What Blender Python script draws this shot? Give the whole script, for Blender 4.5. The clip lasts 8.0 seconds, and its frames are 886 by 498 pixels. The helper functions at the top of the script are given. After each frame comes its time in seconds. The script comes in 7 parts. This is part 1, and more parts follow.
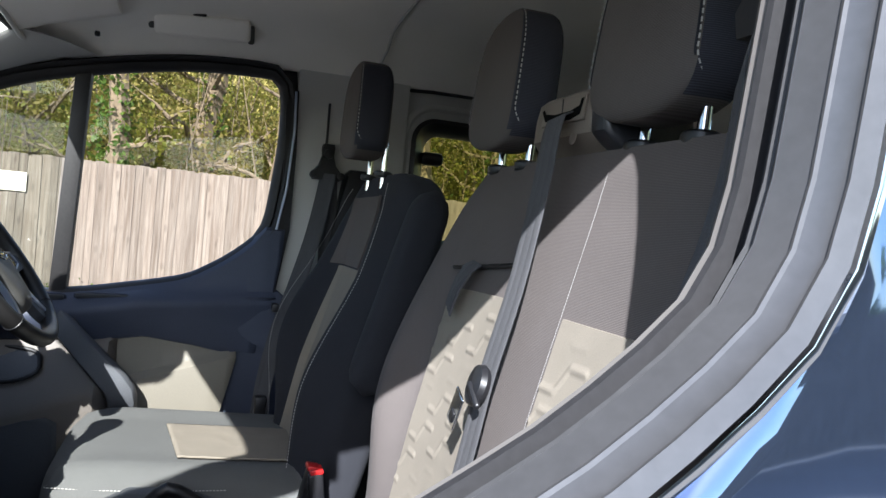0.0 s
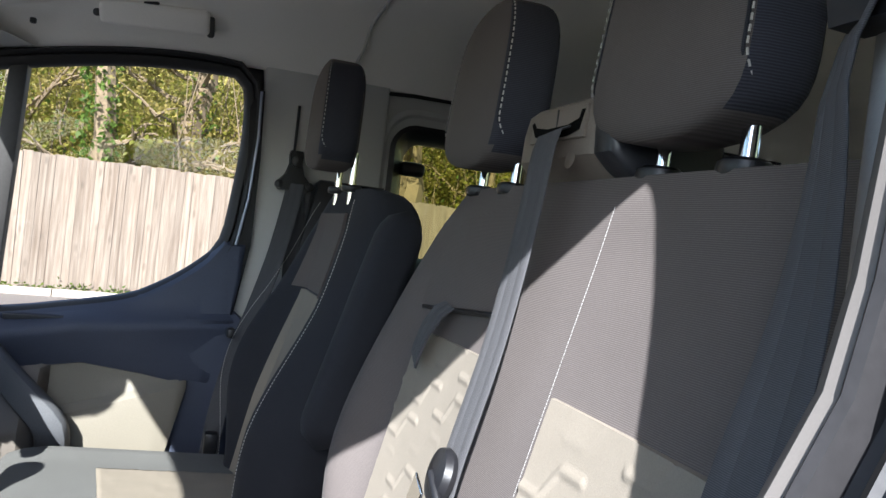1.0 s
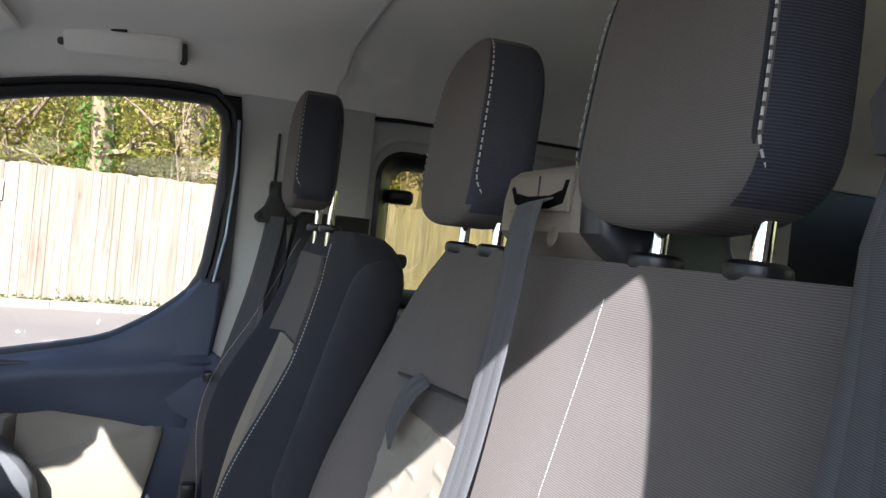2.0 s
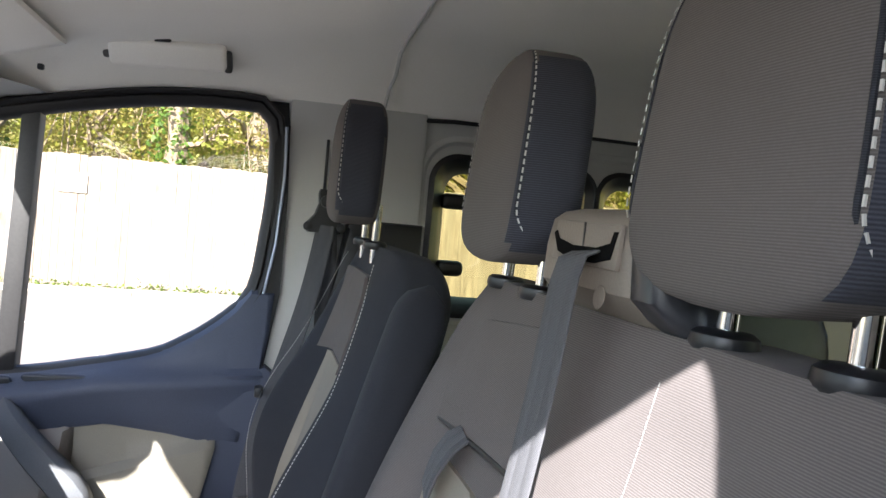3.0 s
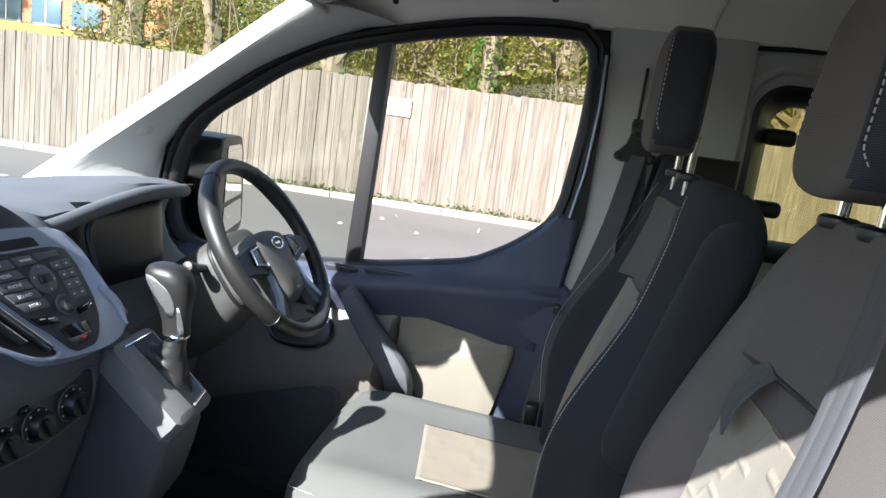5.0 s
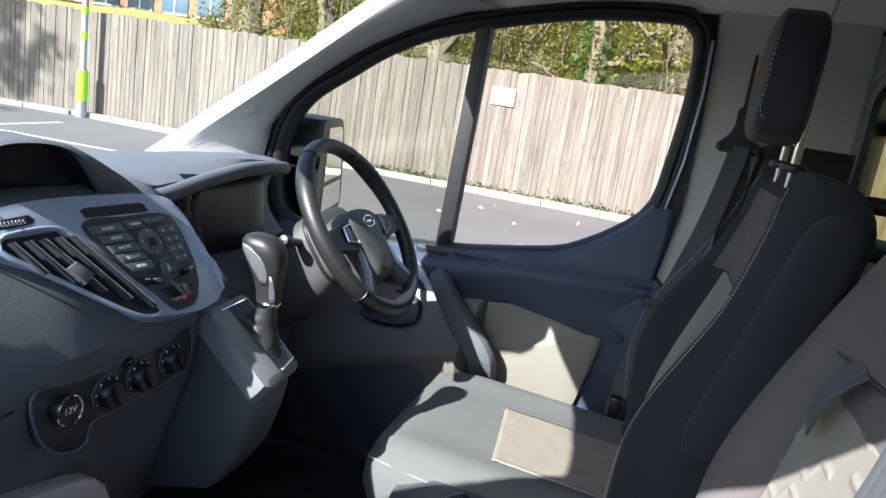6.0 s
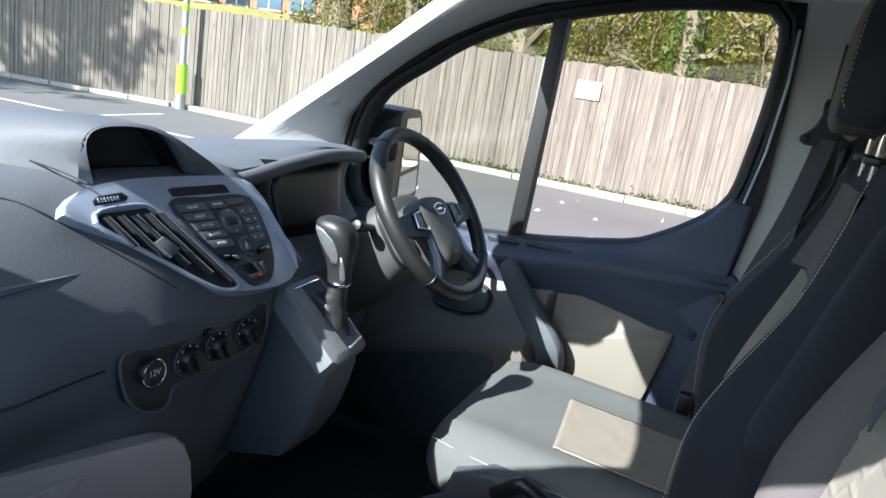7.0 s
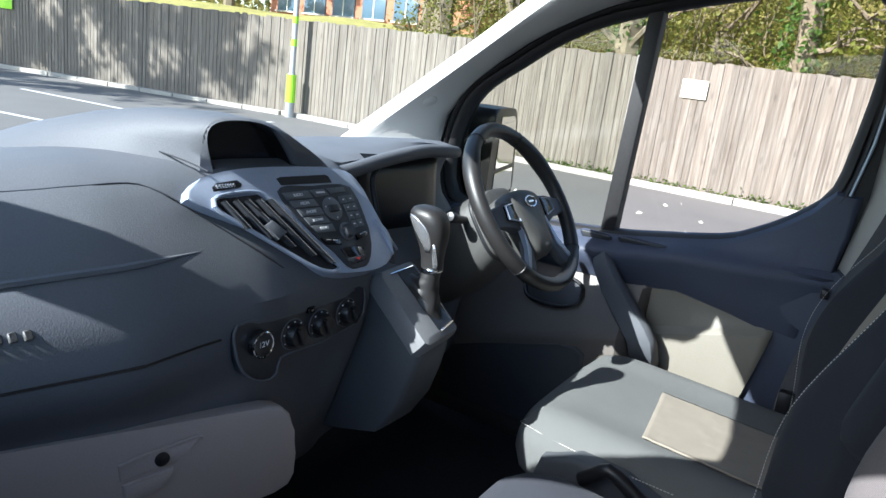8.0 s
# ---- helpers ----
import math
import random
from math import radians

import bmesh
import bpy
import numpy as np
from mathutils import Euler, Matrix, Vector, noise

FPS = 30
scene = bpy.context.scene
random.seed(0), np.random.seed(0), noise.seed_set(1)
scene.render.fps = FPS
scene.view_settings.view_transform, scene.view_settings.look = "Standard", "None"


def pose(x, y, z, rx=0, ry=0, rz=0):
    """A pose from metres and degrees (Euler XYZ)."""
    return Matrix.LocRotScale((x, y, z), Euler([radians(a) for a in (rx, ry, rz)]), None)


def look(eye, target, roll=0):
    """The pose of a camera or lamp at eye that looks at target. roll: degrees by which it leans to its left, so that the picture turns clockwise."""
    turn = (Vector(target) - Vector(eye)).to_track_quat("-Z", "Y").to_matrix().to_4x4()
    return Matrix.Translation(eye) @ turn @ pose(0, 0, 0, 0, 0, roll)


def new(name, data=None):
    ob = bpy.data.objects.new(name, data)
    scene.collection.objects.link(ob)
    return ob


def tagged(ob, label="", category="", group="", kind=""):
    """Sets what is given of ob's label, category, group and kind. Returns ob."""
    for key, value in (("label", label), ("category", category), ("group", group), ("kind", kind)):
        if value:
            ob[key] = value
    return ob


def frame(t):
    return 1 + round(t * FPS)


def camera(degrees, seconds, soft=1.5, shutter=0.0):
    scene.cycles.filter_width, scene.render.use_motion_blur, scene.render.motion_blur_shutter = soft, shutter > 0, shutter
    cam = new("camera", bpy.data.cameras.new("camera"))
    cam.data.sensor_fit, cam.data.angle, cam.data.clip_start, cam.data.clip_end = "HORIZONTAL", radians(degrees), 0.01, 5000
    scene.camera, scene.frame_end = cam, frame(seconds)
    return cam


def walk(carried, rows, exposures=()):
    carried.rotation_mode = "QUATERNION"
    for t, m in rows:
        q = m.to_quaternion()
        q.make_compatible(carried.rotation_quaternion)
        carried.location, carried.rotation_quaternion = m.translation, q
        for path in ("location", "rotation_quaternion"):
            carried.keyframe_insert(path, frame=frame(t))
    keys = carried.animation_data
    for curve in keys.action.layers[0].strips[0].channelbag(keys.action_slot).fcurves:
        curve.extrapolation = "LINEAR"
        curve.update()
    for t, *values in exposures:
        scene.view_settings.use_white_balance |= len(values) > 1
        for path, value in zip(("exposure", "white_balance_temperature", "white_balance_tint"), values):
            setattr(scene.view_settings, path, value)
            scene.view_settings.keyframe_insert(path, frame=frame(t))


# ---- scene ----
cam = camera(64.0, 8.0)
PATH = [
    (0, (-0.45, -0.296, 1.309), (0.216, 1.59, 1.277), 5.2),
    (0.5, (-0.401, -0.189, 1.336), (0.28, 1.691, 1.318), 6.4),
    (1, (-0.362, -0.127, 1.352), (0.326, 1.751, 1.333), 6.5),
    (1.5, (-0.339, -0.097, 1.383), (0.359, 1.777, 1.377), 6.2),
    (3, (-0.258, 0.018, 1.486), (0.24, 1.953, 1.407), 5.2),
    (3.5, (-0.252, 0.011, 1.483), (0.055, 1.981, 1.334), 5.9),
    (4, (-0.243, 0.001, 1.481), (-0.159, 1.986, 1.246), 6.6),
    (4.5, (-0.259, -0.015, 1.48), (-0.375, 1.958, 1.174), 7.2),
    (5, (-0.285, -0.031, 1.475), (-0.568, 1.916, 1.116), 7.9),
    (6.5, (-0.242, -0.039, 1.464), (-0.892, 1.798, 1.013), 9.1),
    (7, (-0.228, -0.051, 1.463), (-0.978, 1.741, 0.988), 9.0),
    (7.5, (-0.213, -0.066, 1.458), (-1.075, 1.67, 0.963), 8.4),
    (8, (-0.189, -0.087, 1.45), (-1.185, 1.574, 0.949), 7.4),
]
EXPOSURES = [(0, 1.85, 5750, 8), (1.0, 2.15, 5800, 8), (1.7, 2.35, 5850, 9), (2.8, 3.2, 6000, 10), (3.5, 3.1, 6050, 11), (4.2, 2.75, 5950, 10), (5.0, 2.3, 5800, 8), (6.4, 2.1, 5600, 7), (8.0, 2.05, 5500, 5)]
walk(cam, [(t, look(e, g, r)) for t, e, g, r in PATH], EXPOSURES)

# ---- light ----
SUN_WAY = Vector((0.338, 0.80, -0.598)).normalized()
world = bpy.data.worlds.new("sky")
scene.world = world
world.use_nodes = True
wn = world.node_tree.nodes
sky = wn.new("ShaderNodeTexSky")
sky.sky_type = "NISHITA"
sky.sun_disc = False
sky.sun_elevation = math.asin(-SUN_WAY.z)
sky.sun_rotation = math.atan2(-SUN_WAY.x, -SUN_WAY.y)
wn["Background"].inputs["Strength"].default_value = 0.112
world.node_tree.links.new(sky.outputs["Color"], wn["Background"].inputs["Color"])
sun = new("sun", bpy.data.lights.new("sun", "SUN"))
sun.data.energy = 4.7
sun.data.angle = radians(0.5)
sun.data.color = (1.0, 0.945, 0.89)
sun.matrix_world = look(Vector((-20, -40, 30)), Vector((-20, -40, 30)) + SUN_WAY)


# ---- materials ----
def material(name, base, rough=0.6, metal=0.0, vary=0.15, scale=6.0, fine=180.0, bump=0.1, tint=None, spec=0.5, coat=0.0):
    """Principled surface with broad and fine colour variation and a fine relief."""
    m = bpy.data.materials.new(name)
    m.use_nodes = True
    nt = m.node_tree
    n, link = nt.nodes, nt.links
    b = n["Principled BSDF"]
    b.inputs["Roughness"].default_value = rough
    b.inputs["Metallic"].default_value = metal
    b.inputs["Specular IOR Level"].default_value = spec
    b.inputs["Coat Weight"].default_value = coat
    tc = n.new("ShaderNodeTexCoord")
    big = n.new("ShaderNodeTexNoise")
    big.inputs["Scale"].default_value = scale
    big.inputs["Detail"].default_value = 4
    small = n.new("ShaderNodeTexNoise")
    small.inputs["Scale"].default_value = fine
    small.inputs["Detail"].default_value = 2
    link.new(tc.outputs["Object"], big.inputs["Vector"])
    link.new(tc.outputs["Object"], small.inputs["Vector"])
    add = n.new("ShaderNodeMath")
    add.operation = "ADD"
    link.new(big.outputs["Fac"], add.inputs[0])
    link.new(small.outputs["Fac"], add.inputs[1])
    ramp = n.new("ShaderNodeMapRange")
    ramp.inputs["From Min"].default_value = 0.6
    ramp.inputs["From Max"].default_value = 1.4
    link.new(add.outputs[0], ramp.inputs["Value"])
    mix = n.new("ShaderNodeMix")
    mix.data_type = "RGBA"
    lo = [c * (1 - vary) for c in base]
    hi = [min(1, c * (1 + vary)) for c in (tint or base)]
    mix.inputs["A"].default_value = (*lo, 1)
    mix.inputs["B"].default_value = (*hi, 1)
    link.new(ramp.outputs["Result"], mix.inputs["Factor"])
    link.new(mix.outputs["Result"], b.inputs["Base Color"])
    if bump:
        bp = n.new("ShaderNodeBump")
        bp.inputs["Strength"].default_value = bump
        bp.inputs["Distance"].default_value = 0.002
        link.new(small.outputs["Fac"], bp.inputs["Height"])
        link.new(bp.outputs["Normal"], b.inputs["Normal"])
    return m


def fabric(name, dark, light, axis="Z", pitch=0.0014, strength=0.5):
    """Woven cloth with fine ribs."""
    m = material(name, light, rough=0.95, vary=0.1, scale=14, fine=420, bump=0.0, spec=0.15)
    nt = m.node_tree
    n, link = nt.nodes, nt.links
    b = n["Principled BSDF"]
    b.inputs["Sheen Weight"].default_value = 0.03
    tc = [k for k in n if k.bl_idname == "ShaderNodeTexCoord"][0]
    wave = n.new("ShaderNodeTexWave")
    wave.bands_direction = axis
    wave.inputs["Scale"].default_value = 0.314 / pitch
    wave.inputs["Distortion"].default_value = 0.6
    wave.inputs["Detail"].default_value = 1
    wave.inputs["Detail Scale"].default_value = 3
    link.new(tc.outputs["Object"], wave.inputs["Vector"])
    old = [k for k in n if k.bl_idname == "ShaderNodeMix"][0]
    mix = n.new("ShaderNodeMix")
    mix.data_type = "RGBA"
    mix.inputs["A"].default_value = (*dark, 1)
    link.new(old.outputs["Result"], mix.inputs["B"])
    link.new(wave.outputs["Fac"], mix.inputs["Factor"])
    link.new(mix.outputs["Result"], b.inputs["Base Color"])
    bp = n.new("ShaderNodeBump")
    bp.inputs["Strength"].default_value = strength
    bp.inputs["Distance"].default_value = 0.0012
    link.new(wave.outputs["Fac"], bp.inputs["Height"])
    link.new(bp.outputs["Normal"], b.inputs["Normal"])
    return m


def glass(name, tint, shine_part=0.05):
    m = bpy.data.materials.new(name)
    m.use_nodes = True
    nt = m.node_tree
    n, link = nt.nodes, nt.links
    n.remove(n["Principled BSDF"])
    clear = n.new("ShaderNodeBsdfTransparent")
    clear.inputs["Color"].default_value = (*tint, 1)
    shine = n.new("ShaderNodeBsdfGlossy")
    shine.inputs["Roughness"].default_value = 0.02
    mix = n.new("ShaderNodeMixShader")
    mix.inputs[0].default_value = shine_part
    link.new(clear.outputs[0], mix.inputs[1])
    link.new(shine.outputs[0], mix.inputs[2])
    link.new(mix.outputs[0], n["Material Output"].inputs["Surface"])
    return m


def timber(name):
    """Weathered fence boards, each with its own tone, grain along its length, knots and a green foot."""
    m = material(name, (0.142, 0.117, 0.091), rough=0.85, vary=0.16, scale=3, fine=60, bump=0.0, tint=(0.166, 0.149, 0.124))
    nt = m.node_tree
    n, link = nt.nodes, nt.links
    b = n["Principled BSDF"]
    tc = [k for k in n if k.bl_idname == "ShaderNodeTexCoord"][0]
    old = [k for k in n if k.bl_idname == "ShaderNodeMix"][0]
    info = n.new("ShaderNodeObjectInfo")
    shift = n.new("ShaderNodeVectorMath")
    shift.operation = "MULTIPLY_ADD"
    shift.inputs[1].default_value = (30, 30, 1.6)
    wide = n.new("ShaderNodeCombineXYZ")
    far = n.new("ShaderNodeMath")
    far.operation = "MULTIPLY"
    far.inputs[1].default_value = 97
    link.new(info.outputs["Random"], far.inputs[0])
    for k in range(3):
        link.new(far.outputs[0], wide.inputs[k])
    link.new(tc.outputs["Object"], shift.inputs[0])
    link.new(wide.outputs[0], shift.inputs[2])
    grain = n.new("ShaderNodeTexNoise")
    grain.inputs["Scale"].default_value = 1.6
    grain.inputs["Detail"].default_value = 5
    link.new(shift.outputs[0], grain.inputs["Vector"])
    for k in [x for x in n if x.bl_idname == "ShaderNodeTexNoise" and x != grain]:
        link.new(shift.outputs[0], k.inputs["Vector"])
        k.inputs["Scale"].default_value = 0.9
    val = n.new("ShaderNodeMapRange")
    val.inputs["To Min"].default_value = 0.85
    val.inputs["To Max"].default_value = 1.15
    link.new(info.outputs["Random"], val.inputs["Value"])
    g2 = n.new("ShaderNodeMapRange")
    g2.inputs["From Min"].default_value = 0.3
    g2.inputs["From Max"].default_value = 0.7
    g2.inputs["To Min"].default_value = 0.86
    g2.inputs["To Max"].default_value = 1.15
    link.new(grain.outputs["Fac"], g2.inputs["Value"])
    mul = n.new("ShaderNodeMath")
    mul.operation = "MULTIPLY"
    link.new(val.outputs["Result"], mul.inputs[0])
    link.new(g2.outputs["Result"], mul.inputs[1])
    knot = n.new("ShaderNodeTexVoronoi")
    knot.inputs["Scale"].default_value = 0.55
    kshift = n.new("ShaderNodeVectorMath")
    kshift.operation = "MULTIPLY_ADD"
    kshift.inputs[1].default_value = (14, 14, 5)
    link.new(tc.outputs["Object"], kshift.inputs[0])
    link.new(wide.outputs[0], kshift.inputs[2])
    link.new(kshift.outputs[0], knot.inputs["Vector"])
    kr = n.new("ShaderNodeMapRange")
    kr.inputs["From Min"].default_value = 0.10
    kr.inputs["From Max"].default_value = 0.22
    kr.inputs["To Min"].default_value = 0.72
    link.new(knot.outputs["Distance"], kr.inputs["Value"])
    mul2 = n.new("ShaderNodeMath")
    mul2.operation = "MULTIPLY"
    link.new(mul.outputs[0], mul2.inputs[0])
    link.new(kr.outputs["Result"], mul2.inputs[1])
    hsv = n.new("ShaderNodeHueSaturation")
    link.new(old.outputs["Result"], hsv.inputs["Color"])
    link.new(mul2.outputs[0], hsv.inputs["Value"])
    link.new(hsv.outputs["Color"], b.inputs["Base Color"])
    bp = n.new("ShaderNodeBump")
    bp.inputs["Strength"].default_value = 0.4
    bp.inputs["Distance"].default_value = 0.004
    link.new(grain.outputs["Fac"], bp.inputs["Height"])
    link.new(bp.outputs["Normal"], b.inputs["Normal"])
    return m


def leafy(name, a, c):
    """Leaves, each its own tone, with a little light passing through."""
    m = bpy.data.materials.new(name)
    m.use_nodes = True
    nt = m.node_tree
    n, link = nt.nodes, nt.links
    b = n["Principled BSDF"]
    b.inputs["Roughness"].default_value = 0.55
    geo = n.new("ShaderNodeNewGeometry")
    mix = n.new("ShaderNodeMix")
    mix.data_type = "RGBA"
    mix.inputs["A"].default_value = (*a, 1)
    mix.inputs["B"].default_value = (*c, 1)
    link.new(geo.outputs["Random Per Island"], mix.inputs["Factor"])
    link.new(mix.outputs["Result"], b.inputs["Base Color"])
    lit = n.new("ShaderNodeBsdfTranslucent")
    link.new(mix.outputs["Result"], lit.inputs["Color"])
    both = n.new("ShaderNodeMixShader")
    both.inputs[0].default_value = 0.6
    link.new(b.outputs[0], both.inputs[1])
    link.new(lit.outputs[0], both.inputs[2])
    link.new(both.outputs[0], n["Material Output"].inputs["Surface"])
    return m


CLOTH = fabric("charcoal_cloth", (0.090, 0.078, 0.074), (0.140, 0.122, 0.115), pitch=0.0016, strength=0.22)
CLOTH_SIDE = fabric("charcoal_side_cloth", (0.022, 0.023, 0.028), (0.040, 0.041, 0.048), axis="Z", pitch=0.0011, strength=0.3)
# charcoal cloth darkened: the shade on the bench cushion is in its colour
CLOTH_BENCH_SHADE = fabric("bench_cushion_shade_cloth", (0.028, 0.029, 0.034), (0.046, 0.047, 0.054), axis="X", pitch=0.0011, strength=0.2)
CLOTH_HEAD = fabric("brown_charcoal_headrest_cloth", (0.088, 0.078, 0.073), (0.126, 0.112, 0.105), pitch=0.0016, strength=0.25)
CLOTH_NAVY = fabric("navy_gusset_cloth", (0.032, 0.033, 0.042), (0.060, 0.062, 0.077), axis="Z", pitch=0.0021, strength=0.3)
CLOTH_SEAT = fabric("cushion_cloth", (0.105, 0.106, 0.103), (0.160, 0.162, 0.157), axis="X", pitch=0.0011, strength=0.3)
CREAM = material("cream_cloth", (0.245, 0.216, 0.176), rough=0.9, vary=0.08, scale=20, fine=700, bump=0.18, spec=0.2)
THREAD = material("pale_thread", (0.5, 0.48, 0.45), rough=0.8, vary=0.1)
SEAMTHREAD = material("grey_thread", (0.28, 0.27, 0.26), rough=0.8, vary=0.1)
PLASTIC = material("dark_grained_plastic", (0.106, 0.111, 0.124), rough=0.62, vary=0.14, fine=520, bump=0.16, spec=0.32)
BEZEL = material("grey_bezel_plastic", (0.17, 0.172, 0.18), rough=0.5, vary=0.1, fine=420, bump=0.1, spec=0.4)
POCKET = material("brown_grey_pocket_plastic", (0.17, 0.152, 0.136), rough=0.5, vary=0.08, fine=420, bump=0.15, spec=0.4)
CONSOLE = material("charcoal_console_plastic", (0.078, 0.082, 0.090), rough=0.55, vary=0.12, fine=420, bump=0.2, spec=0.35)
PLASTIC_DOOR = material("door_blue_grey_plastic", (0.055, 0.065, 0.100), rough=0.52, vary=0.12, fine=420, bump=0.2, spec=0.35)
PLASTIC_GREY = material("mid_grey_plastic", (0.068, 0.067, 0.064), rough=0.5, vary=0.12, fine=420, bump=0.25)
KEY = material("radio_key_plastic", (0.11, 0.116, 0.128), rough=0.4, vary=0.1, bump=0.0, spec=0.45)
PANEL_BLACK = material("dark_panel_plastic", (0.042, 0.045, 0.052), rough=0.42, vary=0.15, fine=420, bump=0.1, spec=0.4)
BLACK = material("black_plastic", (0.012, 0.012, 0.014), rough=0.4, vary=0.2, bump=0.1)
HOLE = material("unlit_hollow", (0.004, 0.004, 0.004), rough=0.95, vary=0.1, bump=0.0, spec=0.05)
INNER_TRIM = material("light_grey_door_trim", (0.115, 0.105, 0.097), rough=0.55, vary=0.05, scale=5, fine=900, bump=0.03, spec=0.35)
BLACK_GLOSS = material("gloss_black", (0.008, 0.008, 0.01), rough=0.12, vary=0.2, bump=0.0)
SEAL = material("rubber_seal", (0.014, 0.013, 0.014), rough=0.6, vary=0.3, bump=0.1)
TAUPE = material("taupe_door_plastic", (0.205, 0.187, 0.152), rough=0.55, vary=0.06, fine=420, bump=0.2)
TAUPE_DARK = material("taupe_bin_plastic", (0.165, 0.138, 0.112), rough=0.5, vary=0.08, fine=420, bump=0.2)
GLOVE = material("glovebox_plastic", (0.42, 0.375, 0.35), rough=0.55, vary=0.06, fine=420, bump=0.2)
LINING = material("roof_lining_cloth", (0.92, 0.885, 0.83), rough=0.95, vary=0.05, scale=3, fine=500, bump=0.2, spec=0.1)
PILLAR = material("pillar_grey_plastic", (0.52, 0.515, 0.495), rough=0.6, vary=0.04, fine=400, bump=0.15)
SILVER = material("satin_silver_trim", (0.37, 0.42, 0.53), rough=0.34, metal=0.25, vary=0.06, bump=0.0)
SATIN = material("satin_nickel", (0.50, 0.50, 0.51), rough=0.26, metal=0.8, vary=0.06, scale=30, bump=0.0)
CHROME = material("chrome", (0.75, 0.75, 0.76), rough=0.08, metal=1.0, vary=0.05, bump=0.0)
LEATHER = material("worn_leather", (0.022, 0.021, 0.021), rough=0.42, vary=0.25, fine=700, bump=0.10)
BELT = fabric("belt_webbing", (0.055, 0.055, 0.060), (0.105, 0.104, 0.109), axis="Z", pitch=0.001, strength=0.2)
RED = material("red_plastic", (0.55, 0.02, 0.02), rough=0.35, vary=0.1, bump=0.0)
PAINT = material("dark_blue_metallic_paint", (0.020, 0.028, 0.055), rough=0.22, metal=0.35, vary=0.1, bump=0.0, coat=1.0)
FRAME_PAINT = material("satin_silver_frame", (0.08, 0.078, 0.08), rough=0.30, metal=0.5, vary=0.12, scale=9, fine=120, bump=0.05)
SKIN = material("blue_metallic_paint", (0.20, 0.26, 0.40), rough=0.05, metal=0.95, vary=0.04, scale=3, bump=0.0, coat=1.0)
TRIM_BEZEL = material("near_black_bezel", (0.025, 0.026, 0.03), rough=0.35, vary=0.2, bump=0.1)
WHITE = material("button_print", (0.66, 0.66, 0.68), rough=0.5, vary=0.05, bump=0.0)
CARPET = material("dark_floor_mat", (0.018, 0.018, 0.02), rough=0.95, vary=0.3, bump=0.4)
GLASS = glass("clear_door_glass", (0.95, 0.905, 0.87), 0.015)
GLASS_GREEN = glass("green_tinted_glass", (0.80, 0.79, 0.74), 0.025)
GLASS_REAR = glass("rear_side_glass", (0.62, 0.59, 0.42), 0.02)
ASPHALT = material("worn_asphalt", (0.118, 0.111, 0.104), rough=0.9, vary=0.22, scale=0.5, fine=45, bump=0.6, tint=(0.126, 0.119, 0.111))
CONCRETE = material("pale_concrete", (0.38, 0.355, 0.31), rough=0.9, vary=0.2, scale=2, fine=40, bump=0.4)
LINE = material("white_road_paint", (0.50, 0.50, 0.48), rough=0.8, vary=0.15, scale=4, fine=60, bump=0.2)
TIMBER = timber("weathered_timber")
BARK = material("tree_bark", (0.15, 0.122, 0.080), rough=0.95, vary=0.35, scale=4, fine=30, bump=0.8)
LEAF = leafy("spring_leaves", (0.17, 0.195, 0.027), (0.25, 0.26, 0.04))
LEAF_DULL = leafy("budding_twig_leaves", (0.215, 0.192, 0.05), (0.285, 0.25, 0.072))
IVY = leafy("ivy_leaves", (0.06, 0.12, 0.02), (0.13, 0.22, 0.035))
GRASS = leafy("grass_blades", (0.05, 0.09, 0.015), (0.13, 0.19, 0.03))
SCRUB = material("dry_scrub", (0.21, 0.195, 0.040), rough=0.95, vary=0.3, scale=1.2, fine=9, bump=0.8, tint=(0.27, 0.24, 0.06))
BRICK = material("orange_brick_wall", (0.36, 0.15, 0.085), rough=0.9, vary=0.15, scale=2, fine=15, bump=0.3)
BLUEGREY = material("blue_window_panel", (0.07, 0.12, 0.17), rough=0.3, vary=0.1, bump=0.0)
SLATE = material("roof_slate", (0.10, 0.10, 0.11), rough=0.8, vary=0.2, bump=0.2)
GALV = material("galvanised_steel", (0.38, 0.39, 0.40), rough=0.5, metal=0.6, vary=0.1, bump=0.1)
LIME = material("lime_green_paint", (0.36, 0.75, 0.02), rough=0.5, vary=0.08, bump=0.0)
SIGN = material("cream_sign_board", (0.72, 0.70, 0.58), rough=0.6, vary=0.06, bump=0.0)
INK = material("sign_grey_print", (0.42, 0.41, 0.36), rough=0.6, vary=0.05, bump=0.0)


# ---- shape helpers ----
def thing(name, at, label, category, group="", kind=""):
    ob = new(name)
    ob.empty_display_size = 0.1
    ob.location = at
    return tagged(ob, label, category, group, kind)


def finish(name, bm, mat, parent=None, label="", smooth=True, sharp=40):
    bmesh.ops.recalc_face_normals(bm, faces=bm.faces)
    me = bpy.data.meshes.new(name)
    for e in bm.edges:
        if len(e.link_faces) == 2 and e.calc_face_angle(0) > radians(sharp):
            e.smooth = False
    for f in bm.faces:
        f.smooth = smooth
    bm.to_mesh(me)
    bm.free()
    me.materials.append(mat)
    ob = new(name, me)
    if parent is not None:
        ob.parent = parent
        ob.matrix_parent_inverse = Matrix.Translation(-parent.location)
    if label:
        ob["label"] = label
    return ob


def part(name, bm, mat, parent, label="", smooth=True, sharp=40):
    return finish(name, bm, mat, parent, label, smooth, sharp)


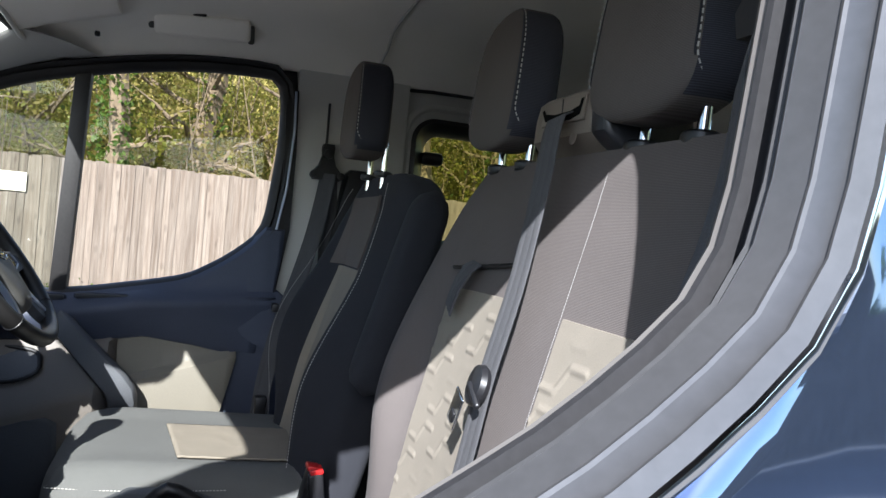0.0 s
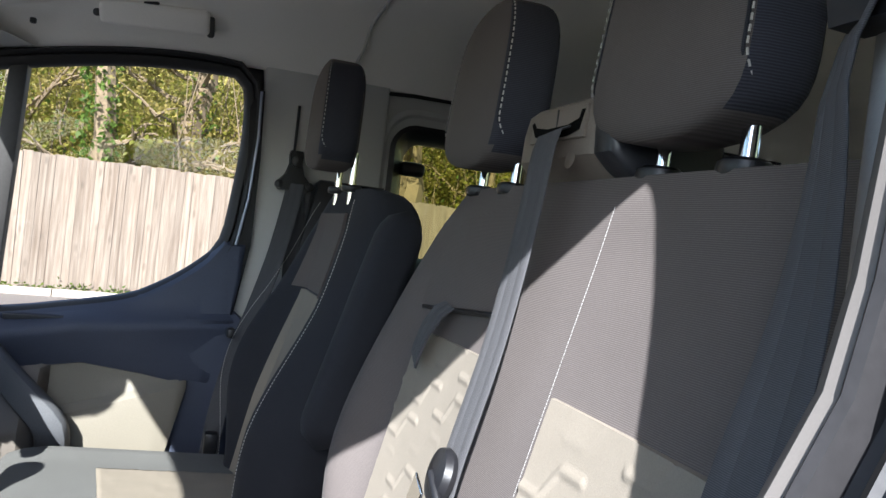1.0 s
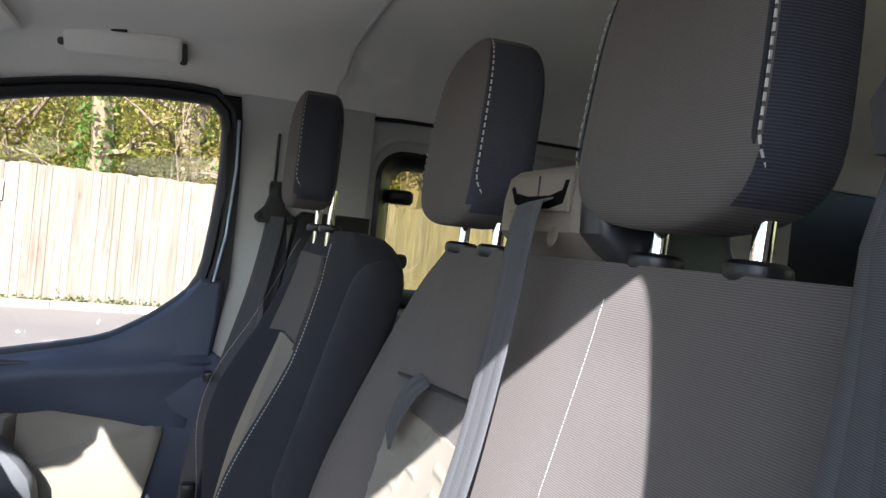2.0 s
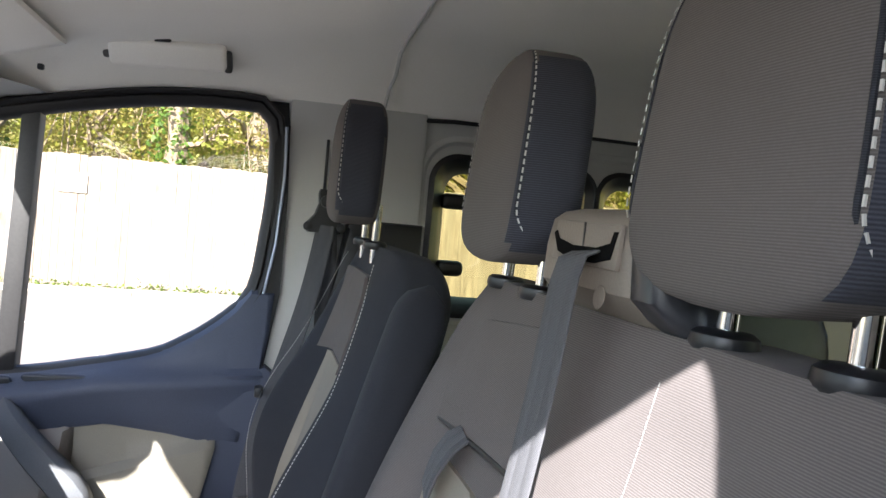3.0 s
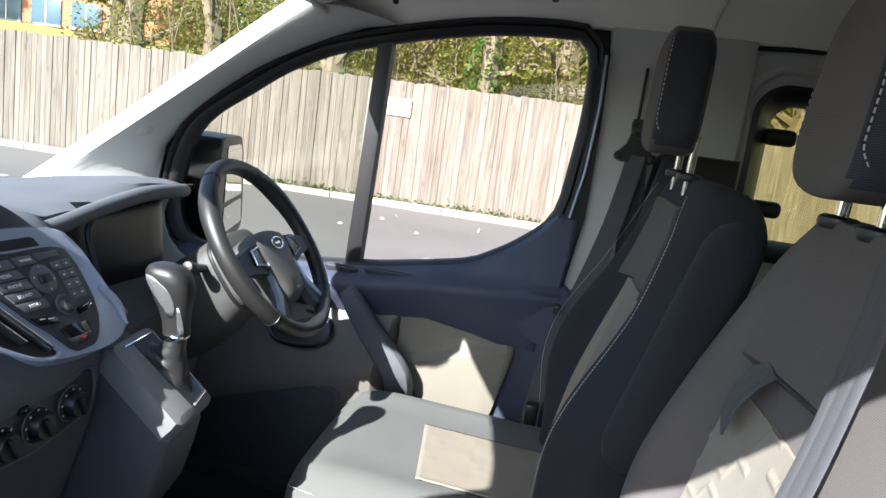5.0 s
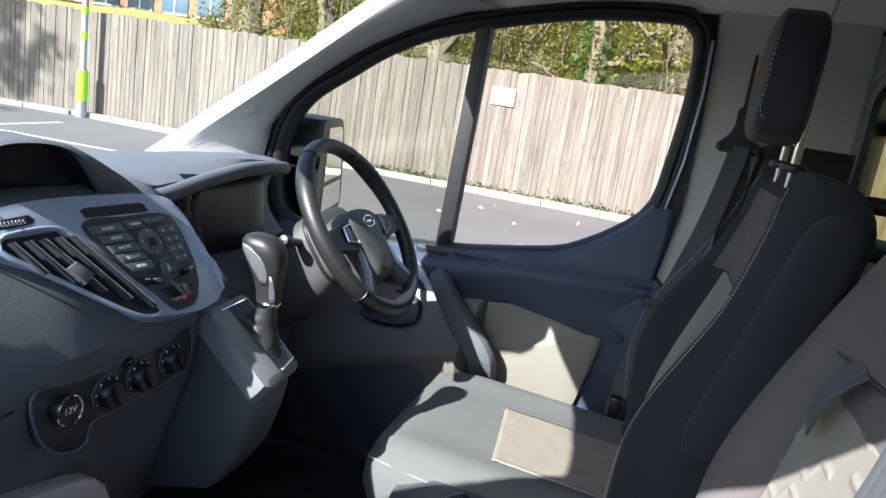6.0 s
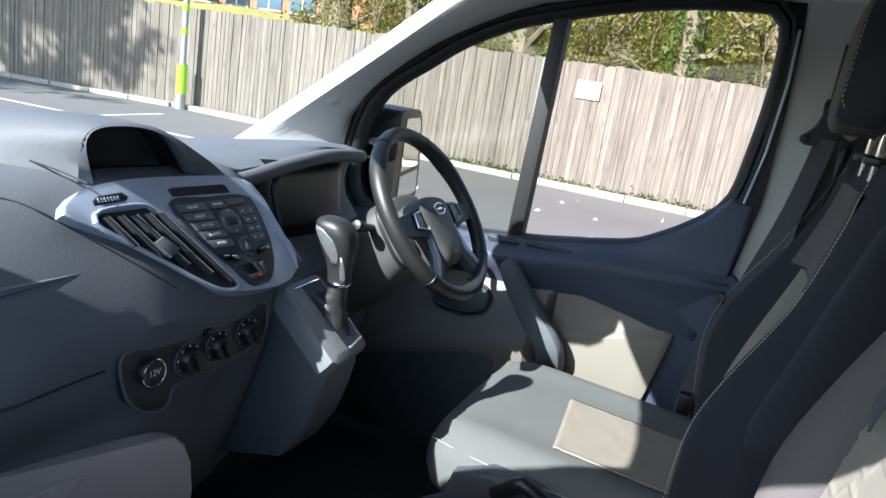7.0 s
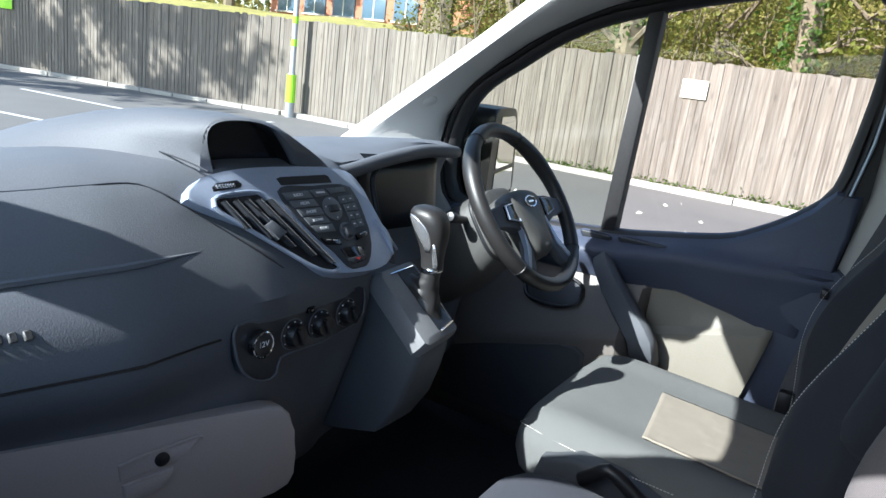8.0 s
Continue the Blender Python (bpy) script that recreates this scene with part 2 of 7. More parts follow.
def box(c, s, r=0.0, seg=2, turn=None):
    """A box with rounded edges: centre, size, radius, turn about its centre."""
    bm = bmesh.new()
    bmesh.ops.create_cube(bm, size=1)
    for v in bm.verts:
        v.co = Vector((v.co.x * s[0], v.co.y * s[1], v.co.z * s[2]))
    if r:
        bmesh.ops.bevel(bm, geom=bm.edges[:], offset=r, segments=seg, profile=0.5, affect="EDGES")
    m = Matrix.Translation(c) @ (turn if turn is not None else Matrix())
    bm.transform(m)
    return bm


def loft(rings, closed=True, caps=True):
    bm = bmesh.new()
    vs = [[bm.verts.new(p) for p in ring] for ring in rings]
    k = len(vs[0])
    for a, b in zip(vs, vs[1:]):
        for i in range(k if closed else k - 1):
            j = (i + 1) % k
            bm.faces.new((a[i], a[j], b[j], b[i]))
    if caps and closed:
        bm.faces.new(vs[0])
        bm.faces.new(vs[-1])
    return bm


def tube(pts, r, n=8, closed=False):
    pts = [Vector(p) for p in pts]
    rings = []
    k = len(pts)
    side = None
    for i, p in enumerate(pts):
        if closed:
            t = pts[(i + 1) % k] - pts[i - 1]
        else:
            t = pts[min(i + 1, k - 1)] - pts[max(i - 1, 0)]
        t.normalize()
        if side is None:
            side = t.orthogonal().normalized()
        side = (side - t * side.dot(t)).normalized()
        up = t.cross(side)
        rr = r[i] if isinstance(r, (list, tuple)) else r
        rings.append([p + rr * (math.cos(a) * side + math.sin(a) * up) for a in [2 * math.pi * j / n for j in range(n)]])
    if closed:
        rings.append(rings[0])
        bm = loft(rings, True, False)
        bmesh.ops.remove_doubles(bm, verts=bm.verts, dist=1e-6)
        return bm
    return loft(rings)


def lathe(profile, at, axis, n=28):
    """Turned form: profile rows (distance along the axis, radius)."""
    axis = Vector(axis).normalized()
    a = axis.orthogonal().normalized()
    b = axis.cross(a)
    at = Vector(at)
    return loft([[at + axis * h + r * (math.cos(u) * a + math.sin(u) * b) for u in [2 * math.pi * j / n for j in range(n)]] for h, r in profile])


def slab(poly, put, depth, r=0.0, seg=2):
    """A flat piece: an outline (u, v), laid by put(u, v, d), between depth[0] and depth[1]."""
    bm = bmesh.new()
    top = [bm.verts.new(put(u, v, depth[1])) for u, v in poly]
    low = [bm.verts.new(put(u, v, depth[0])) for u, v in poly]
    k = len(poly)
    f = bm.faces.new(top)
    bm.faces.new(low[::-1])
    for i in range(k):
        j = (i + 1) % k
        bm.faces.new((top[i], low[i], low[j], top[j]))
    if r:
        bmesh.ops.bevel(bm, geom=list(f.edges), offset=r, segments=seg, profile=0.5, affect="EDGES")
    return bm


def band(loops):
    """A strip between loops of equal length that close on themselves, not capped."""
    return loft(loops, True, False)


def smooth_loop(pts, n, closed=True):
    """n points evenly along a Catmull-Rom curve through pts."""
    pts = [Vector(p) for p in pts]
    k = len(pts)
    dense = []
    for i in range(k if closed else k - 1):
        p0 = pts[i - 1] if closed or i else pts[0]
        p1 = pts[i]
        p2 = pts[(i + 1) % k]
        p3 = pts[(i + 2) % k] if closed else pts[min(i + 2, k - 1)]
        for s in range(12):
            t = s / 12
            dense.append(0.5 * ((2 * p1) + (p2 - p0) * t + (2 * p0 - 5 * p1 + 4 * p2 - p3) * t * t + (3 * p1 - p0 - 3 * p2 + p3) * t * t * t))
    dense.append(pts[0] if closed else pts[-1])
    cum = [0.0]
    for a, b in zip(dense, dense[1:]):
        cum.append(cum[-1] + (b - a).length)
    out = []
    j = 0
    count = n if closed else n - 1
    for i in range(n):
        d = cum[-1] * i / count
        while j < len(cum) - 2 and cum[j + 1] < d:
            j += 1
        w = (d - cum[j]) / max(cum[j + 1] - cum[j], 1e-9)
        out.append(dense[j].lerp(dense[j + 1], min(max(w, 0), 1)))
    return out


def grow(loop, d):
    """A 2D loop moved outwards by d."""
    k = len(loop)
    area = sum(loop[i - 1].x * loop[i].y - loop[i].x * loop[i - 1].y for i in range(k))
    sign = 1 if area > 0 else -1
    out = []
    for i in range(k):
        t = (loop[(i + 1) % k] - loop[i - 1]).normalized()
        out.append(loop[i] + Vector((t.y, -t.x)) * d * sign)
    return out


def curve_value(rows, s):
    """A smooth value at s from rows (s, value)."""
    if s <= rows[0][0]:
        return rows[0][1]
    for (a, va), (b, vb) in zip(rows, rows[1:]):
        if s <= b:
            w = (s - a) / (b - a)
            return va + (vb - va) * w
    return rows[-1][1]


def strap(pts, width, thick, faces):
    """Webbing along pts; faces: the outward direction of its flat side at each point."""
    pts = [Vector(p) for p in pts]
    rings = []
    for i, p in enumerate(pts):
        t = (pts[min(i + 1, len(pts) - 1)] - pts[max(i - 1, 0)]).normalized()
        nrm = Vector(faces[min(i, len(faces) - 1)])
        nrm = (nrm - t * nrm.dot(t)).normalized()
        s = t.cross(nrm)
        h, q = width / 2, thick / 2
        rings.append([p + s * x + nrm * z for x, z in ((-h, -q * 0.3), (-h, q * 0.3), (-h * 0.95, q), (-h * 0.45, q), (-h * 0.4, q * 0.5), (-h * 0.3, q), (h * 0.3, q), (h * 0.4, q * 0.5), (h * 0.45, q), (h * 0.95, q), (h, q * 0.3), (h, -q * 0.3), (h * 0.95, -q), (-h * 0.95, -q))])
    return loft(rings)


def stitches(path, out, gap=0.007, long=0.0045, r=0.0008):
    """A row of single stitches along a path, lying proud of the cloth by the direction out."""
    pts = smooth_loop(path, max(4, int(sum((Vector(b) - Vector(a)).length for a, b in zip(path, path[1:])) / gap)), closed=False)
    bm = bmesh.new()
    out = Vector(out)
    for a, b in zip(pts, pts[1:]):
        d = (b - a).normalized()
        s = d.cross(out).normalized() * r
        o = out.normalized() * r
        e = a + d * long
        q = [a - s, a + o, a + s, e - s, e + o, e + s]
        v = [bm.verts.new(p) for p in q]
        bm.faces.new((v[0], v[1], v[4], v[3]))
        bm.faces.new((v[1], v[2], v[5], v[4]))
    return bm


def lettering(words, size, put_matrix, mat, parent, name="lettering"):
    cu = bpy.data.curves.new(name, "FONT")
    cu.body = words
    cu.size = size
    cu.align_x = "CENTER"
    cu.align_y = "CENTER"
    cu.extrude = 0.0004
    tmp = new("tmp_text", cu)
    me = bpy.data.meshes.new_from_object(tmp.evaluated_get(bpy.context.evaluated_depsgraph_get()))
    bpy.data.objects.remove(tmp)
    me.transform(put_matrix)
    me.materials.clear()
    me.materials.append(mat)
    ob = new(name, me)
    ob.parent = parent
    ob.matrix_parent_inverse = Matrix.Translation(-parent.location)
    return ob


def sgn_pow(v, p):
    return math.copysign(abs(v) ** p, v)


def clean_seam(bm):
    bmesh.ops.remove_doubles(bm, verts=bm.verts, dist=1e-5)
    return bm


# ---- ground ----
def ground_sheet():
    bm = bmesh.new()
    edges = [-260, -80, -40, -26, -12, -6, 0, 6, 12, 26, 40, 80, 260]
    vs = {(i, j): bm.verts.new((x, y, 0)) for i, x in enumerate(edges) for j, y in enumerate(edges)}
    for i in range(len(edges) - 1):
        for j in range(len(edges) - 1):
            bm.faces.new((vs[i, j], vs[i + 1, j], vs[i + 1, j + 1], vs[i, j + 1]))
    return tagged(finish("ground", bm, ASPHALT), "worn brown-grey asphalt of a car park", "ground", kind="structure")


ground_sheet()

# ---- van body ----
VAN = thing("van_body", (0.4, 0.82, 0.0), "dark blue metallic van body with pale grey cab trim", "van", kind="structure")

FAR_GLASS = [Vector(p) for p in ((-1.215, 1.10), (-1.205, 1.34), (-1.05, 1.481), (-0.907, 1.571), (-0.75, 1.625), (-0.51, 1.677), (-0.31, 1.692), (-0.262, 1.672), (-0.251, 1.557), (-0.262, 1.40), (-0.282, 1.287), (-0.348, 1.219), (-0.408, 1.178), (-0.47, 1.147), (-0.6, 1.12), (-0.735, 1.098), (-0.97, 1.08))]
FAR_LOOP = smooth_loop(FAR_GLASS, 72)
NEAR_LOOP = [p + Vector((0.105, 0.022)) for p in FAR_LOOP]


def rect_round(loop, x0, x1, z0, z1, rake=None):
    """For each point of the loop, the point of the rectangle straight outwards from the loop's middle; the corners are kept."""
    c = Vector((sum(p.x for p in loop) / len(loop), sum(p.y for p in loop) / len(loop)))
    out = []
    for p in loop:
        d = p - c
        k = min(((x1 - c.x) / d.x if d.x > 0 else (x0 - c.x) / d.x) if abs(d.x) > 1e-6 else 1e9,
                ((z1 - c.y) / d.y if d.y > 0 else (z0 - c.y) / d.y) if abs(d.y) > 1e-6 else 1e9)
        if rake:
            n, lim = Vector((-0.63, 0.776)), Vector((-0.63, 0.776)).dot(Vector(rake))
            if n.dot(d) > 1e-6:
                k = min(k, (lim - n.dot(c)) / n.dot(d))
        out.append(c + d * k)
    for q in ((x0, z0), (x1, z0), (x1, z1)) + (() if rake else ((x0, z1),)):
        q = Vector(q)
        i = min(range(len(out)), key=lambda k: (out[k] - q).length)
        out[i] = q
    return out


def wall_with_hole(loop, rect, y0, y1, rake=None):
    """A plate between y0 and y1 with one opening."""
    outer = rect_round(loop, *rect, rake)
    loops = []
    for pts, y in ((loop, y0), (outer, y0), (outer, y1), (loop, y1), (loop, y0)):
        loops.append([Vector((p.x, y, p.y)) for p in pts])
    return clean_seam(band(loops))


def rounded_rect(x0, x1, z0, z1, r, n=40):
    pts = []
    for cx, cz, a0 in ((x1 - r, z1 - r, 0), (x0 + r, z1 - r, 90), (x0 + r, z0 + r, 180), (x1 - r, z0 + r, 270)):
        for s in range(n // 4):
            a = radians(a0 + 90 * s / (n // 4 - 1))
            pts.append(Vector((cx + r * math.cos(a), cz + r * math.sin(a))))
    return pts


# roof lining, a cloth shell curving down to the door frames
ZC = [(-0.90, 1.680), (-0.80, 1.735), (-0.65, 1.785), (-0.45, 1.822), (-0.1, 1.842), (2.4, 1.842)]
ZE = [(-0.90, 1.63), (-0.77, 1.660), (-0.51, 1.700), (-0.25, 1.716), (0.05, 1.722), (2.4, 1.722)]


def lining_z(x, y):
    f = min(1, abs(y - 0.82) / 0.83)
    c, e = curve_value(ZC, x), curve_value(ZE, x)
    return c - (c - e) * (0.90 * f ** 14 + 0.10 * f * f)


def roof():
    xs = [-0.87 + 0.048 * i for i in range(22)] + [0.3, 0.6, 1.0, 1.5, 2.0, 2.4]
    ys = [0.82 + 0.83 * math.sin(math.pi / 2 * k / 16) for k in range(-16, 17)]
    def skew(x, y):
        front = min(1, max(0, (-x - 0.40) / 0.48))
        return x + 0.064 * (1.5 - y) * min(1, max(0, -x / 0.9)) - 0.04 * front * max(0.0, 1 - ((y - 0.77) / 0.75) ** 2)
    low = [[Vector((skew(x, y), y, lining_z(x, y))) for y in ys] for x in xs]
    bm = loft(low, closed=False)
    ob = finish("ceiling", bm, LINING)
    tagged(ob, "pale grey-beige cloth roof lining of the van cab", "ceiling", kind="structure")
    sol = ob.modifiers.new("thickness", "SOLIDIFY")
    sol.thickness = 0.012
    sol.offset = 1
    outer = [[Vector((skew(x, y), 0.82 + (y - 0.82) * 1.075, lining_z(x, y) + 0.055 - 0.02 * (abs(y - 0.82) / 0.83) ** 4)) for y in ys] for x in xs]
    part("roof_panel", loft(outer, closed=False), PAINT, VAN, "dark blue painted roof skin").modifiers.new("thickness", "SOLIDIFY").thickness = 0.02
    # cross seam of the lining
    path = [Vector((-0.03 + 0.035 * abs(y - 0.82), y, lining_z(-0.03, y) - 0.002)) for y in [0.05 + 0.05 * i for i in range(30)]]
    path += [Vector((0.0, 1.57, 1.795)), Vector((-0.008, 1.60, 1.765)), Vector((-0.012, 1.625, 1.72))]
    part("lining_seam", tube(path, 0.004, 6), PILLAR, VAN, "raised seam across the roof lining")


roof()


def screen_point(s, w):
    """A point of the windscreen: s across from 0 to 1, w up from 0 to 1."""
    y = 0.02 + 1.50 * s
    bow = (0.19 - 0.15 * max(0.0, (w - 0.85) / 0.15)) * (1 - (2 * s - 1) ** 2)
    return Vector((-1.64 + 0.775 * w - bow + 0.064 * (1.52 - y), y, 1.10 + 0.585 * w))


def windscreen():
    rings = [[screen_point(s / 12, w / 6) for s in range(13)] for w in range(7)]
    ob = finish("window_1", loft(rings, closed=False), GLASS_GREEN)
    tagged(ob, "raked windscreen of green tinted glass", "window", kind="structure")
    for s, sgn in ((1.0, 1), (0.0, -1)):
        line = [screen_point(s, w / 10) + Vector((0.0, 0.006 * sgn, -0.004)) for w in range(11)]
        part("screen_seal", tube(line, 0.006, 6), SEAL, VAN, "black rubber windscreen seal")
    top = [screen_point(s / 14, 1.0) + Vector((0.004, 0, -0.002)) for s in range(15)]
    part("screen_seal", tube(top, 0.007, 6), SEAL, VAN, "black rubber windscreen seal")


windscreen()


def a_pillar(far=True):
    def flip(p):
        return p if far else Vector((p.x + 0.095, 1.60 - p.y, p.z + 0.01))
    inner = smooth_loop([(-1.66, 1.525, 1.09), (-1.481, 1.51, 1.212), (-1.181, 1.505, 1.437), (-0.93, 1.502, 1.632), (-0.86, 1.50, 1.682)], 14, closed=False)
    outer = smooth_loop([(-1.34, 1.63, 1.02), (-1.285, 1.64, 1.19), (-1.255, 1.64, 1.335), (-1.055, 1.64, 1.522), (-0.80, 1.64, 1.650), (-0.70, 1.64, 1.672)], 14, closed=False)
    rings = []
    for a, b in zip(inner, outer):
        if not far:
            a = a.lerp(b, 0.55)
        d = (b - a)
        bulge = Vector((0.45, -0.8, 0.25)).normalized()
        ring = [a + d * k + bulge * 0.022 * math.sin(math.pi * k) ** 0.7 for k in (0, 0.08, 0.2, 0.4, 0.6, 0.8, 0.92, 1)]
        back = [b + Vector((-0.03, 0.08, 0.0)), a + Vector((-0.03, 0.02, 0.03))]
        rings.append([flip(p) for p in ring + back])
    part("pillar_trim", loft(rings), PILLAR, VAN, "pale grey windscreen pillar trim")
    if far:
        i = min(range(1, 13), key=lambda k: (rings[k][3] - Vector((-1.275, 1.55, 1.288))).length)
        nrm = (rings[i + 1][3] - rings[i - 1][3]).cross(rings[i][4] - rings[i][2]).normalized()
        if nrm.y > 0:
            nrm = -nrm
        mid = (rings[i][3] + rings[i][4]) / 2
        part("round_cap", lathe([(-0.004, 0.0205), (0.0006, 0.0205), (0.0012, 0.0195), (0.0012, 0.0)], mid, nrm, 32), PILLAR, VAN, "round cover cap on the pillar trim")


a_pillar(True)
a_pillar(False)


def side_walls():
    # middle pillar behind the driver's door
    edge = [(-0.222, 1.735), (-0.214, 1.66), (-0.209, 1.5), (-0.209, 1.29), (-0.236, 1.10), (-0.268, 0.97), (-0.335, 0.80), (-0.37, 0.5)]
    poly = edge + [(0.10, 0.5), (0.10, 1.735)]
    part("pillar_trim", slab(poly, lambda u, v, d: Vector((u, d, v)), (1.74, 1.645), 0.012, 3), PILLAR, VAN, "pale grey trim of the middle pillar")
    part("lower_trim", slab([(-0.18, 0.5), (-0.18, 1.10), (-0.115, 1.16), (-0.075, 1.455), (-0.06, 1.47), (0.10, 1.47), (0.10, 0.5)], lambda u, v, d: Vector((u, d, v)), (1.645, 1.605), 0.01), BLACK, VAN, "black lower pillar trim")
    # height slot of the belt anchor
    part("belt_slot", box((-0.128, 1.643, 1.585), (0.007, 0.006, 0.12), 0.002), TRIM_BEZEL, VAN, "dark slot for the belt anchor")
    # rear side wall with two windows
    for x0, x1, w0, w1 in ((0.10, 0.562, 0.165, 0.532), (0.562, 1.45, 0.592, 0.80)):
        hole = rounded_rect(w0 - 0.05, w1 + 0.02, 1.255, 1.648, 0.07)
        part("side_panel", wall_with_hole(hole, (x0, x1, 0.5, 1.76), 1.66, 1.74), PILLAR, VAN, "pale side panel round the rear window")
        inner = rounded_rect(w0, w1, 1.30, 1.606, 0.05)
        loops = [[Vector((p.x, y, p.y)) for p in lp] for lp, y in ((hole, 1.655), (grow(hole, -0.012), 1.650), (grow(hole, -0.03), 1.668), (inner, 1.70), (inner, 1.725), (hole, 1.735))]
        part("window_surround", band(loops), BLACK, VAN, "black surround of the rear side window")
        pane = part("window_pane", slab([(p.x, p.y) for p in grow(inner, 0.006)], lambda u, v, d: Vector((u, d, v)), (1.715, 1.711)), GLASS_REAR, VAN, "tinted rear side pane")
        pane.visible_shadow = False
    for z in (1.535, 1.372):
        part("window_catch", box((0.19, 1.69, z), (0.07, 0.035, 0.038), 0.014, 3), BLACK, VAN, "black catch of the rear side window")
    part("side_panel", box((1.925, 1.70, 1.13), (0.95, 0.08, 1.26)), BLACK, VAN, "dark plain rear side panel")
    arch = [(0.0, 1.655, 1.655), (0.03, 1.655, 1.695), (0.09, 1.652, 1.715), (0.2, 1.652, 1.722), (0.6, 1.652, 1.724), (1.4, 1.652, 1.724)]
    part("lining_edge", tube(smooth_loop(arch, 24, closed=False), 0.006, 6), SEAL, VAN, "black edging strip under the roof lining")
    ring = rounded_rect(0.085, 0.88, 1.225, 1.69, 0.10)
    loops = [[Vector((p.x, y, p.y)) for p in lp] for lp, y in ((ring, 1.660), (grow(ring, -0.006), 1.654), (grow(ring, -0.014), 1.653), (grow(ring, -0.022), 1.660))]
    part("panel_moulding", band(loops), PILLAR, VAN, "raised moulding round the rear windows")
    # passenger side behind the door, rear end, bulkhead and floor
    part("side_panel", box((1.17, -0.02, 0.85), (2.46, 0.06, 0.74)), BLACK, VAN, "dark plain side lining")
    for x0, x1 in ((-0.06, 0.88), (0.88, 2.40)):
        hole = rounded_rect(x0 + 0.16, x1 - 0.06, 1.27, 1.65, 0.07)
        part("side_panel", wall_with_hole(hole, (x0, x1, 1.22, 1.78), -0.05, 0.01), PILLAR, VAN, "pale side panel round the rear window")
        pane = part("window_pane", slab([(p.x, p.y) for p in grow(hole, 0.006)], lambda u, v, d: Vector((u, d, v)), (-0.03, -0.026)), GLASS_REAR, VAN, "tinted rear side pane")
        pane.visible_shadow = False
    part("rear_panel", box((2.42, 0.82, 0.85), (0.06, 1.8, 0.74)), BLACK, VAN, "dark plain rear end")
    part("rear_panel", box((2.42, 0.82, 1.51), (0.06, 1.8, 0.58)), BLACK, VAN, "dark plain rear end")
    part("bulkhead", box((-1.70, 0.82, 0.76), (0.06, 1.7, 0.66)), BLACK, VAN, "dark footwell bulkhead")
    tagged(finish("floor", box((0.35, 0.82, 0.44), (4.1, 1.72, 0.06)), CARPET), "dark rubber mat floor of the cab", "floor", kind="structure")
    # skirt of the body below the floor line, outer skins
    skin = wall_with_hole(grow(FAR_LOOP, 0.05), (-1.72, 0.10, 0.36, 1.78), 1.745, 1.765, (-1.30, 1.385))
    part("outer_skin", skin, PAINT, VAN, "dark blue door side skin")
    part("bonnet", loft([[Vector((x, y, z)) for y in (-0.02, 0.2, 0.82, 1.44, 1.66)] for x, z in ((-1.72, 1.02), (-1.95, 0.99), (-2.25, 0.92), (-2.5, 0.80), (-2.58, 0.6), (-2.58, 0.36))], closed=False), PAINT, VAN, "dark blue sloping bonnet")
    for y in (-0.02, 1.66):
        part("wing", slab([(-1.72, 0.36), (-1.72, 1.02), (-1.95, 0.99), (-2.25, 0.92), (-2.5, 0.80), (-2.58, 0.6), (-2.58, 0.36)], lambda u, v, d: Vector((u, d, v)), (y - 0.01, y + 0.01)), PAINT, VAN, "dark blue front wing")


side_walls()


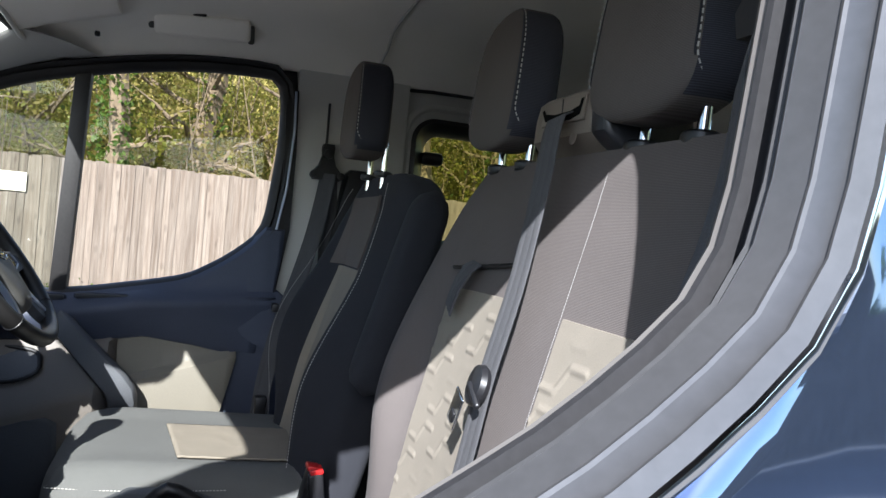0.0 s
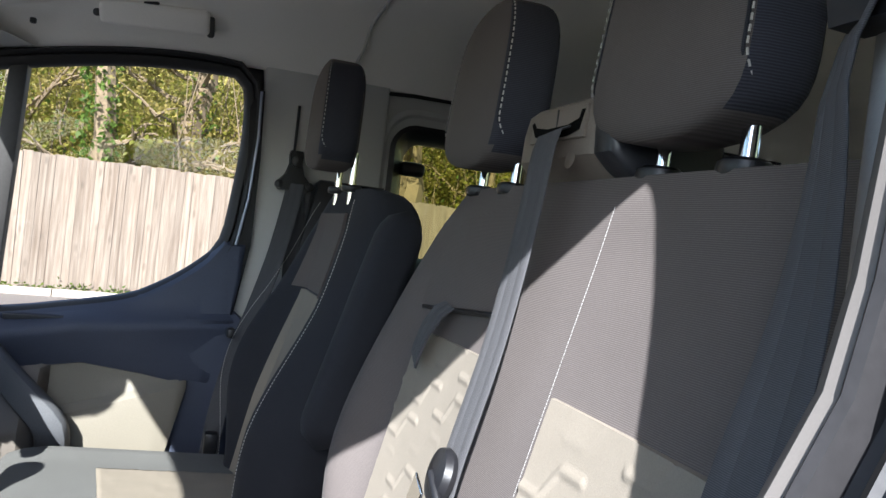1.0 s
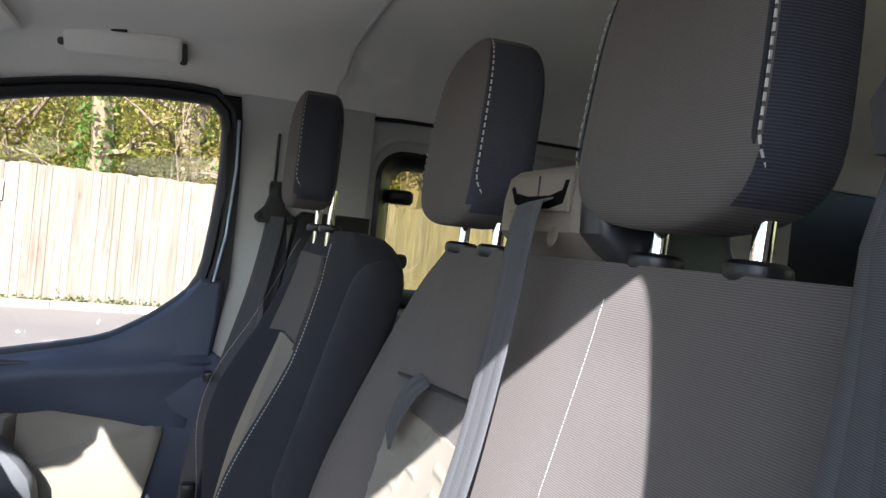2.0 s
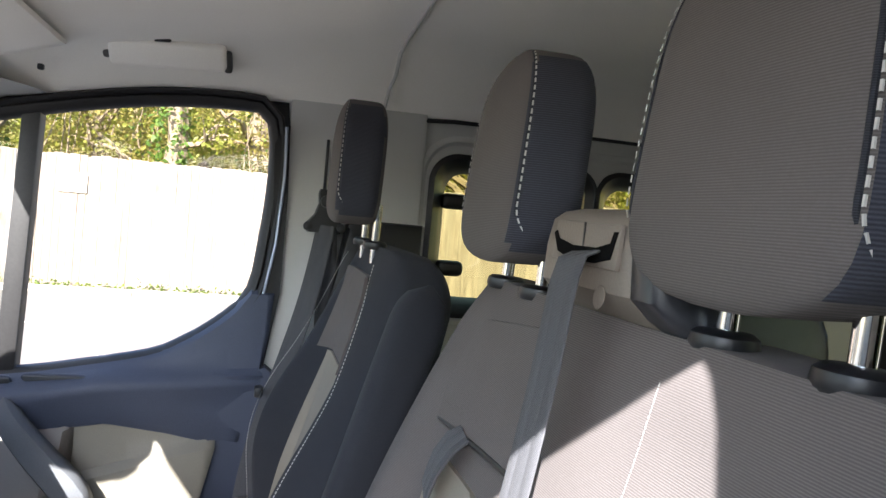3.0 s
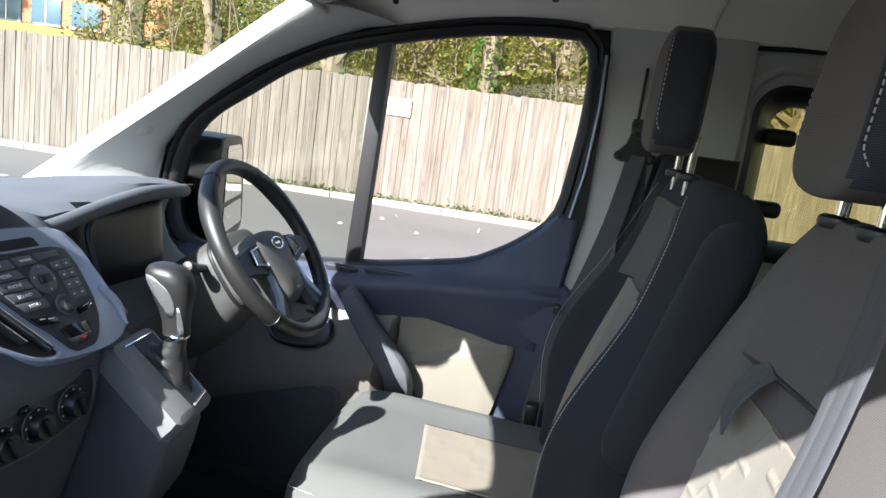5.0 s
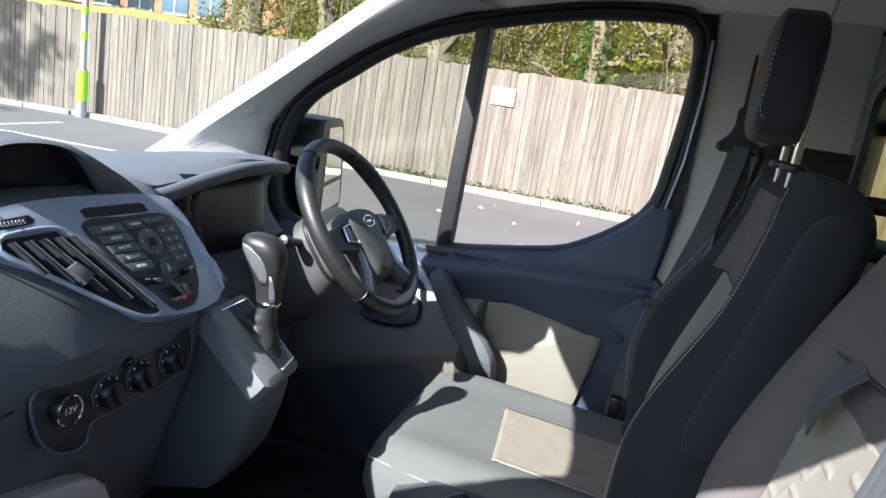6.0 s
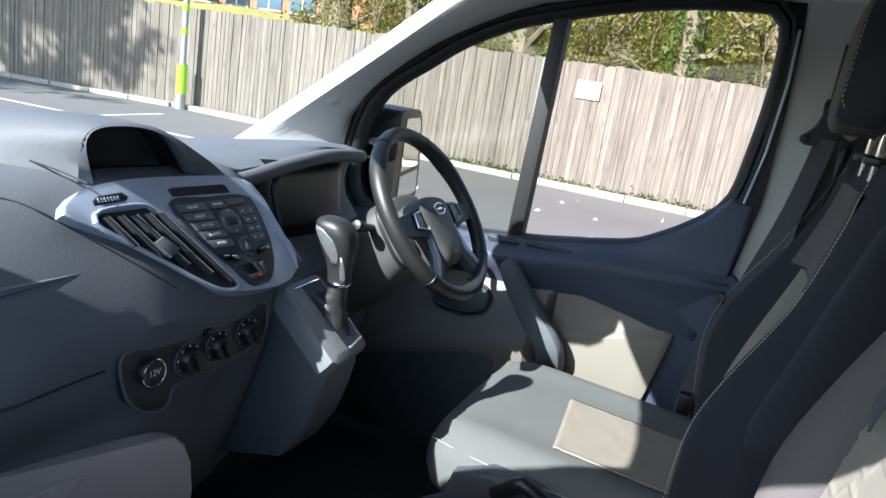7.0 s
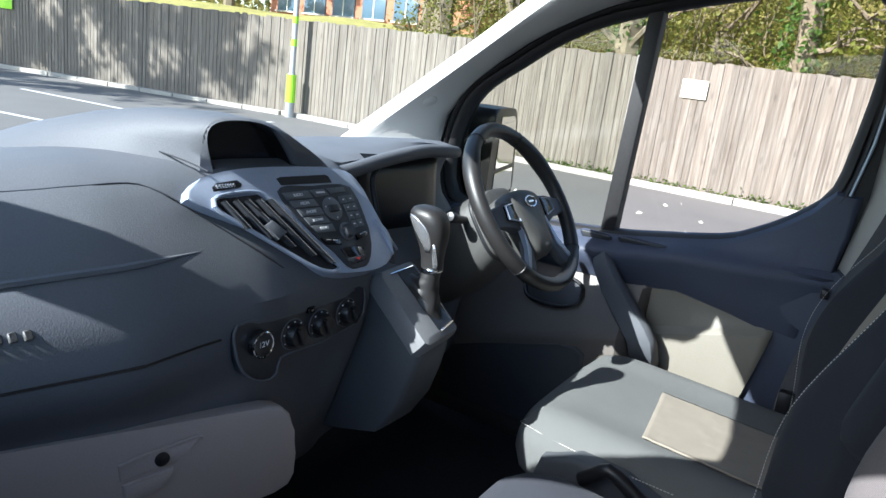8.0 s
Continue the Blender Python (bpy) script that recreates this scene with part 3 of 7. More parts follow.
# ---- passenger door, closed, with its glass wound down ----
def passenger_door():
    door = thing("passenger_door", (-0.7, 0.0, 0.4), "closed passenger door with its window wound fully down", "door")
    lp = NEAR_LOOP

    def ring(rows, loop=lp):
        return band([[Vector((p.x, y, p.y)) for p in grow(loop, off)] for off, y in rows])
    def inner_grow(off):
        wide, slim = grow(lp, off), grow(lp, min(off, 0.022))
        return [a.lerp(b, max(0.0, min(1.0, (-0.45 - p.x) / 0.25)) * max(0.0, min(1.0, (p.y - 1.22) / 0.12))) for p, a, b in zip(lp, wide, slim)]

    def inner_ring(rows):
        return band([[Vector((p.x, y, p.y)) for p in inner_grow(off)] for off, y in rows])
    part("inner_trim", inner_ring([(0.10, 0.050), (0.03, 0.050), (0.014, 0.048), (0.006, 0.044), (0.003, 0.039), (0.004, 0.034)]), INNER_TRIM, door, "light grey inner trim round the window opening")
    part("glass_channel", ring([(0.004, 0.034), (0.001, 0.031), (0.002, 0.027), (0.014, 0.025), (0.016, 0.016), (0.004, 0.013), (0.001, 0.009), (0.004, 0.005)]), SEAL, door, "black rubber channel for the window glass")
    part("window_frame", ring([(0.004, 0.005), (0.0, 0.003), (-0.002, 0.0), (-0.001, -0.002), (0.004, -0.015), (0.005, -0.0175), (0.0038, -0.0185), (0.0038, -0.020), (0.006, -0.021), (0.012, -0.030), (0.013, -0.033), (0.0118, -0.034), (0.0118, -0.0355), (0.014, -0.0365), (0.022, -0.040)]), FRAME_PAINT, door, "satin silver-grey stepped window frame", True, 24)
    part("edge_moulding", ring([(0.022, -0.040), (0.0230, -0.0425), (0.0250, -0.0430), (0.029, -0.042)]), CHROME, door, "bright outer edge of the window frame")
    inner_edge, outer_edge = grow(lp, 0.045), rect_round(grow(lp, 0.045), -1.72, 0.34, 0.36, 1.80, (-1.21, 1.36))

    def skin_y(z):
        return -0.044 + 0.075 * (z - 1.25) if z > 1.15 else -0.0515 - 0.02 * (1.15 - z)
    loops = [[Vector((p.x, -0.042, p.y)) for p in grow(lp, 0.029)], [Vector((p.x, skin_y(p.y) + 0.0005, p.y)) for p in grow(lp, 0.033)]]
    for s in (0.0, 0.06, 0.14, 0.24, 0.36, 0.5, 0.65, 0.82, 1.0):
        loops.append([Vector((p.x, skin_y(p.y), p.y)) for p in [a.lerp(b, s) for a, b in zip(inner_edge, outer_edge)]])
    part("outer_skin", band(loops), SKIN, door, "glossy blue metallic door skin reflecting sky")
    inner = band([[Vector((p.x, y, p.y)) for p in pts] for pts, y in ((inner_grow(0.10), 0.050), (rect_round(inner_grow(0.10), -1.45, 0.0, 0.45, 1.74, (-1.21, 1.345)), 0.02))])
    part("inner_panel", inner, PLASTIC, door, "dark inner door panel")
    # fixed front quarter pane and its bar
    bar = [(-0.66, 1.12), (-0.625, 1.12), (-0.605, 1.67), (-0.64, 1.665)]
    part("divider_bar", slab(bar, lambda u, v, d: Vector((u, d, v)), (0.005, 0.03), 0.004), SEAL, door, "black bar before the quarter pane")
    quarter = [p for p in lp if p.x < -0.63]
    pane = part("quarter_pane", slab([(p.x, p.y) for p in quarter], lambda u, v, d: Vector((u, d, v)), (0.016, 0.019)), GLASS_GREEN, door, "tinted fixed quarter pane")
    pane.visible_shadow = False
    return door


passenger_door()


# ---- driver's door ----
def driver_door():
    door = thing("driver_door", (-0.7, 1.66, 0.4), "closed driver's door, dark blue-grey panel with taupe insert", "door")

    def flat(u, v, d):
        return Vector((u, d, v))
    lp = FAR_LOOP

    def ring(rows):
        return band([[Vector((p.x, y, p.y)) for p in grow(lp, off)] for off, y in rows])
    part("window_seal", ring([(0.036, 1.655), (0.034, 1.634), (0.029, 1.628), (0.024, 1.632), (0.021, 1.640), (0.016, 1.636), (0.006, 1.640), (-0.002, 1.652), (-0.004, 1.668)]), SEAL, door, "black rubber frame round the window")
    part("window_frame", ring([(0.036, 1.655), (0.10, 1.672), (0.10, 1.70), (0.05, 1.716), (0.012, 1.718), (0.004, 1.70), (-0.004, 1.668)]), BLACK, door, "black outer window frame")
    # rear edge strip with a bright line
    part("edge_strip", tube([(-0.222, 1.628, 1.66), (-0.218, 1.628, 1.55), (-0.226, 1.628, 1.40), (-0.243, 1.628, 1.29)], 0.0035, 6), SILVER, door, "thin bright strip on the door edge")
    part("rear_edge", slab([(-0.245, 1.62), (-0.228, 1.66), (-0.214, 1.665), (-0.207, 1.5), (-0.208, 1.29), (-0.235, 1.10), (-0.268, 0.97), (-0.335, 0.8), (-0.37, 0.5), (-0.40, 0.5), (-0.36, 0.8), (-0.29, 0.97), (-0.25, 1.10), (-0.24, 1.29), (-0.238, 1.5)], flat, (1.72, 1.634)), SEAL, door, "black door edge")
    part("divider_bar", slab([(-0.772, 1.09), (-0.733, 1.09), (-0.714, 1.645), (-0.751, 1.635)], flat, (1.685, 1.648), 0.005), SEAL, door, "black bar between quarter pane and main pane")
    q = [p for p in grow(lp, 0.005) if p.x < -0.745]
    pane = part("quarter_pane", slab([(p.x, p.y) for p in q], flat, (1.668, 1.672)), GLASS_GREEN, door, "tinted fixed quarter pane")
    pane.visible_shadow = False
    q = [p for p in grow(lp, 0.005) if p.x > -0.745]
    pane = part("main_pane", slab([(p.x, p.y) for p in q], flat, (1.676, 1.680)), GLASS, door, "clear main door pane")
    pane.visible_shadow = False
    # upper panel: rings run down the panel, swelling towards the armrest shelf
    low_edge = [p for p in grow(lp, 0.012)]
    xs = [-1.27 + 1.05 * i / 70 for i in range(71)]

    low_pts = sorted([p for p in low_edge if p.y < 1.30 and p.x > -1.19 and not (p.x < -1.0 and p.y > 1.2)], key=lambda p: p.x)

    def sill(x):
        if x > -0.275:
            return 1.292
        return curve_value([(p.x, p.y) for p in low_pts], x)

    def rear_x(z):
        return curve_value([(0.5, -0.37), (0.80, -0.338), (0.97, -0.268), (1.10, -0.236), (1.29, -0.212), (1.5, -0.21)], z)
    under = [(-1.27, 0.975), (-0.66, 0.984), (-0.546, 1.000), (-0.42, 0.980), (-0.324, 0.958), (-0.22, 0.945)]
    rings = []
    for x in xs:
        zt = sill(x) - 0.003
        zr = min(1.062 + 0.037 * (x + 0.8) / 0.556, zt - 0.034)
        yr = curve_value([(-1.27, 1.600), (-0.60, 1.598), (-0.40, 1.604), (-0.22, 1.620)], x)
        zb = curve_value(under, x)
        rows = [(zt + 0.012, 1.668), (zt, 1.645), (zt - 0.007, 1.638), (0.5 * (zt + zr) + 0.006, 1.633), (zr + 0.022, 1.626), (zr + 0.011, 1.614), (zr + 0.003, yr + 0.003), (zr - 0.002, yr), (zr - 0.010, yr + 0.001),
                (zr - 0.024, yr + 0.006), (0.5 * (zr + zb), yr + 0.011), (zb + 0.014, 1.620), (zb + 0.004, 1.624), (zb, 1.634)]
        rings.append([Vector((min(x, rear_x(z) - 0.002), y, z)) for z, y in rows])
    bm = loft(rings, closed=False)
    up = part("upper_panel", bm, PLASTIC_DOOR, door, "dark blue-grey upper door panel")
    up.modifiers.new("thickness", "SOLIDIFY").thickness = -0.01
    # rear flank of the panel going down beside the insert
    flank = [(-0.43, 1.03), (-0.228, 1.13), (-0.19, 1.10), (-0.19, 0.97), (-0.20, 0.80), (-0.22, 0.55), (-0.44, 0.55), (-0.358, 0.80), (-0.324, 0.955), (-0.334, 0.975), (-0.42, 0.993)]
    part("rear_flank", slab(flank, flat, (1.66, 1.612), 0.008), PLASTIC_DOOR, door, "dark rear flank of the door panel")
    # taupe insert with its ledge
    us = [-0.78 + 0.46 * i / 20 for i in range(21)]
    rings = []
    for u in us:
        top = 1.012 - 0.045 * max(0, (u + 0.62) / 0.3) ** 1.6
        ledge = min(0.889 + 0.29 * (u + 0.557), top - 0.014)
        right = curve_value([(0.55, -0.44), (0.80, -0.353), (0.955, -0.322), (1.05, -0.322)], 0.9)
        row = []
        for z, y in ((top, 1.640), (top - 0.004, 1.630), (0.6 * top + 0.4 * ledge, 1.630), (ledge + 0.010, 1.622), (ledge + 0.004, 1.615), (ledge - 0.006, 1.605), (ledge - 0.03, 1.603), (0.80, 1.600), (0.70, 1.600), (0.55, 1.60)):
            right = curve_value([(0.55, -0.43), (0.80, -0.352), (0.955, -0.318), (1.05, -0.318)], z)
            row.append(Vector((min(u, right), y, z)))
        rings.append(row)
    part("insert", loft(rings, closed=False), TAUPE, door, "taupe moulded insert with a ledge").modifiers.new("thickness", "SOLIDIFY").thickness = -0.008
    # map pocket under the wheel: a sloping shelf and an upright front
    rings = []
    for i in range(41):
        u = -1.32 + 0.715 * i / 40
        k = min(1, max(0, (-0.605 - u) / 0.03)) ** 0.4
        lip = 0.880 + 0.30 * (u + 0.612)
        rows = [(1.04, 1.645), (max(0.99, lip + 0.12), 1.628), (lip + 0.105, 1.600), (lip + 0.065, 1.570), (lip + 0.030, 1.542), (lip + 0.012, 1.530), (lip, 1.523), (lip - 0.012, 1.522), (lip - 0.05, 1.530), (0.60, 1.545), (0.5, 1.55)]
        rings.append([Vector((u, 1.62 + (y - 1.62) * k, z)) for z, y in rows])
    part("map_pocket", loft(rings, closed=False), POCKET, door, "brown-grey lower door moulding").modifiers.new("thickness", "SOLIDIFY").thickness = -0.008
    part("speaker_grille", slab([(-1.12, 0.55), (-1.12, 0.705), (-0.78, 0.807), (-0.735, 0.815), (-0.712, 0.800), (-0.700, 0.55)], lambda u, v, d: Vector((u, d + 0.02 * (0.8 - v) / 0.3, v)), (1.55, 1.520), 0.010, 3), CONSOLE, door, "dark speaker panel")
    # small black tray let into the moulding under the wheel
    rim = [(-0.945, 0.955), (-0.93, 0.905), (-0.90, 0.885), (-0.82, 0.888), (-0.775, 0.905), (-0.765, 0.925), (-0.79, 0.955)]
    tray_put = lambda u, v, d: Vector((u, 1.566 + 0.72 * (v - (0.880 + 0.30 * (u + 0.612)) - 0.065) - d, v))
    tray = part("tray_rim", tube(smooth_loop([tray_put(u, v, 0.006) for u, v in rim], 36), 0.005, 8, closed=True), BLACK, door, "black rim of a small tray")
    part("tray_floor", slab([(p.x, p.y) for p in smooth_loop([Vector(p) for p in rim], 30)], tray_put, (-0.004, 0.004)), TRIM_BEZEL, tray, "dark tray")
    # pull handle
    path = smooth_loop([(-0.732, 1.604, 1.030), (-0.704, 1.566, 1.004), (-0.650, 1.544, 0.950), (-0.595, 1.536, 0.892), (-0.580, 1.538, 0.866), (-0.578, 1.560, 0.832), (-0.58, 1.61, 0.79)], 16, closed=False)
    rings = []
    for i, p in enumerate(path):
        t = (path[min(i + 1, 15)] - path[max(i - 1, 0)]).normalized()
        s = Vector((0, 1, 0)).cross(t).normalized()
        o = t.cross(s).normalized()
        w = 0.023 + 0.010 * min(1.0, i / 10)
        rings.append([p + s * a * w + o * b * 0.022 for a, b in ((-1, -0.5), (-0.8, -0.95), (-0.4, -1), (0.4, -1), (0.8, -0.95), (1, -0.5), (1, 0.6), (0.8, 1), (-0.8, 1), (-1, 0.6))])
    part("pull_handle", loft(rings), PLASTIC, door, "dark diagonal pull handle")
    # window switch and release recesses on the shelf
    for x0, x1, z in ((-0.808, -0.729, 1.080), (-0.708, -0.586, 1.086)):
        c = Vector(((x0 + x1) / 2, 1.617, z))
        turn = Matrix.Rotation(radians(-52), 4, "X")
        up, along_x = turn.to_3x3() @ Vector((0, 0, 1)), Vector((1, 0, 0))
        side = turn.to_3x3() @ Vector((0, 1, 0))
        oval = [c + along_x * (math.copysign(abs(math.cos(t)) ** 0.4, math.cos(t)) * (x1 - x0) / 2) + side * (math.copysign(abs(math.sin(t)) ** 0.6, math.sin(t)) * 0.0125) + up * 0.004 for t in [2 * math.pi * k / 36 for k in range(36)]]
        rim = part("switch_recess", tube(oval, 0.003, 8, closed=True), PLASTIC_DOOR, door, "raised rim of a recess in the door shelf")
        part("recess_floor", box(c + up * 0.001, (x1 - x0 - 0.004, 0.022, 0.006), 0.0025, 2, turn), CONSOLE, rim, "dark bottom of the recess")
        part("switch", box(c + up * 0.005 - along_x * 0.016, (0.030, 0.016, 0.007), 0.003, 2, turn), TRIM_BEZEL, rim, "dark window switch")
    return door


driver_door()


# ---- dashboard ----
DASH_KEYS = [
    (0.00, [(-1.66, 1.10), (-1.45, 1.215), (-1.28, 1.245), (-1.18, 1.243), (-1.100, 1.225), (-1.050, 1.200), (-0.995, 1.163), (-0.955, 1.120), (-0.942, 1.085), (-0.948, 1.045), (-0.992, 0.975), (-1.00, 0.82), (-1.08, 0.72), (-1.3, 0.62)]),
    (0.25, [(-1.66, 1.10), (-1.45, 1.225), (-1.26, 1.252), (-1.13, 1.262), (-1.037, 1.252), (-0.985, 1.225), (-0.932, 1.188), (-0.893, 1.140), (-0.879, 1.095), (-0.886, 1.045), (-0.932, 0.975), (-0.94, 0.82), (-1.04, 0.72), (-1.3, 0.62)]),
    (0.38, [(-1.66, 1.1), (-1.45, 1.215), (-1.2, 1.264), (-1.05, 1.283), (-0.977, 1.272), (-0.931, 1.235), (-0.89, 1.188), (-0.856, 1.135), (-0.844, 1.093), (-0.852, 1.043), (-0.895, 0.974), (-0.9, 0.82), (-1, 0.72), (-1.3, 0.62)]),
    (0.47, [(-1.66, 1.1), (-1.45, 1.218), (-1.2, 1.27), (-1.05, 1.288), (-0.94, 1.274), (-0.905, 1.231), (-0.871, 1.181), (-0.843, 1.123), (-0.847, 1.086), (-0.855, 1.036), (-0.886, 0.973), (-0.88, 0.82), (-1, 0.72), (-1.3, 0.62)]),
    (0.56, [(-1.66, 1.1), (-1.42, 1.225), (-1.18, 1.278), (-1.02, 1.292), (-0.928, 1.28), (-0.89, 1.229), (-0.855, 1.179), (-0.825, 1.117), (-0.843, 1.086), (-0.854, 1.031), (-0.872, 0.963), (-0.87, 0.82), (-1, 0.72), (-1.3, 0.62)]),
    (0.725, [(-1.66, 1.1), (-1.42, 1.222), (-1.18, 1.276), (-1.02, 1.288), (-0.93, 1.277), (-0.888, 1.229), (-0.858, 1.178), (-0.836, 1.117), (-0.843, 1.081), (-0.857, 1.021), (-0.89, 0.938), (-0.905, 0.82), (-0.98, 0.72), (-1.3, 0.62)]),
    (0.79, [(-1.66, 1.10), (-1.42, 1.235), (-1.18, 1.276), (-1.02, 1.280), (-0.945, 1.274), (-0.915, 1.255), (-0.880, 1.205), (-0.850, 1.14), (-0.845, 1.090), (-0.850, 1.03), (-0.880, 0.93), (-0.92, 0.82), (-0.98, 0.72), (-1.3, 0.62)]),
    (0.86, [(-1.66, 1.10), (-1.42, 1.230), (-1.18, 1.262), (-1.02, 1.265), (-0.975, 1.258), (-0.985, 1.240), (-0.955, 1.19), (-0.915, 1.13), (-0.900, 1.085), (-0.905, 1.03), (-0.93, 0.93), (-0.95, 0.82), (-1.0, 0.72), (-1.3, 0.62)]),
    (0.98, [(-1.66, 1.10), (-1.42, 1.225), (-1.18, 1.268), (-1.03, 1.278), (-0.985, 1.270), (-1.020, 1.252), (-1.075, 1.20), (-1.060, 1.12), (-0.955, 1.075), (-0.945, 1.02), (-0.96, 0.92), (-0.98, 0.82), (-1.03, 0.72), (-1.3, 0.62)]),
    (1.12, [(-1.66, 1.10), (-1.42, 1.225), (-1.18, 1.272), (-1.04, 1.288), (-0.993, 1.281), (-1.030, 1.264), (-1.085, 1.20), (-1.070, 1.11), (-0.955, 1.065), (-0.945, 1.01), (-0.96, 0.92), (-0.98, 0.82), (-1.03, 0.72), (-1.3, 0.62)]),
    (1.27, [(-1.66, 1.10), (-1.42, 1.220), (-1.20, 1.265), (-1.06, 1.280), (-1.012, 1.272), (-1.045, 1.256), (-1.10, 1.20), (-1.085, 1.11), (-0.965, 1.065), (-0.955, 1.01), (-0.97, 0.92), (-0.99, 0.82), (-1.03, 0.72), (-1.3, 0.62)]),
    (1.40, [(-1.66, 1.10), (-1.42, 1.210), (-1.24, 1.248), (-1.14, 1.258), (-1.095, 1.250), (-1.110, 1.236), (-1.13, 1.18), (-1.10, 1.11), (-1.03, 1.065), (-1.00, 1.01), (-1.01, 0.92), (-1.03, 0.82), (-1.05, 0.72), (-1.3, 0.62)]),
    (1.58, [(-1.66, 1.10), (-1.45, 1.20), (-1.34, 1.225), (-1.28, 1.230), (-1.255, 1.222), (-1.250, 1.206), (-1.24, 1.16), (-1.22, 1.11), (-1.18, 1.065), (-1.16, 1.01), (-1.16, 0.92), (-1.16, 0.82), (-1.16, 0.72), (-1.3, 0.62)]),
]


def dash_row(y):
    for (a, pa), (b, pb) in zip(DASH_KEYS, DASH_KEYS[1:]):
        if y <= b:
            w = (y - a) / (b - a)
            if y > 0.56:
                w = w * w * (3 - 2 * w)
            return [Vector((xa + (xb - xa) * w, y, za + (zb - za) * w)) for (xa, za), (xb, zb) in zip(pa, pb)]
    return [Vector((x, y, z)) for x, z in DASH_KEYS[-1][1]]


def dash_x(y, z):
    """The x of the dashboard's front at height z."""
    row = smooth_loop(dash_row(y), 56, closed=False)
    best = -2.0
    for a, b in zip(row, row[1:]):
        if (a.z - z) * (b.z - z) <= 0 and a.z != b.z:
            best = max(best, a.x + (b.x - a.x) * (z - a.z) / (b.z - a.z))
    return best


def fas(u, v, d):
    """A point on the sloping centre panel: across u, height v, proud by d."""
    return Vector((-0.7 * v + 0.819 * d - 0.025, u + 0.028, v + 0.573 * d - 0.009))


def dashboard():
    dash = thing("dashboard", (-1.1, 0.82, 0.5), "dark grey grained plastic dashboard with silver centre panel", "dashboard")
    ys = [0.0 + 1.58 * i / 66 for i in range(67)]
    rings = [smooth_loop(dash_row(y), 56, closed=False) for y in ys]
    body = part("body", loft(rings, closed=False), PLASTIC, dash, "dark grained dashboard moulding")
    shell = body.modifiers.new("thickness", "SOLIDIFY")
    shell.thickness = 0.003
    shell.offset = 0.0
    # seams
    def along(rows, r, mat, name, label, proud=0.0004, n=44):
        line = [Vector((dash_x(p.x, p.y) + proud, p.x, p.y)) for p in smooth_loop([Vector(q) for q in rows], n, closed=False)]
        return part(name, tube(line, r, 6), mat, dash, label)
    along([(0.01, 1.073), (0.245, 1.075), (0.357, 1.076), (0.492, 1.078)], 0.0022, BLACK, "seam", "dark joint across the dashboard", 0.0012)
    along([(0.01, 1.226), (0.15, 1.239), (0.318, 1.2555), (0.37, 1.262), (0.42, 1.266), (0.445, 1.262), (0.472, 1.246), (0.498, 1.227), (0.545, 1.192), (0.591, 1.158)], 0.0013, TRIM_BEZEL, "seam", "fine joint round the upper dashboard", 0.0018, 60)
    line = smooth_loop([(-0.892, 0.500, 1.286), (-0.93, 0.499, 1.2915), (-0.98, 0.496, 1.2955), (-1.04, 0.492, 1.2965), (-1.11, 0.486, 1.293)], 16, closed=False)
    part("seam", tube(line, 0.0011, 6), TRIM_BEZEL, dash, "fine joint beside the screen hood")
    # moulded crease of the passenger side
    along([(0.01, 1.166), (0.14, 1.171), (0.272, 1.177), (0.40, 1.184), (0.478, 1.190)], [0.0050] * 36 + [0.0050 - 0.0006 * k for k in range(8)], PLASTIC, "crease", "moulded crease", 0.0012)
    along([(0.01, 1.159), (0.14, 1.164), (0.272, 1.170), (0.40, 1.177), (0.470, 1.185)], 0.0014, PLASTIC, "crease", "shadow line of the crease", -0.0004)
    # embossed marking, left as bars
    for k in range(7):
        y = 0.192 + 0.0135 * k
        part("embossed_mark", box((dash_x(y, 1.131) + 0.0018, y, 1.131), (0.005, 0.0085, 0.011), 0.001, 1, Matrix.Rotation(radians(-35), 4, "Y")), PLASTIC_GREY, dash, "small embossed mark")

    # raised hood with the display
    lip = [(0.520, 1.272), (0.520, 1.300), (0.5165, 1.326), (0.525, 1.3405), (0.549, 1.3470), (0.598, 1.3465), (0.634, 1.3405), (0.668, 1.327), (0.705, 1.308), (0.742, 1.288), (0.772, 1.268)]
    opening = [(0.545, 1.276), (0.531, 1.300), (0.522, 1.325), (0.530, 1.338), (0.552, 1.3435), (0.595, 1.3425), (0.622, 1.3365), (0.640, 1.325), (0.660, 1.305), (0.676, 1.286), (0.684, 1.276)]
    lip = [(p.x, p.y) for p in smooth_loop([Vector(p) for p in lip], 34, closed=False)]
    opening = [(p.x, p.y) for p in smooth_loop([Vector(p) for p in opening], 34, closed=False)]
    tunnel = [[Vector((x - 0.1 * (1.30 - z), y, z)) for y, z in opening] for x in (-0.965, -0.9275)]
    part("display_tunnel", loft(tunnel, closed=False), BLACK, dash, "black wall round the display")
    rings = [[Vector((-0.930 - 0.1 * (1.30 - z), y, z)) for y, z in opening]]
    rings.append([Vector((-0.925 - 0.1 * (1.30 - z), y + 0.3 * (y2 - y), z + 0.4 * (z2 - z))) for (y, z), (y2, z2) in zip(opening, lip)])
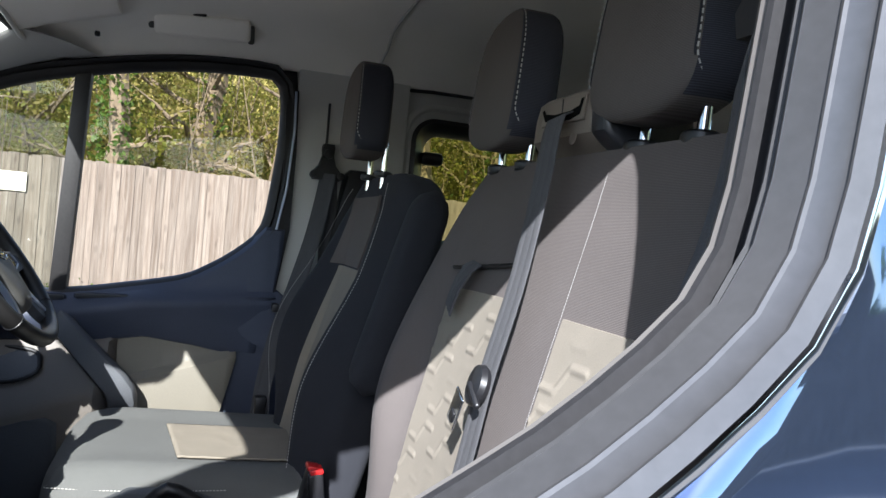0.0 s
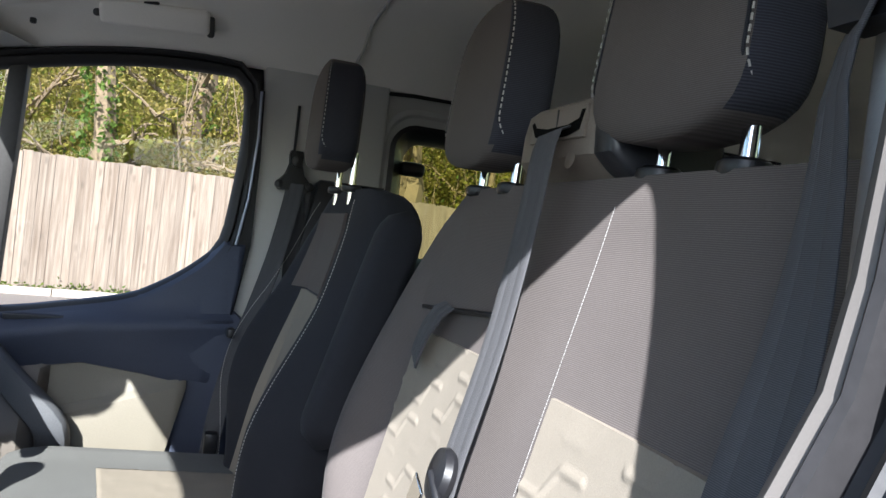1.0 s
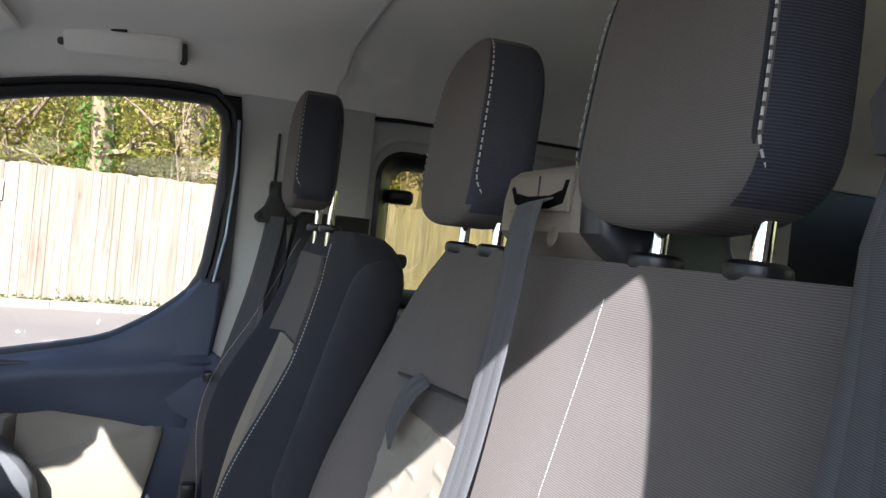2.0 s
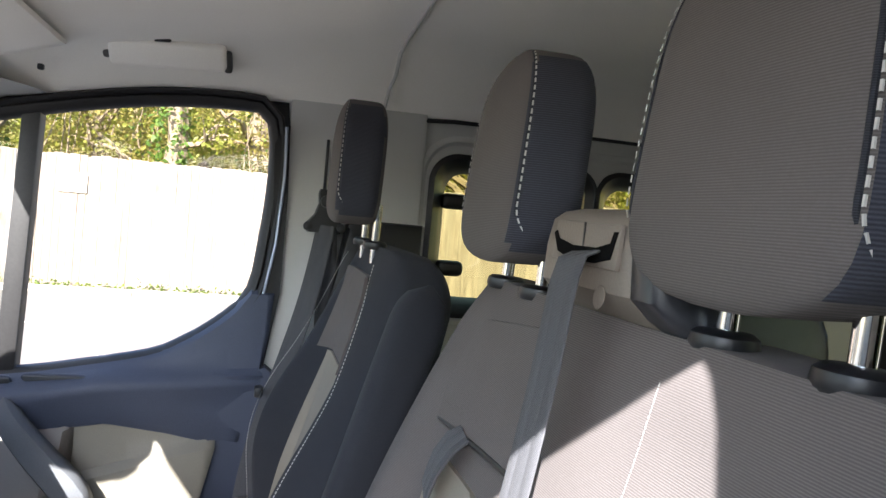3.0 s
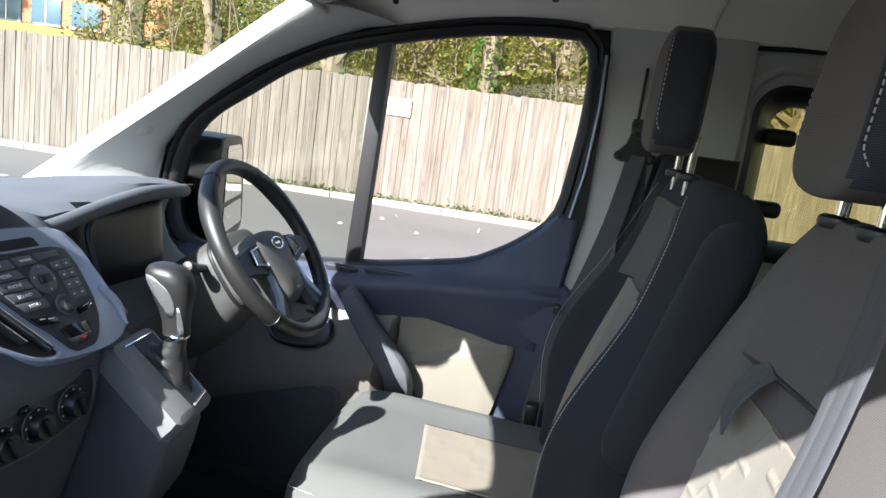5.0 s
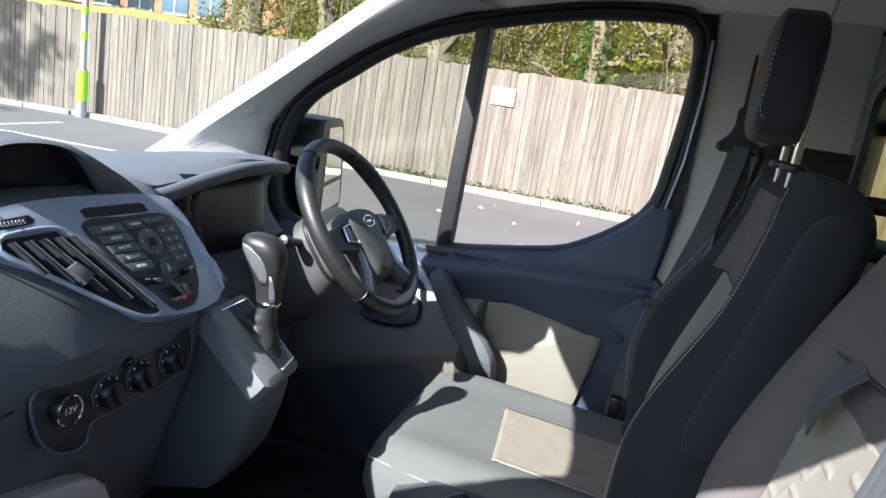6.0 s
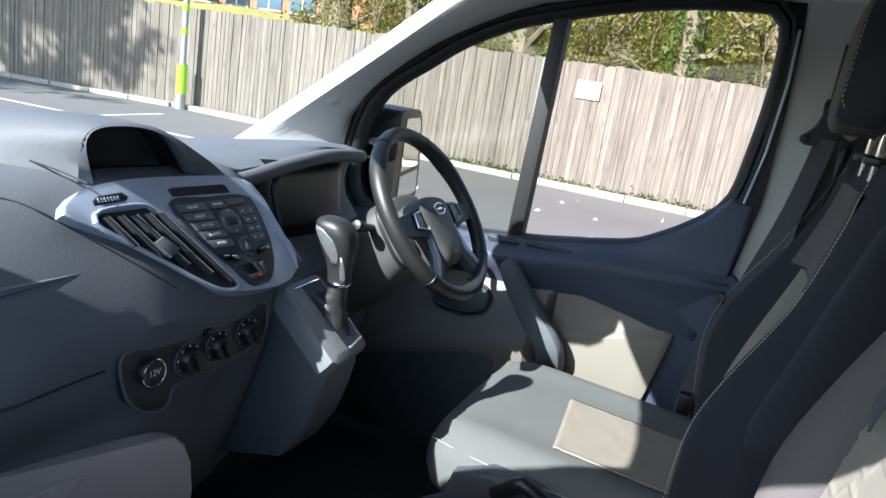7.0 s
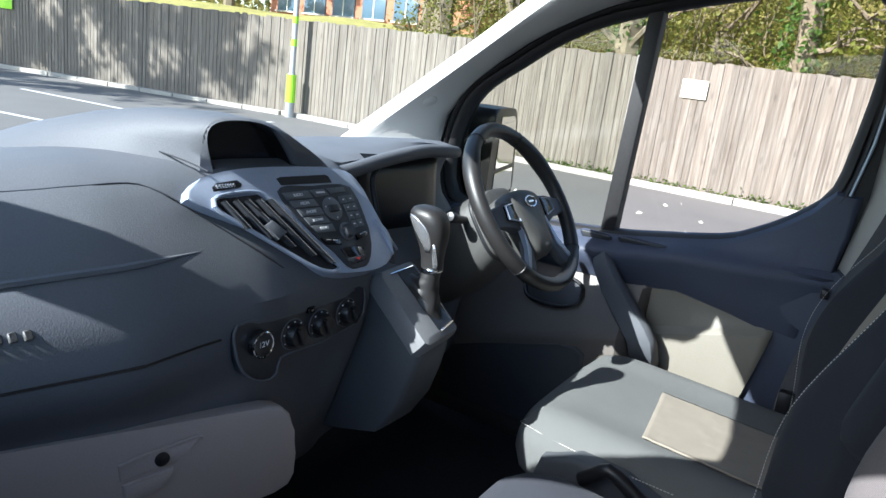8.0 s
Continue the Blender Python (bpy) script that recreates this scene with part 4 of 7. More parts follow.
    for x, grow_y, low in ((-0.932, 1.0, 0.0), (-0.95, 1.03, 0.000), (-1.0, 1.10, 0.000), (-1.07, 1.16, 0.006), (-1.15, 1.20, 0.020), (-1.25, 1.22, 0.046), (-1.36, 1.22, 0.085), (-1.45, 1.22, 0.12)):
        base = 1.262 - 0.25 * max(0.0, -1.08 - x)
        flare = 0.85 * max(0.0, -0.945 - x) ** 0.9 * 0.62
        rings.append([Vector((x, 0.61 + (y - 0.61) * grow_y - (flare * ((1.348 - z) / 0.08) ** 0.8 if y < 0.56 else 0.0), max(base, z - low))) for y, z in lip])
    part("screen_hood", loft(rings, closed=False), PLASTIC, dash, "dark hood over the recessed display").modifiers.new("thickness", "SOLIDIFY").thickness = 0.004
    part("display", slab([(y, z) for y, z in opening], lambda u, v, d: Vector((-0.950 - 0.1 * (1.30 - v) + d, u, v)), (-0.006, 0.0)), BLACK_GLOSS, dash, "switched-off glossy black display")

    # centre panel
    outline = [(0.446, 1.256), (0.452, 1.266), (0.477, 1.277), (0.538, 1.284), (0.632, 1.283), (0.734, 1.276), (0.769, 1.264), (0.782, 1.226), (0.794, 1.165), (0.781, 1.145), (0.732, 1.137), (0.66, 1.143), (0.62, 1.155), (0.547, 1.203), (0.483, 1.237)]
    ol = [(p.x, p.y) for p in smooth_loop([Vector(p) for p in outline], 60)]
    panel = part("centre_panel", slab(ol, fas, (-0.016, 0.010), 0.004, 3), SILVER, dash, "blue-silver satin centre panel")
    vent = [(0.481, 1.246), (0.488, 1.252), (0.556, 1.252), (0.580, 1.232), (0.618, 1.188), (0.654, 1.150), (0.640, 1.149), (0.606, 1.160), (0.544, 1.200), (0.490, 1.236)]
    vp = part("air_vent", slab(vent, fas, (0.009, 0.0112)), BLACK, panel, "black air vent")
    for k in range(5):
        s = k / 4
        a = Vector((0.492 + 0.078 * s, 1.247 - 0.003 * s))
        b = Vector((0.516 + 0.126 * s, 1.214 - 0.058 * s))
        bm = slab([(a.x - 0.003, a.y), (a.x + 0.0032, a.y), (b.x + 0.0032, b.y), (b.x - 0.003, b.y)], fas, (0.010, 0.0175), 0.0012, 2)
        slat = part("slat", bm, PANEL_BLACK, vp, "dark vent slat")
        part("slat_edge", tube([fas(a.x + 0.003, a.y, 0.0178), fas(b.x + 0.003, b.y, 0.0178)], 0.0006, 5), SATIN, slat, "bright upper edge of the slat")
    part("vent_tab", slab([(0.540, 1.2135), (0.557, 1.2185), (0.575, 1.2025), (0.556, 1.1955)], fas, (0.013, 0.0205), 0.002), PLASTIC, vp, "vent slider")
    for edge in (((0.480, 1.243), (0.490, 1.2545), (0.557, 1.2545), (0.582, 1.234), (0.620, 1.190), (0.656, 1.151)), ((0.480, 1.243), (0.488, 1.235), (0.544, 1.198), (0.606, 1.158), (0.641, 1.147), (0.656, 1.151))):
        part("vent_rim", tube(smooth_loop([fas(u, v, 0.0115) for u, v in edge], 24, closed=False), 0.0032, 8), SILVER, vp, "rounded silver rim of the vent")
    part("thumbwheel_recess", slab([(0.488, 1.2605), (0.534, 1.2625), (0.538, 1.2665), (0.532, 1.2715), (0.497, 1.270), (0.488, 1.2655)], fas, (0.009, 0.0108), 0.0008), BLACK, panel, "black recess of the vent wheel")
    for k in range(7):
        part("thumbwheel_rib", box(fas(0.495 + 0.0045 * k, 1.2655, 0.0118), (0.003, 0.0032, 0.006), 0.0006, 1, Matrix.Rotation(radians(-35), 4, "Y")), CHROME, panel, "ribbed vent wheel")
    part("disc_slot", slab([(0.606, 1.2605), (0.711, 1.2575), (0.708, 1.266), (0.702, 1.2685), (0.610, 1.2705), (0.602, 1.269)], fas, (0.009, 0.0108)), BLACK, panel, "black disc slot")
    shape = ((0.594, 1.2535), (0.666, 1.2555), (0.735, 1.2525), (0.751, 1.2385), (0.752, 1.196), (0.745, 1.172), (0.722, 1.147), (0.700, 1.144), (0.676, 1.147), (0.655, 1.172), (0.632, 1.194))
    radio = part("radio", slab([(p.x, p.y) for p in smooth_loop([Vector(p) for p in shape], 44)], fas, (0.009, 0.0122), 0.0015), PANEL_BLACK, panel, "near-black radio control panel")
    rot = Matrix.Rotation(radians(90), 4, "Z") @ Matrix.Rotation(radians(55), 4, "X")

    def key(quad, top=0.0142, mat=KEY, name="button", label="dark radio key"):
        return part(name, slab([(u, v) for u, v in quad], fas, (0.0116, top), 0.0009, 2), mat, radio, label)
    for k, word in enumerate(("RADIO", "MEDIA", "PHONE", "SOUND", "MENU")):
        tl, tr = (0.5992 + 0.0074 * k, 1.2502 - 0.0110 * k), (0.6500 + 0.0057 * k, 1.2497 - 0.0113 * k)
        br, bl = (0.6558 + 0.0049 * k, 1.2398 - 0.0113 * k), (0.6036 + 0.0082 * k, 1.2414 - 0.0113 * k)
        key([tl, tr, br, bl])
        u, v = (tl[0] + tr[0] + br[0] + bl[0]) / 4, (tl[1] + tr[1] + br[1] + bl[1]) / 4
        lettering(word, 0.0062, Matrix.Translation(fas(u, v, 0.01435)) @ rot, WHITE, radio)
    key([(0.6545, 1.2500), (0.6842, 1.2496), (0.6908, 1.2402), (0.6612, 1.2408)])
    part("key_print", slab([(0.664, 1.2466), (0.682, 1.2462), (0.6836, 1.2440), (0.6656, 1.2444)], fas, (0.0141, 0.0146)), WHITE, radio, "pale printed bar", smooth=False)
    key([(0.6875, 1.2500), (0.7288, 1.2490), (0.7300, 1.2428), (0.6945, 1.2422)])
    for r in range(4):
        u0, u1, v = 0.7135 - (0.005 if r == 0 else 0.0), 0.7425, 1.2376 - 0.0111 * r
        for c in range(2):
            a, b = u0 + (u1 - u0) * c / 2, u0 + (u1 - u0) * (c + 1) / 2
            key([(a + 0.0006, v), (b - 0.0004, v), (b - 0.0004, v - 0.0094), (a + 0.0006, v - 0.0094)], 0.0139, label="dark keypad key")
            part("key_print", slab([((a + b) / 2 - 0.002, v - 0.0042), ((a + b) / 2 + 0.002, v - 0.0042), ((a + b) / 2 + 0.002, v - 0.0056), ((a + b) / 2 - 0.002, v - 0.0056)], fas, (0.0137, 0.0142)), WHITE, radio, "small pale key print", smooth=False)
    nrm = Vector((0.819, 0, 0.573))
    part("control_pad", lathe([(0.0, 0.0190), (0.0015, 0.0190), (0.0024, 0.0178), (0.0024, 0.0)], fas(0.687, 1.223, 0.0120), nrm, 28), KEY, radio, "round control pad")
    for du, dv in ((-0.0145, 0.003), (0.0, 0.0125), (0.0145, -0.003), (0.002, -0.0125)):
        part("pad_arrow", slab([(0.687 + du - 0.0012, 1.223 + dv + 0.001), (0.687 + du + 0.0012, 1.223 + dv + 0.001), (0.687 + du, 1.223 + dv - 0.0012)], fas, (0.0142, 0.0150)), WHITE, radio, "small pale arrow", smooth=False)
    part("pad_centre", box(fas(0.687, 1.223, 0.0155), (0.005, 0.019, 0.012), 0.002, 3, Matrix.Rotation(radians(-35), 4, "Y")), TRIM_BEZEL, radio, "square centre key")
    part("volume_knob", lathe([(0.0, 0.0122), (0.007, 0.0112), (0.0100, 0.0098), (0.0108, 0.0)], fas(0.6985, 1.1915, 0.012), nrm, 28), PANEL_BLACK, radio, "round black volume knob")
    part("knob_ring", lathe([(0.0, 0.0142), (0.0022, 0.0142), (0.003, 0.0128), (0.003, 0.0)], fas(0.6985, 1.1915, 0.012), nrm, 28), KEY, radio, "dark ring of the knob")
    key([(0.6385, 1.1898), (0.6752, 1.1842), (0.6752, 1.1765), (0.6462, 1.1805)], 0.0150, BLACK_GLOSS, label="glossy black key")
    key([(0.7142, 1.1850), (0.7440, 1.1893), (0.7408, 1.1818), (0.7132, 1.1778)], 0.0150, BLACK_GLOSS, label="glossy black key")
    for q in (((0.648, 1.1862), (0.656, 1.1850), (0.656, 1.1843), (0.648, 1.1855)), ((0.661, 1.1842), (0.669, 1.1830), (0.669, 1.1823), (0.661, 1.1835)), ((0.722, 1.1846), (0.735, 1.1864), (0.735, 1.1856), (0.722, 1.1838))):
        part("key_print", slab(q, fas, (0.0148, 0.0154)), WHITE, radio, "pale key print", smooth=False)
    key([(0.6705, 1.1712), (0.6868, 1.1716), (0.7165, 1.1708), (0.7200, 1.1665), (0.7135, 1.1515), (0.6830, 1.1492)], 0.0152, BLACK_GLOSS, "hazard_key", "glossy black key pad")
    key([(0.6765, 1.1578), (0.7140, 1.1580), (0.7105, 1.1518), (0.6850, 1.1503)], 0.0162, PANEL_BLACK, "hazard_lens", "small dark hazard key")
    part("hazard_mark", slab([(0.691, 1.1560), (0.703, 1.1560), (0.697, 1.1525)], fas, (0.0160, 0.0165)), RED, radio, "dim red triangle", smooth=False)
    part("side_trim", tube(smooth_loop([fas(0.772, 1.20, 0.012), fas(0.786, 1.176, 0.012), fas(0.785, 1.150, 0.012)], 14, closed=False), [0.002 + 0.004 * math.sin(math.pi * min(1, (i + 2) / 14)) for i in range(14)], 8), SILVER, dash, "blue-silver side trim")

    # slim vent towards the driver
    vent2 = [(0.835, 1.228), (0.872, 1.195), (0.925, 1.142), (0.958, 1.108), (0.925, 1.092), (0.888, 1.110), (0.862, 1.160)]
    put2 = lambda u, v, d: Vector((-0.905 - 0.55 * (v - 1.13) - 0.42 * (u - 0.88) + d, u, v))
    side = part("air_vent", slab(vent2, put2, (-0.03, 0.012), 0.004), PLASTIC, dash, "dark slim vent beside the radio")
    part("vent_mouth", slab([(0.862, 1.190), (0.884, 1.178), (0.938, 1.118), (0.922, 1.102), (0.893, 1.118)], put2, (0.011, 0.0135)), BLACK, side, "black mouth of the vent")
    for k in range(3):
        s = 0.25 + 0.25 * k
        a, b = Vector((0.862 + 0.035 * s, 1.190 - 0.075 * s)), Vector((0.884 + 0.055 * s, 1.178 - 0.060 * s))
        part("slat", slab([(a.x, a.y), (b.x, b.y), (b.x, b.y - 0.004), (a.x, a.y - 0.004)], put2, (0.012, 0.019)), PLASTIC, side, "dark vent slat", smooth=False)
    part("vent_rim", tube(smooth_loop([put2(0.838, 1.226, 0.013), put2(0.875, 1.193, 0.013), put2(0.925, 1.144, 0.013), put2(0.957, 1.110, 0.013)], 14, closed=False), 0.0026, 6), SILVER, side, "thin silver rim")

    # instruments
    glassy = []
    for i in range(13):
        y = 1.005 + 0.40 * i / 12
        back = 0.0 if y < 1.27 else -0.10 * ((y - 1.27) / 0.14) ** 1.5
        glassy.append([Vector((-1.045 + back - 0.10 * (z - 1.1), y, z)) for z in (1.095, 1.13, 1.17, 1.21, 1.247)])
    part("instrument_glass", loft(glassy, closed=False), BLACK, dash, "dark glossy instrument cover").modifiers.new("thickness", "SOLIDIFY").thickness = 0.004
    rim = smooth_loop([(-0.990, 0.985, 1.255), (-0.998, 0.972, 1.225), (-0.975, 0.965, 1.17), (-0.955, 0.968, 1.11), (-0.948, 0.985, 1.08)], 18, closed=False)
    part("binnacle_edge", tube(rim, 0.005, 8), TRIM_BEZEL, dash, "dark edge of the instrument surround")
    lipline = smooth_loop([(-0.972, 0.82, 1.252), (-0.976, 0.88, 1.257), (-0.985, 0.98, 1.269), (-0.993, 1.12, 1.280), (-1.012, 1.27, 1.271), (-1.07, 1.37, 1.256), (-1.14, 1.43, 1.245)], 30, closed=False)
    part("hood_lip", tube([p + Vector((0.002, 0, -0.006)) for p in lipline], 0.0135, 12), PLASTIC, dash, "rolled lip of the instrument hood")

    # socket and heater controls
    put3 = lambda u, v, d: Vector((-0.843 + d, u + 0.027, v - 0.008))
    ol = [Vector(p) for p in ((0.480, 1.093), (0.493, 1.103), (0.560, 1.103), (0.640, 1.104), (0.722, 1.108), (0.744, 1.102), (0.748, 1.066), (0.735, 1.046), (0.65, 1.034), (0.570, 1.034), (0.563, 1.014), (0.548, 1.006), (0.518, 1.016), (0.492, 1.045))]
    ctrl = part("control_panel", slab([(p.x, p.y) for p in smooth_loop(ol, 54)], put3, (-0.03, 0.004), 0.003), TRIM_BEZEL, dash, "black heater control panel")
    part("panel_rim", tube([put3(p.x, p.y, 0.004) for p in smooth_loop(ol, 54)], 0.0022, 6, closed=True), PLASTIC, ctrl, "raised rim of the control panel")
    sock = part("power_socket", lathe([(0.0, 0.0185), (0.009, 0.0185), (0.0115, 0.0170), (0.0105, 0.0152), (0.011, 0.0)], put3(0.524, 1.068, 0.003), (1, 0, 0.05), 32), BLACK, ctrl, "round 12 V power socket cover")
    part("socket_ring", lathe([(0.0, 0.0188), (0.0022, 0.0188), (0.003, 0.0176), (0.0022, 0.0160), (0.0, 0.0160)], put3(0.524, 1.068, 0.0125), (1, 0, 0.05), 32), CHROME, sock, "bright ring of the socket")
    lettering("12V", 0.0115, Matrix.Translation(put3(0.524, 1.069, 0.0147)) @ Matrix.Rotation(radians(90), 4, "Z") @ Matrix.Rotation(radians(90), 4, "X"), WHITE, sock)
    for u, v in ((0.588, 1.064), (0.643, 1.066), (0.703, 1.070)):
        knob = part("heater_knob", lathe([(0.0, 0.0215), (0.004, 0.0215), (0.005, 0.018), (0.014, 0.0165), (0.0165, 0.0145), (0.0165, 0.0)], put3(u, v, 0.003), (1, 0, 0.05), 28), BLACK, ctrl, "round black heater knob")
        part("grip_bar", box(put3(u, v, 0.021), (0.008, 0.007, 0.028), 0.0025, 2, Matrix.Rotation(radians(25), 4, "X")), BLACK, knob, "raised grip bar")
        part("knob_ring", lathe([(0.0, 0.0232), (0.0025, 0.0232), (0.003, 0.0218), (0.0, 0.0218)], put3(u, v, 0.003), (1, 0, 0.05), 28), KEY, knob, "dark knob ring")
        for k in range(7):
            a = radians(-120 + 40 * k)
            part("dial_mark", box(put3(u + 0.0195 * math.sin(a), v + 0.0195 * math.cos(a), 0.0076), (0.001, 0.0022, 0.0022)), WHITE, knob, "small pale dial mark", smooth=False)
    part("small_key", box(put3(0.620, 1.094, 0.005), (0.008, 0.014, 0.010), 0.002), BLACK_GLOSS, ctrl, "small black key")

    # glovebox door
    put4 = lambda u, v, d: Vector((-0.9875 + 0.25 * u + d, u, v))
    ol = [Vector(p) for p in GLOVE_OUT]
    gl = part("glovebox_door", slab([(p.x, p.y) for p in ol], put4, (-0.02, 0.006), 0.006, 3), GLOVE, dash, "brown-beige glovebox door")
    rec = part("handle_recess", slab(GLOVE_HANDLE, put4, (0.0045, 0.0085), 0.002), GLOVE, gl, "moulded handle plate")
    part("handle_lip", tube([put4(u, v, 0.009) for u, v in GLOVE_HANDLE[:4]], 0.0022, 6), GLOVE, rec, "raised edge of the handle plate")
    part("lock", lathe([(0, 0.0095), (0.004, 0.0095), (0.005, 0.008), (0.005, 0)], put4(GLOVE_LOCK[0], GLOVE_LOCK[1], 0.007), (1, -0.25, 0), 20), BLACK, gl, "black lock")
    part("finger_grip", slab(GLOVE_GRIP, put4, (0.003, 0.0105), 0.003), GLOVE, gl, "scooped finger grip")
    return dash


GLOVE_OUT = [(0.02, 1.005), (0.262, 0.985), (0.376, 0.975), (0.543, 0.959), (0.580, 0.956), (0.600, 0.950), (0.614, 0.935), (0.622, 0.905), (0.630, 0.865), (0.629, 0.832), (0.620, 0.815), (0.598, 0.808), (0.57, 0.810), (0.42, 0.825), (0.02, 0.86)]
GLOVE_HANDLE = [(0.378, 0.931), (0.408, 0.937), (0.476, 0.943), (0.481, 0.940), (0.462, 0.922), (0.446, 0.911), (0.381, 0.907)]
GLOVE_LOCK = (0.430, 0.924)
GLOVE_GRIP = [(0.383, 0.902), (0.445, 0.906), (0.439, 0.888), (0.422, 0.877), (0.388, 0.874)]
dashboard()


# ---- steering wheel and column ----
def steering_wheel():
    C = Vector((-0.799, 1.234, 1.190))
    n = Vector((0.812, 0, 0.584))
    a = Vector((0, 1, 0))
    b = n.cross(a) * -1
    if b.z < 0:
        b = -b
    put = lambda u, v, d: C + a * u + b * v + n * d
    sw = thing("steering_wheel", C, "worn black leather steering wheel with silver spoke trim", "steering wheel")
    R, r = 0.1735, 0.0155
    rings = []
    for i in range(72):
        t = 2 * math.pi * i / 72
        c = put(R * math.cos(t), R * math.sin(t), 0)
        out = a * math.cos(t) + b * math.sin(t)
        fat = 1.0 + 0.14 * sum(math.exp(-((math.degrees(t) - k + 180) % 360 - 180) ** 2 / 300) for k in (35, 145))
        rings.append([c + (out * math.cos(s) * 0.95 + n * math.sin(s) * 1.05) * r * fat for s in [2 * math.pi * j / 12 for j in range(12)]])
    rings.append(rings[0])
    rim = part("rim", clean_seam(loft(rings, True, False)), LEATHER, sw, "worn black leather rim")
    for t in (60, 120, 222, 318):
        t = radians(t)
        out = a * math.cos(t) + b * math.sin(t)
        c = put(R * math.cos(t), R * math.sin(t), 0)
        part("rim_seam", tube([c + (out * math.cos(s) * 0.97 + n * math.sin(s) * 1.07) * r * 1.03 for s in [2 * math.pi * j / 16 for j in range(16)]], 0.0009, 5, closed=True), BLACK, rim, "stitched joint in the leather")
    pad = [Vector(p) for p in ((-0.062, 0.052), (-0.03, 0.066), (0.0, 0.069), (0.03, 0.066), (0.062, 0.052), (0.060, 0.015), (0.045, -0.035), (0.032, -0.068), (0.0, -0.078), (-0.032, -0.068), (-0.045, -0.035), (-0.060, 0.015))]
    lp = smooth_loop(pad, 40)
    hub_put = lambda u, v, d: put(u - 0.010, v - 0.034, d - 0.010)
    rings = [[hub_put(p.x * k, p.y * k, d) for p in lp] for k, d in ((1.0, -0.035), (1.03, -0.01), (1.0, 0.012), (0.93, 0.022), (0.75, 0.028), (0.4, 0.031))]
    hub = part("airbag_pad", loft(rings), PLASTIC_GREY, sw, "grey grained airbag pad")
    ring = [(0.022 * math.cos(t), 0.036 + 0.0115 * math.sin(t)) for t in [2 * math.pi * i / 28 for i in range(28)]]
    part("badge", slab(ring, hub_put, (0.026, 0.0315), 0.0015), BLACK, hub, "dark oval badge")
    part("badge_rim", tube([hub_put(u, v, 0.0315) for u, v in ring], 0.0016, 6, closed=True), CHROME, hub, "bright rim of the badge")
    part("badge_bar", slab([(-0.011, 0.038), (0.011, 0.038), (0.011, 0.034), (-0.011, 0.034)], hub_put, (0.031, 0.0325)), CHROME, hub, "plain bar on the badge")
    part("airbag_mark", slab([(-0.007, -0.048), (0.007, -0.048), (0.007, -0.058), (-0.007, -0.058)], hub_put, (0.027, 0.0285)), PLASTIC, hub, "small embossed mark")
    for sgn in (-1, 1):
        spoke = [(0.050 * sgn, 0.040), (0.10 * sgn, 0.034), (0.165 * sgn, 0.022), (0.167 * sgn, -0.012), (0.105 * sgn, -0.010), (0.052 * sgn, -0.030)]
        sp = part("spoke", slab([(u, v - 0.022) for u, v in spoke], put, (-0.018, 0.004), 0.004), PLASTIC, sw, "dark side spoke")
        keys = [(0.066 * sgn, 0.030), (0.100 * sgn, 0.027), (0.104 * sgn, 0.000), (0.064 * sgn, -0.010)]
        keys = [(u, v - 0.022) for u, v in keys]
        part("spoke_keys", slab(keys, put, (0.003, 0.010), 0.003), BLACK_GLOSS, sp, "glossy black spoke keys")
        part("key_rim", tube([put(u, v, 0.010) for u, v in keys], 0.0018, 6, closed=True), SILVER, sp, "thin silver key rim")
        low = [(0.030 * sgn, -0.062), (0.052 * sgn, -0.058), (0.085 * sgn, -0.118), (0.108 * sgn, -0.135), (0.085 * sgn, -0.152), (0.060 * sgn, -0.128)]
        lo = part("spoke", slab(low, put, (-0.016, 0.002), 0.004), PLASTIC, sw, "dark lower spoke")
        part("spoke_trim", slab([(0.056 * sgn, -0.028), (0.062 * sgn, -0.030), (0.072 * sgn, -0.085), (0.105 * sgn, -0.128), (0.096 * sgn, -0.134), (0.060 * sgn, -0.090)], put, (-0.004, 0.006), 0.002), SILVER, lo, "bright silver spoke trim")
    col = thing("steering_column", C - n * 0.10, "grey plastic steering column shroud with stalks", "steering column")
    rings = []
    for d, w, h, dz in ((-0.040, 0.050, 0.050, 0), (-0.046, 0.066, 0.064, -0.004), (-0.08, 0.078, 0.076, -0.012), (-0.14, 0.082, 0.086, -0.024), (-0.20, 0.080, 0.090, -0.032), (-0.30, 0.07, 0.08, -0.04)):
        rings.append([put(w * math.copysign(abs(math.cos(t)) ** 0.6, math.cos(t)), h * math.copysign(abs(math.sin(t)) ** 0.6, math.sin(t)) + dz, d) for t in [2 * math.pi * i / 32 for i in range(32)]])
    part("shroud", loft(rings), PLASTIC_GREY, col, "grey column shroud")
    part("shroud_gap", tube([put(0.0770 * math.copysign(abs(math.cos(t)) ** 0.6, math.cos(t)), 0.0755 * math.copysign(abs(math.sin(t)) ** 0.6, math.sin(t)) - 0.012, -0.080) for t in [2 * math.pi * i / 40 for i in range(40)]], 0.004, 6, closed=True), BLACK, col, "dark gap round the shroud")
    p0, p1, p2 = put(-0.06, 0.016, -0.10), put(-0.105, 0.024, -0.098), put(-0.120, 0.027, -0.095)
    part("stalk", tube([p0, p1, p2], [0.007, 0.009, 0.0095], 12), BLACK, col, "black indicator stalk")
    part("stalk_cap", lathe([(0, 0.0105), (0.016, 0.0115), (0.021, 0.009), (0.022, 0.0)], p2, p2 - p1, 18), TRIM_BEZEL, col, "grey stalk end")
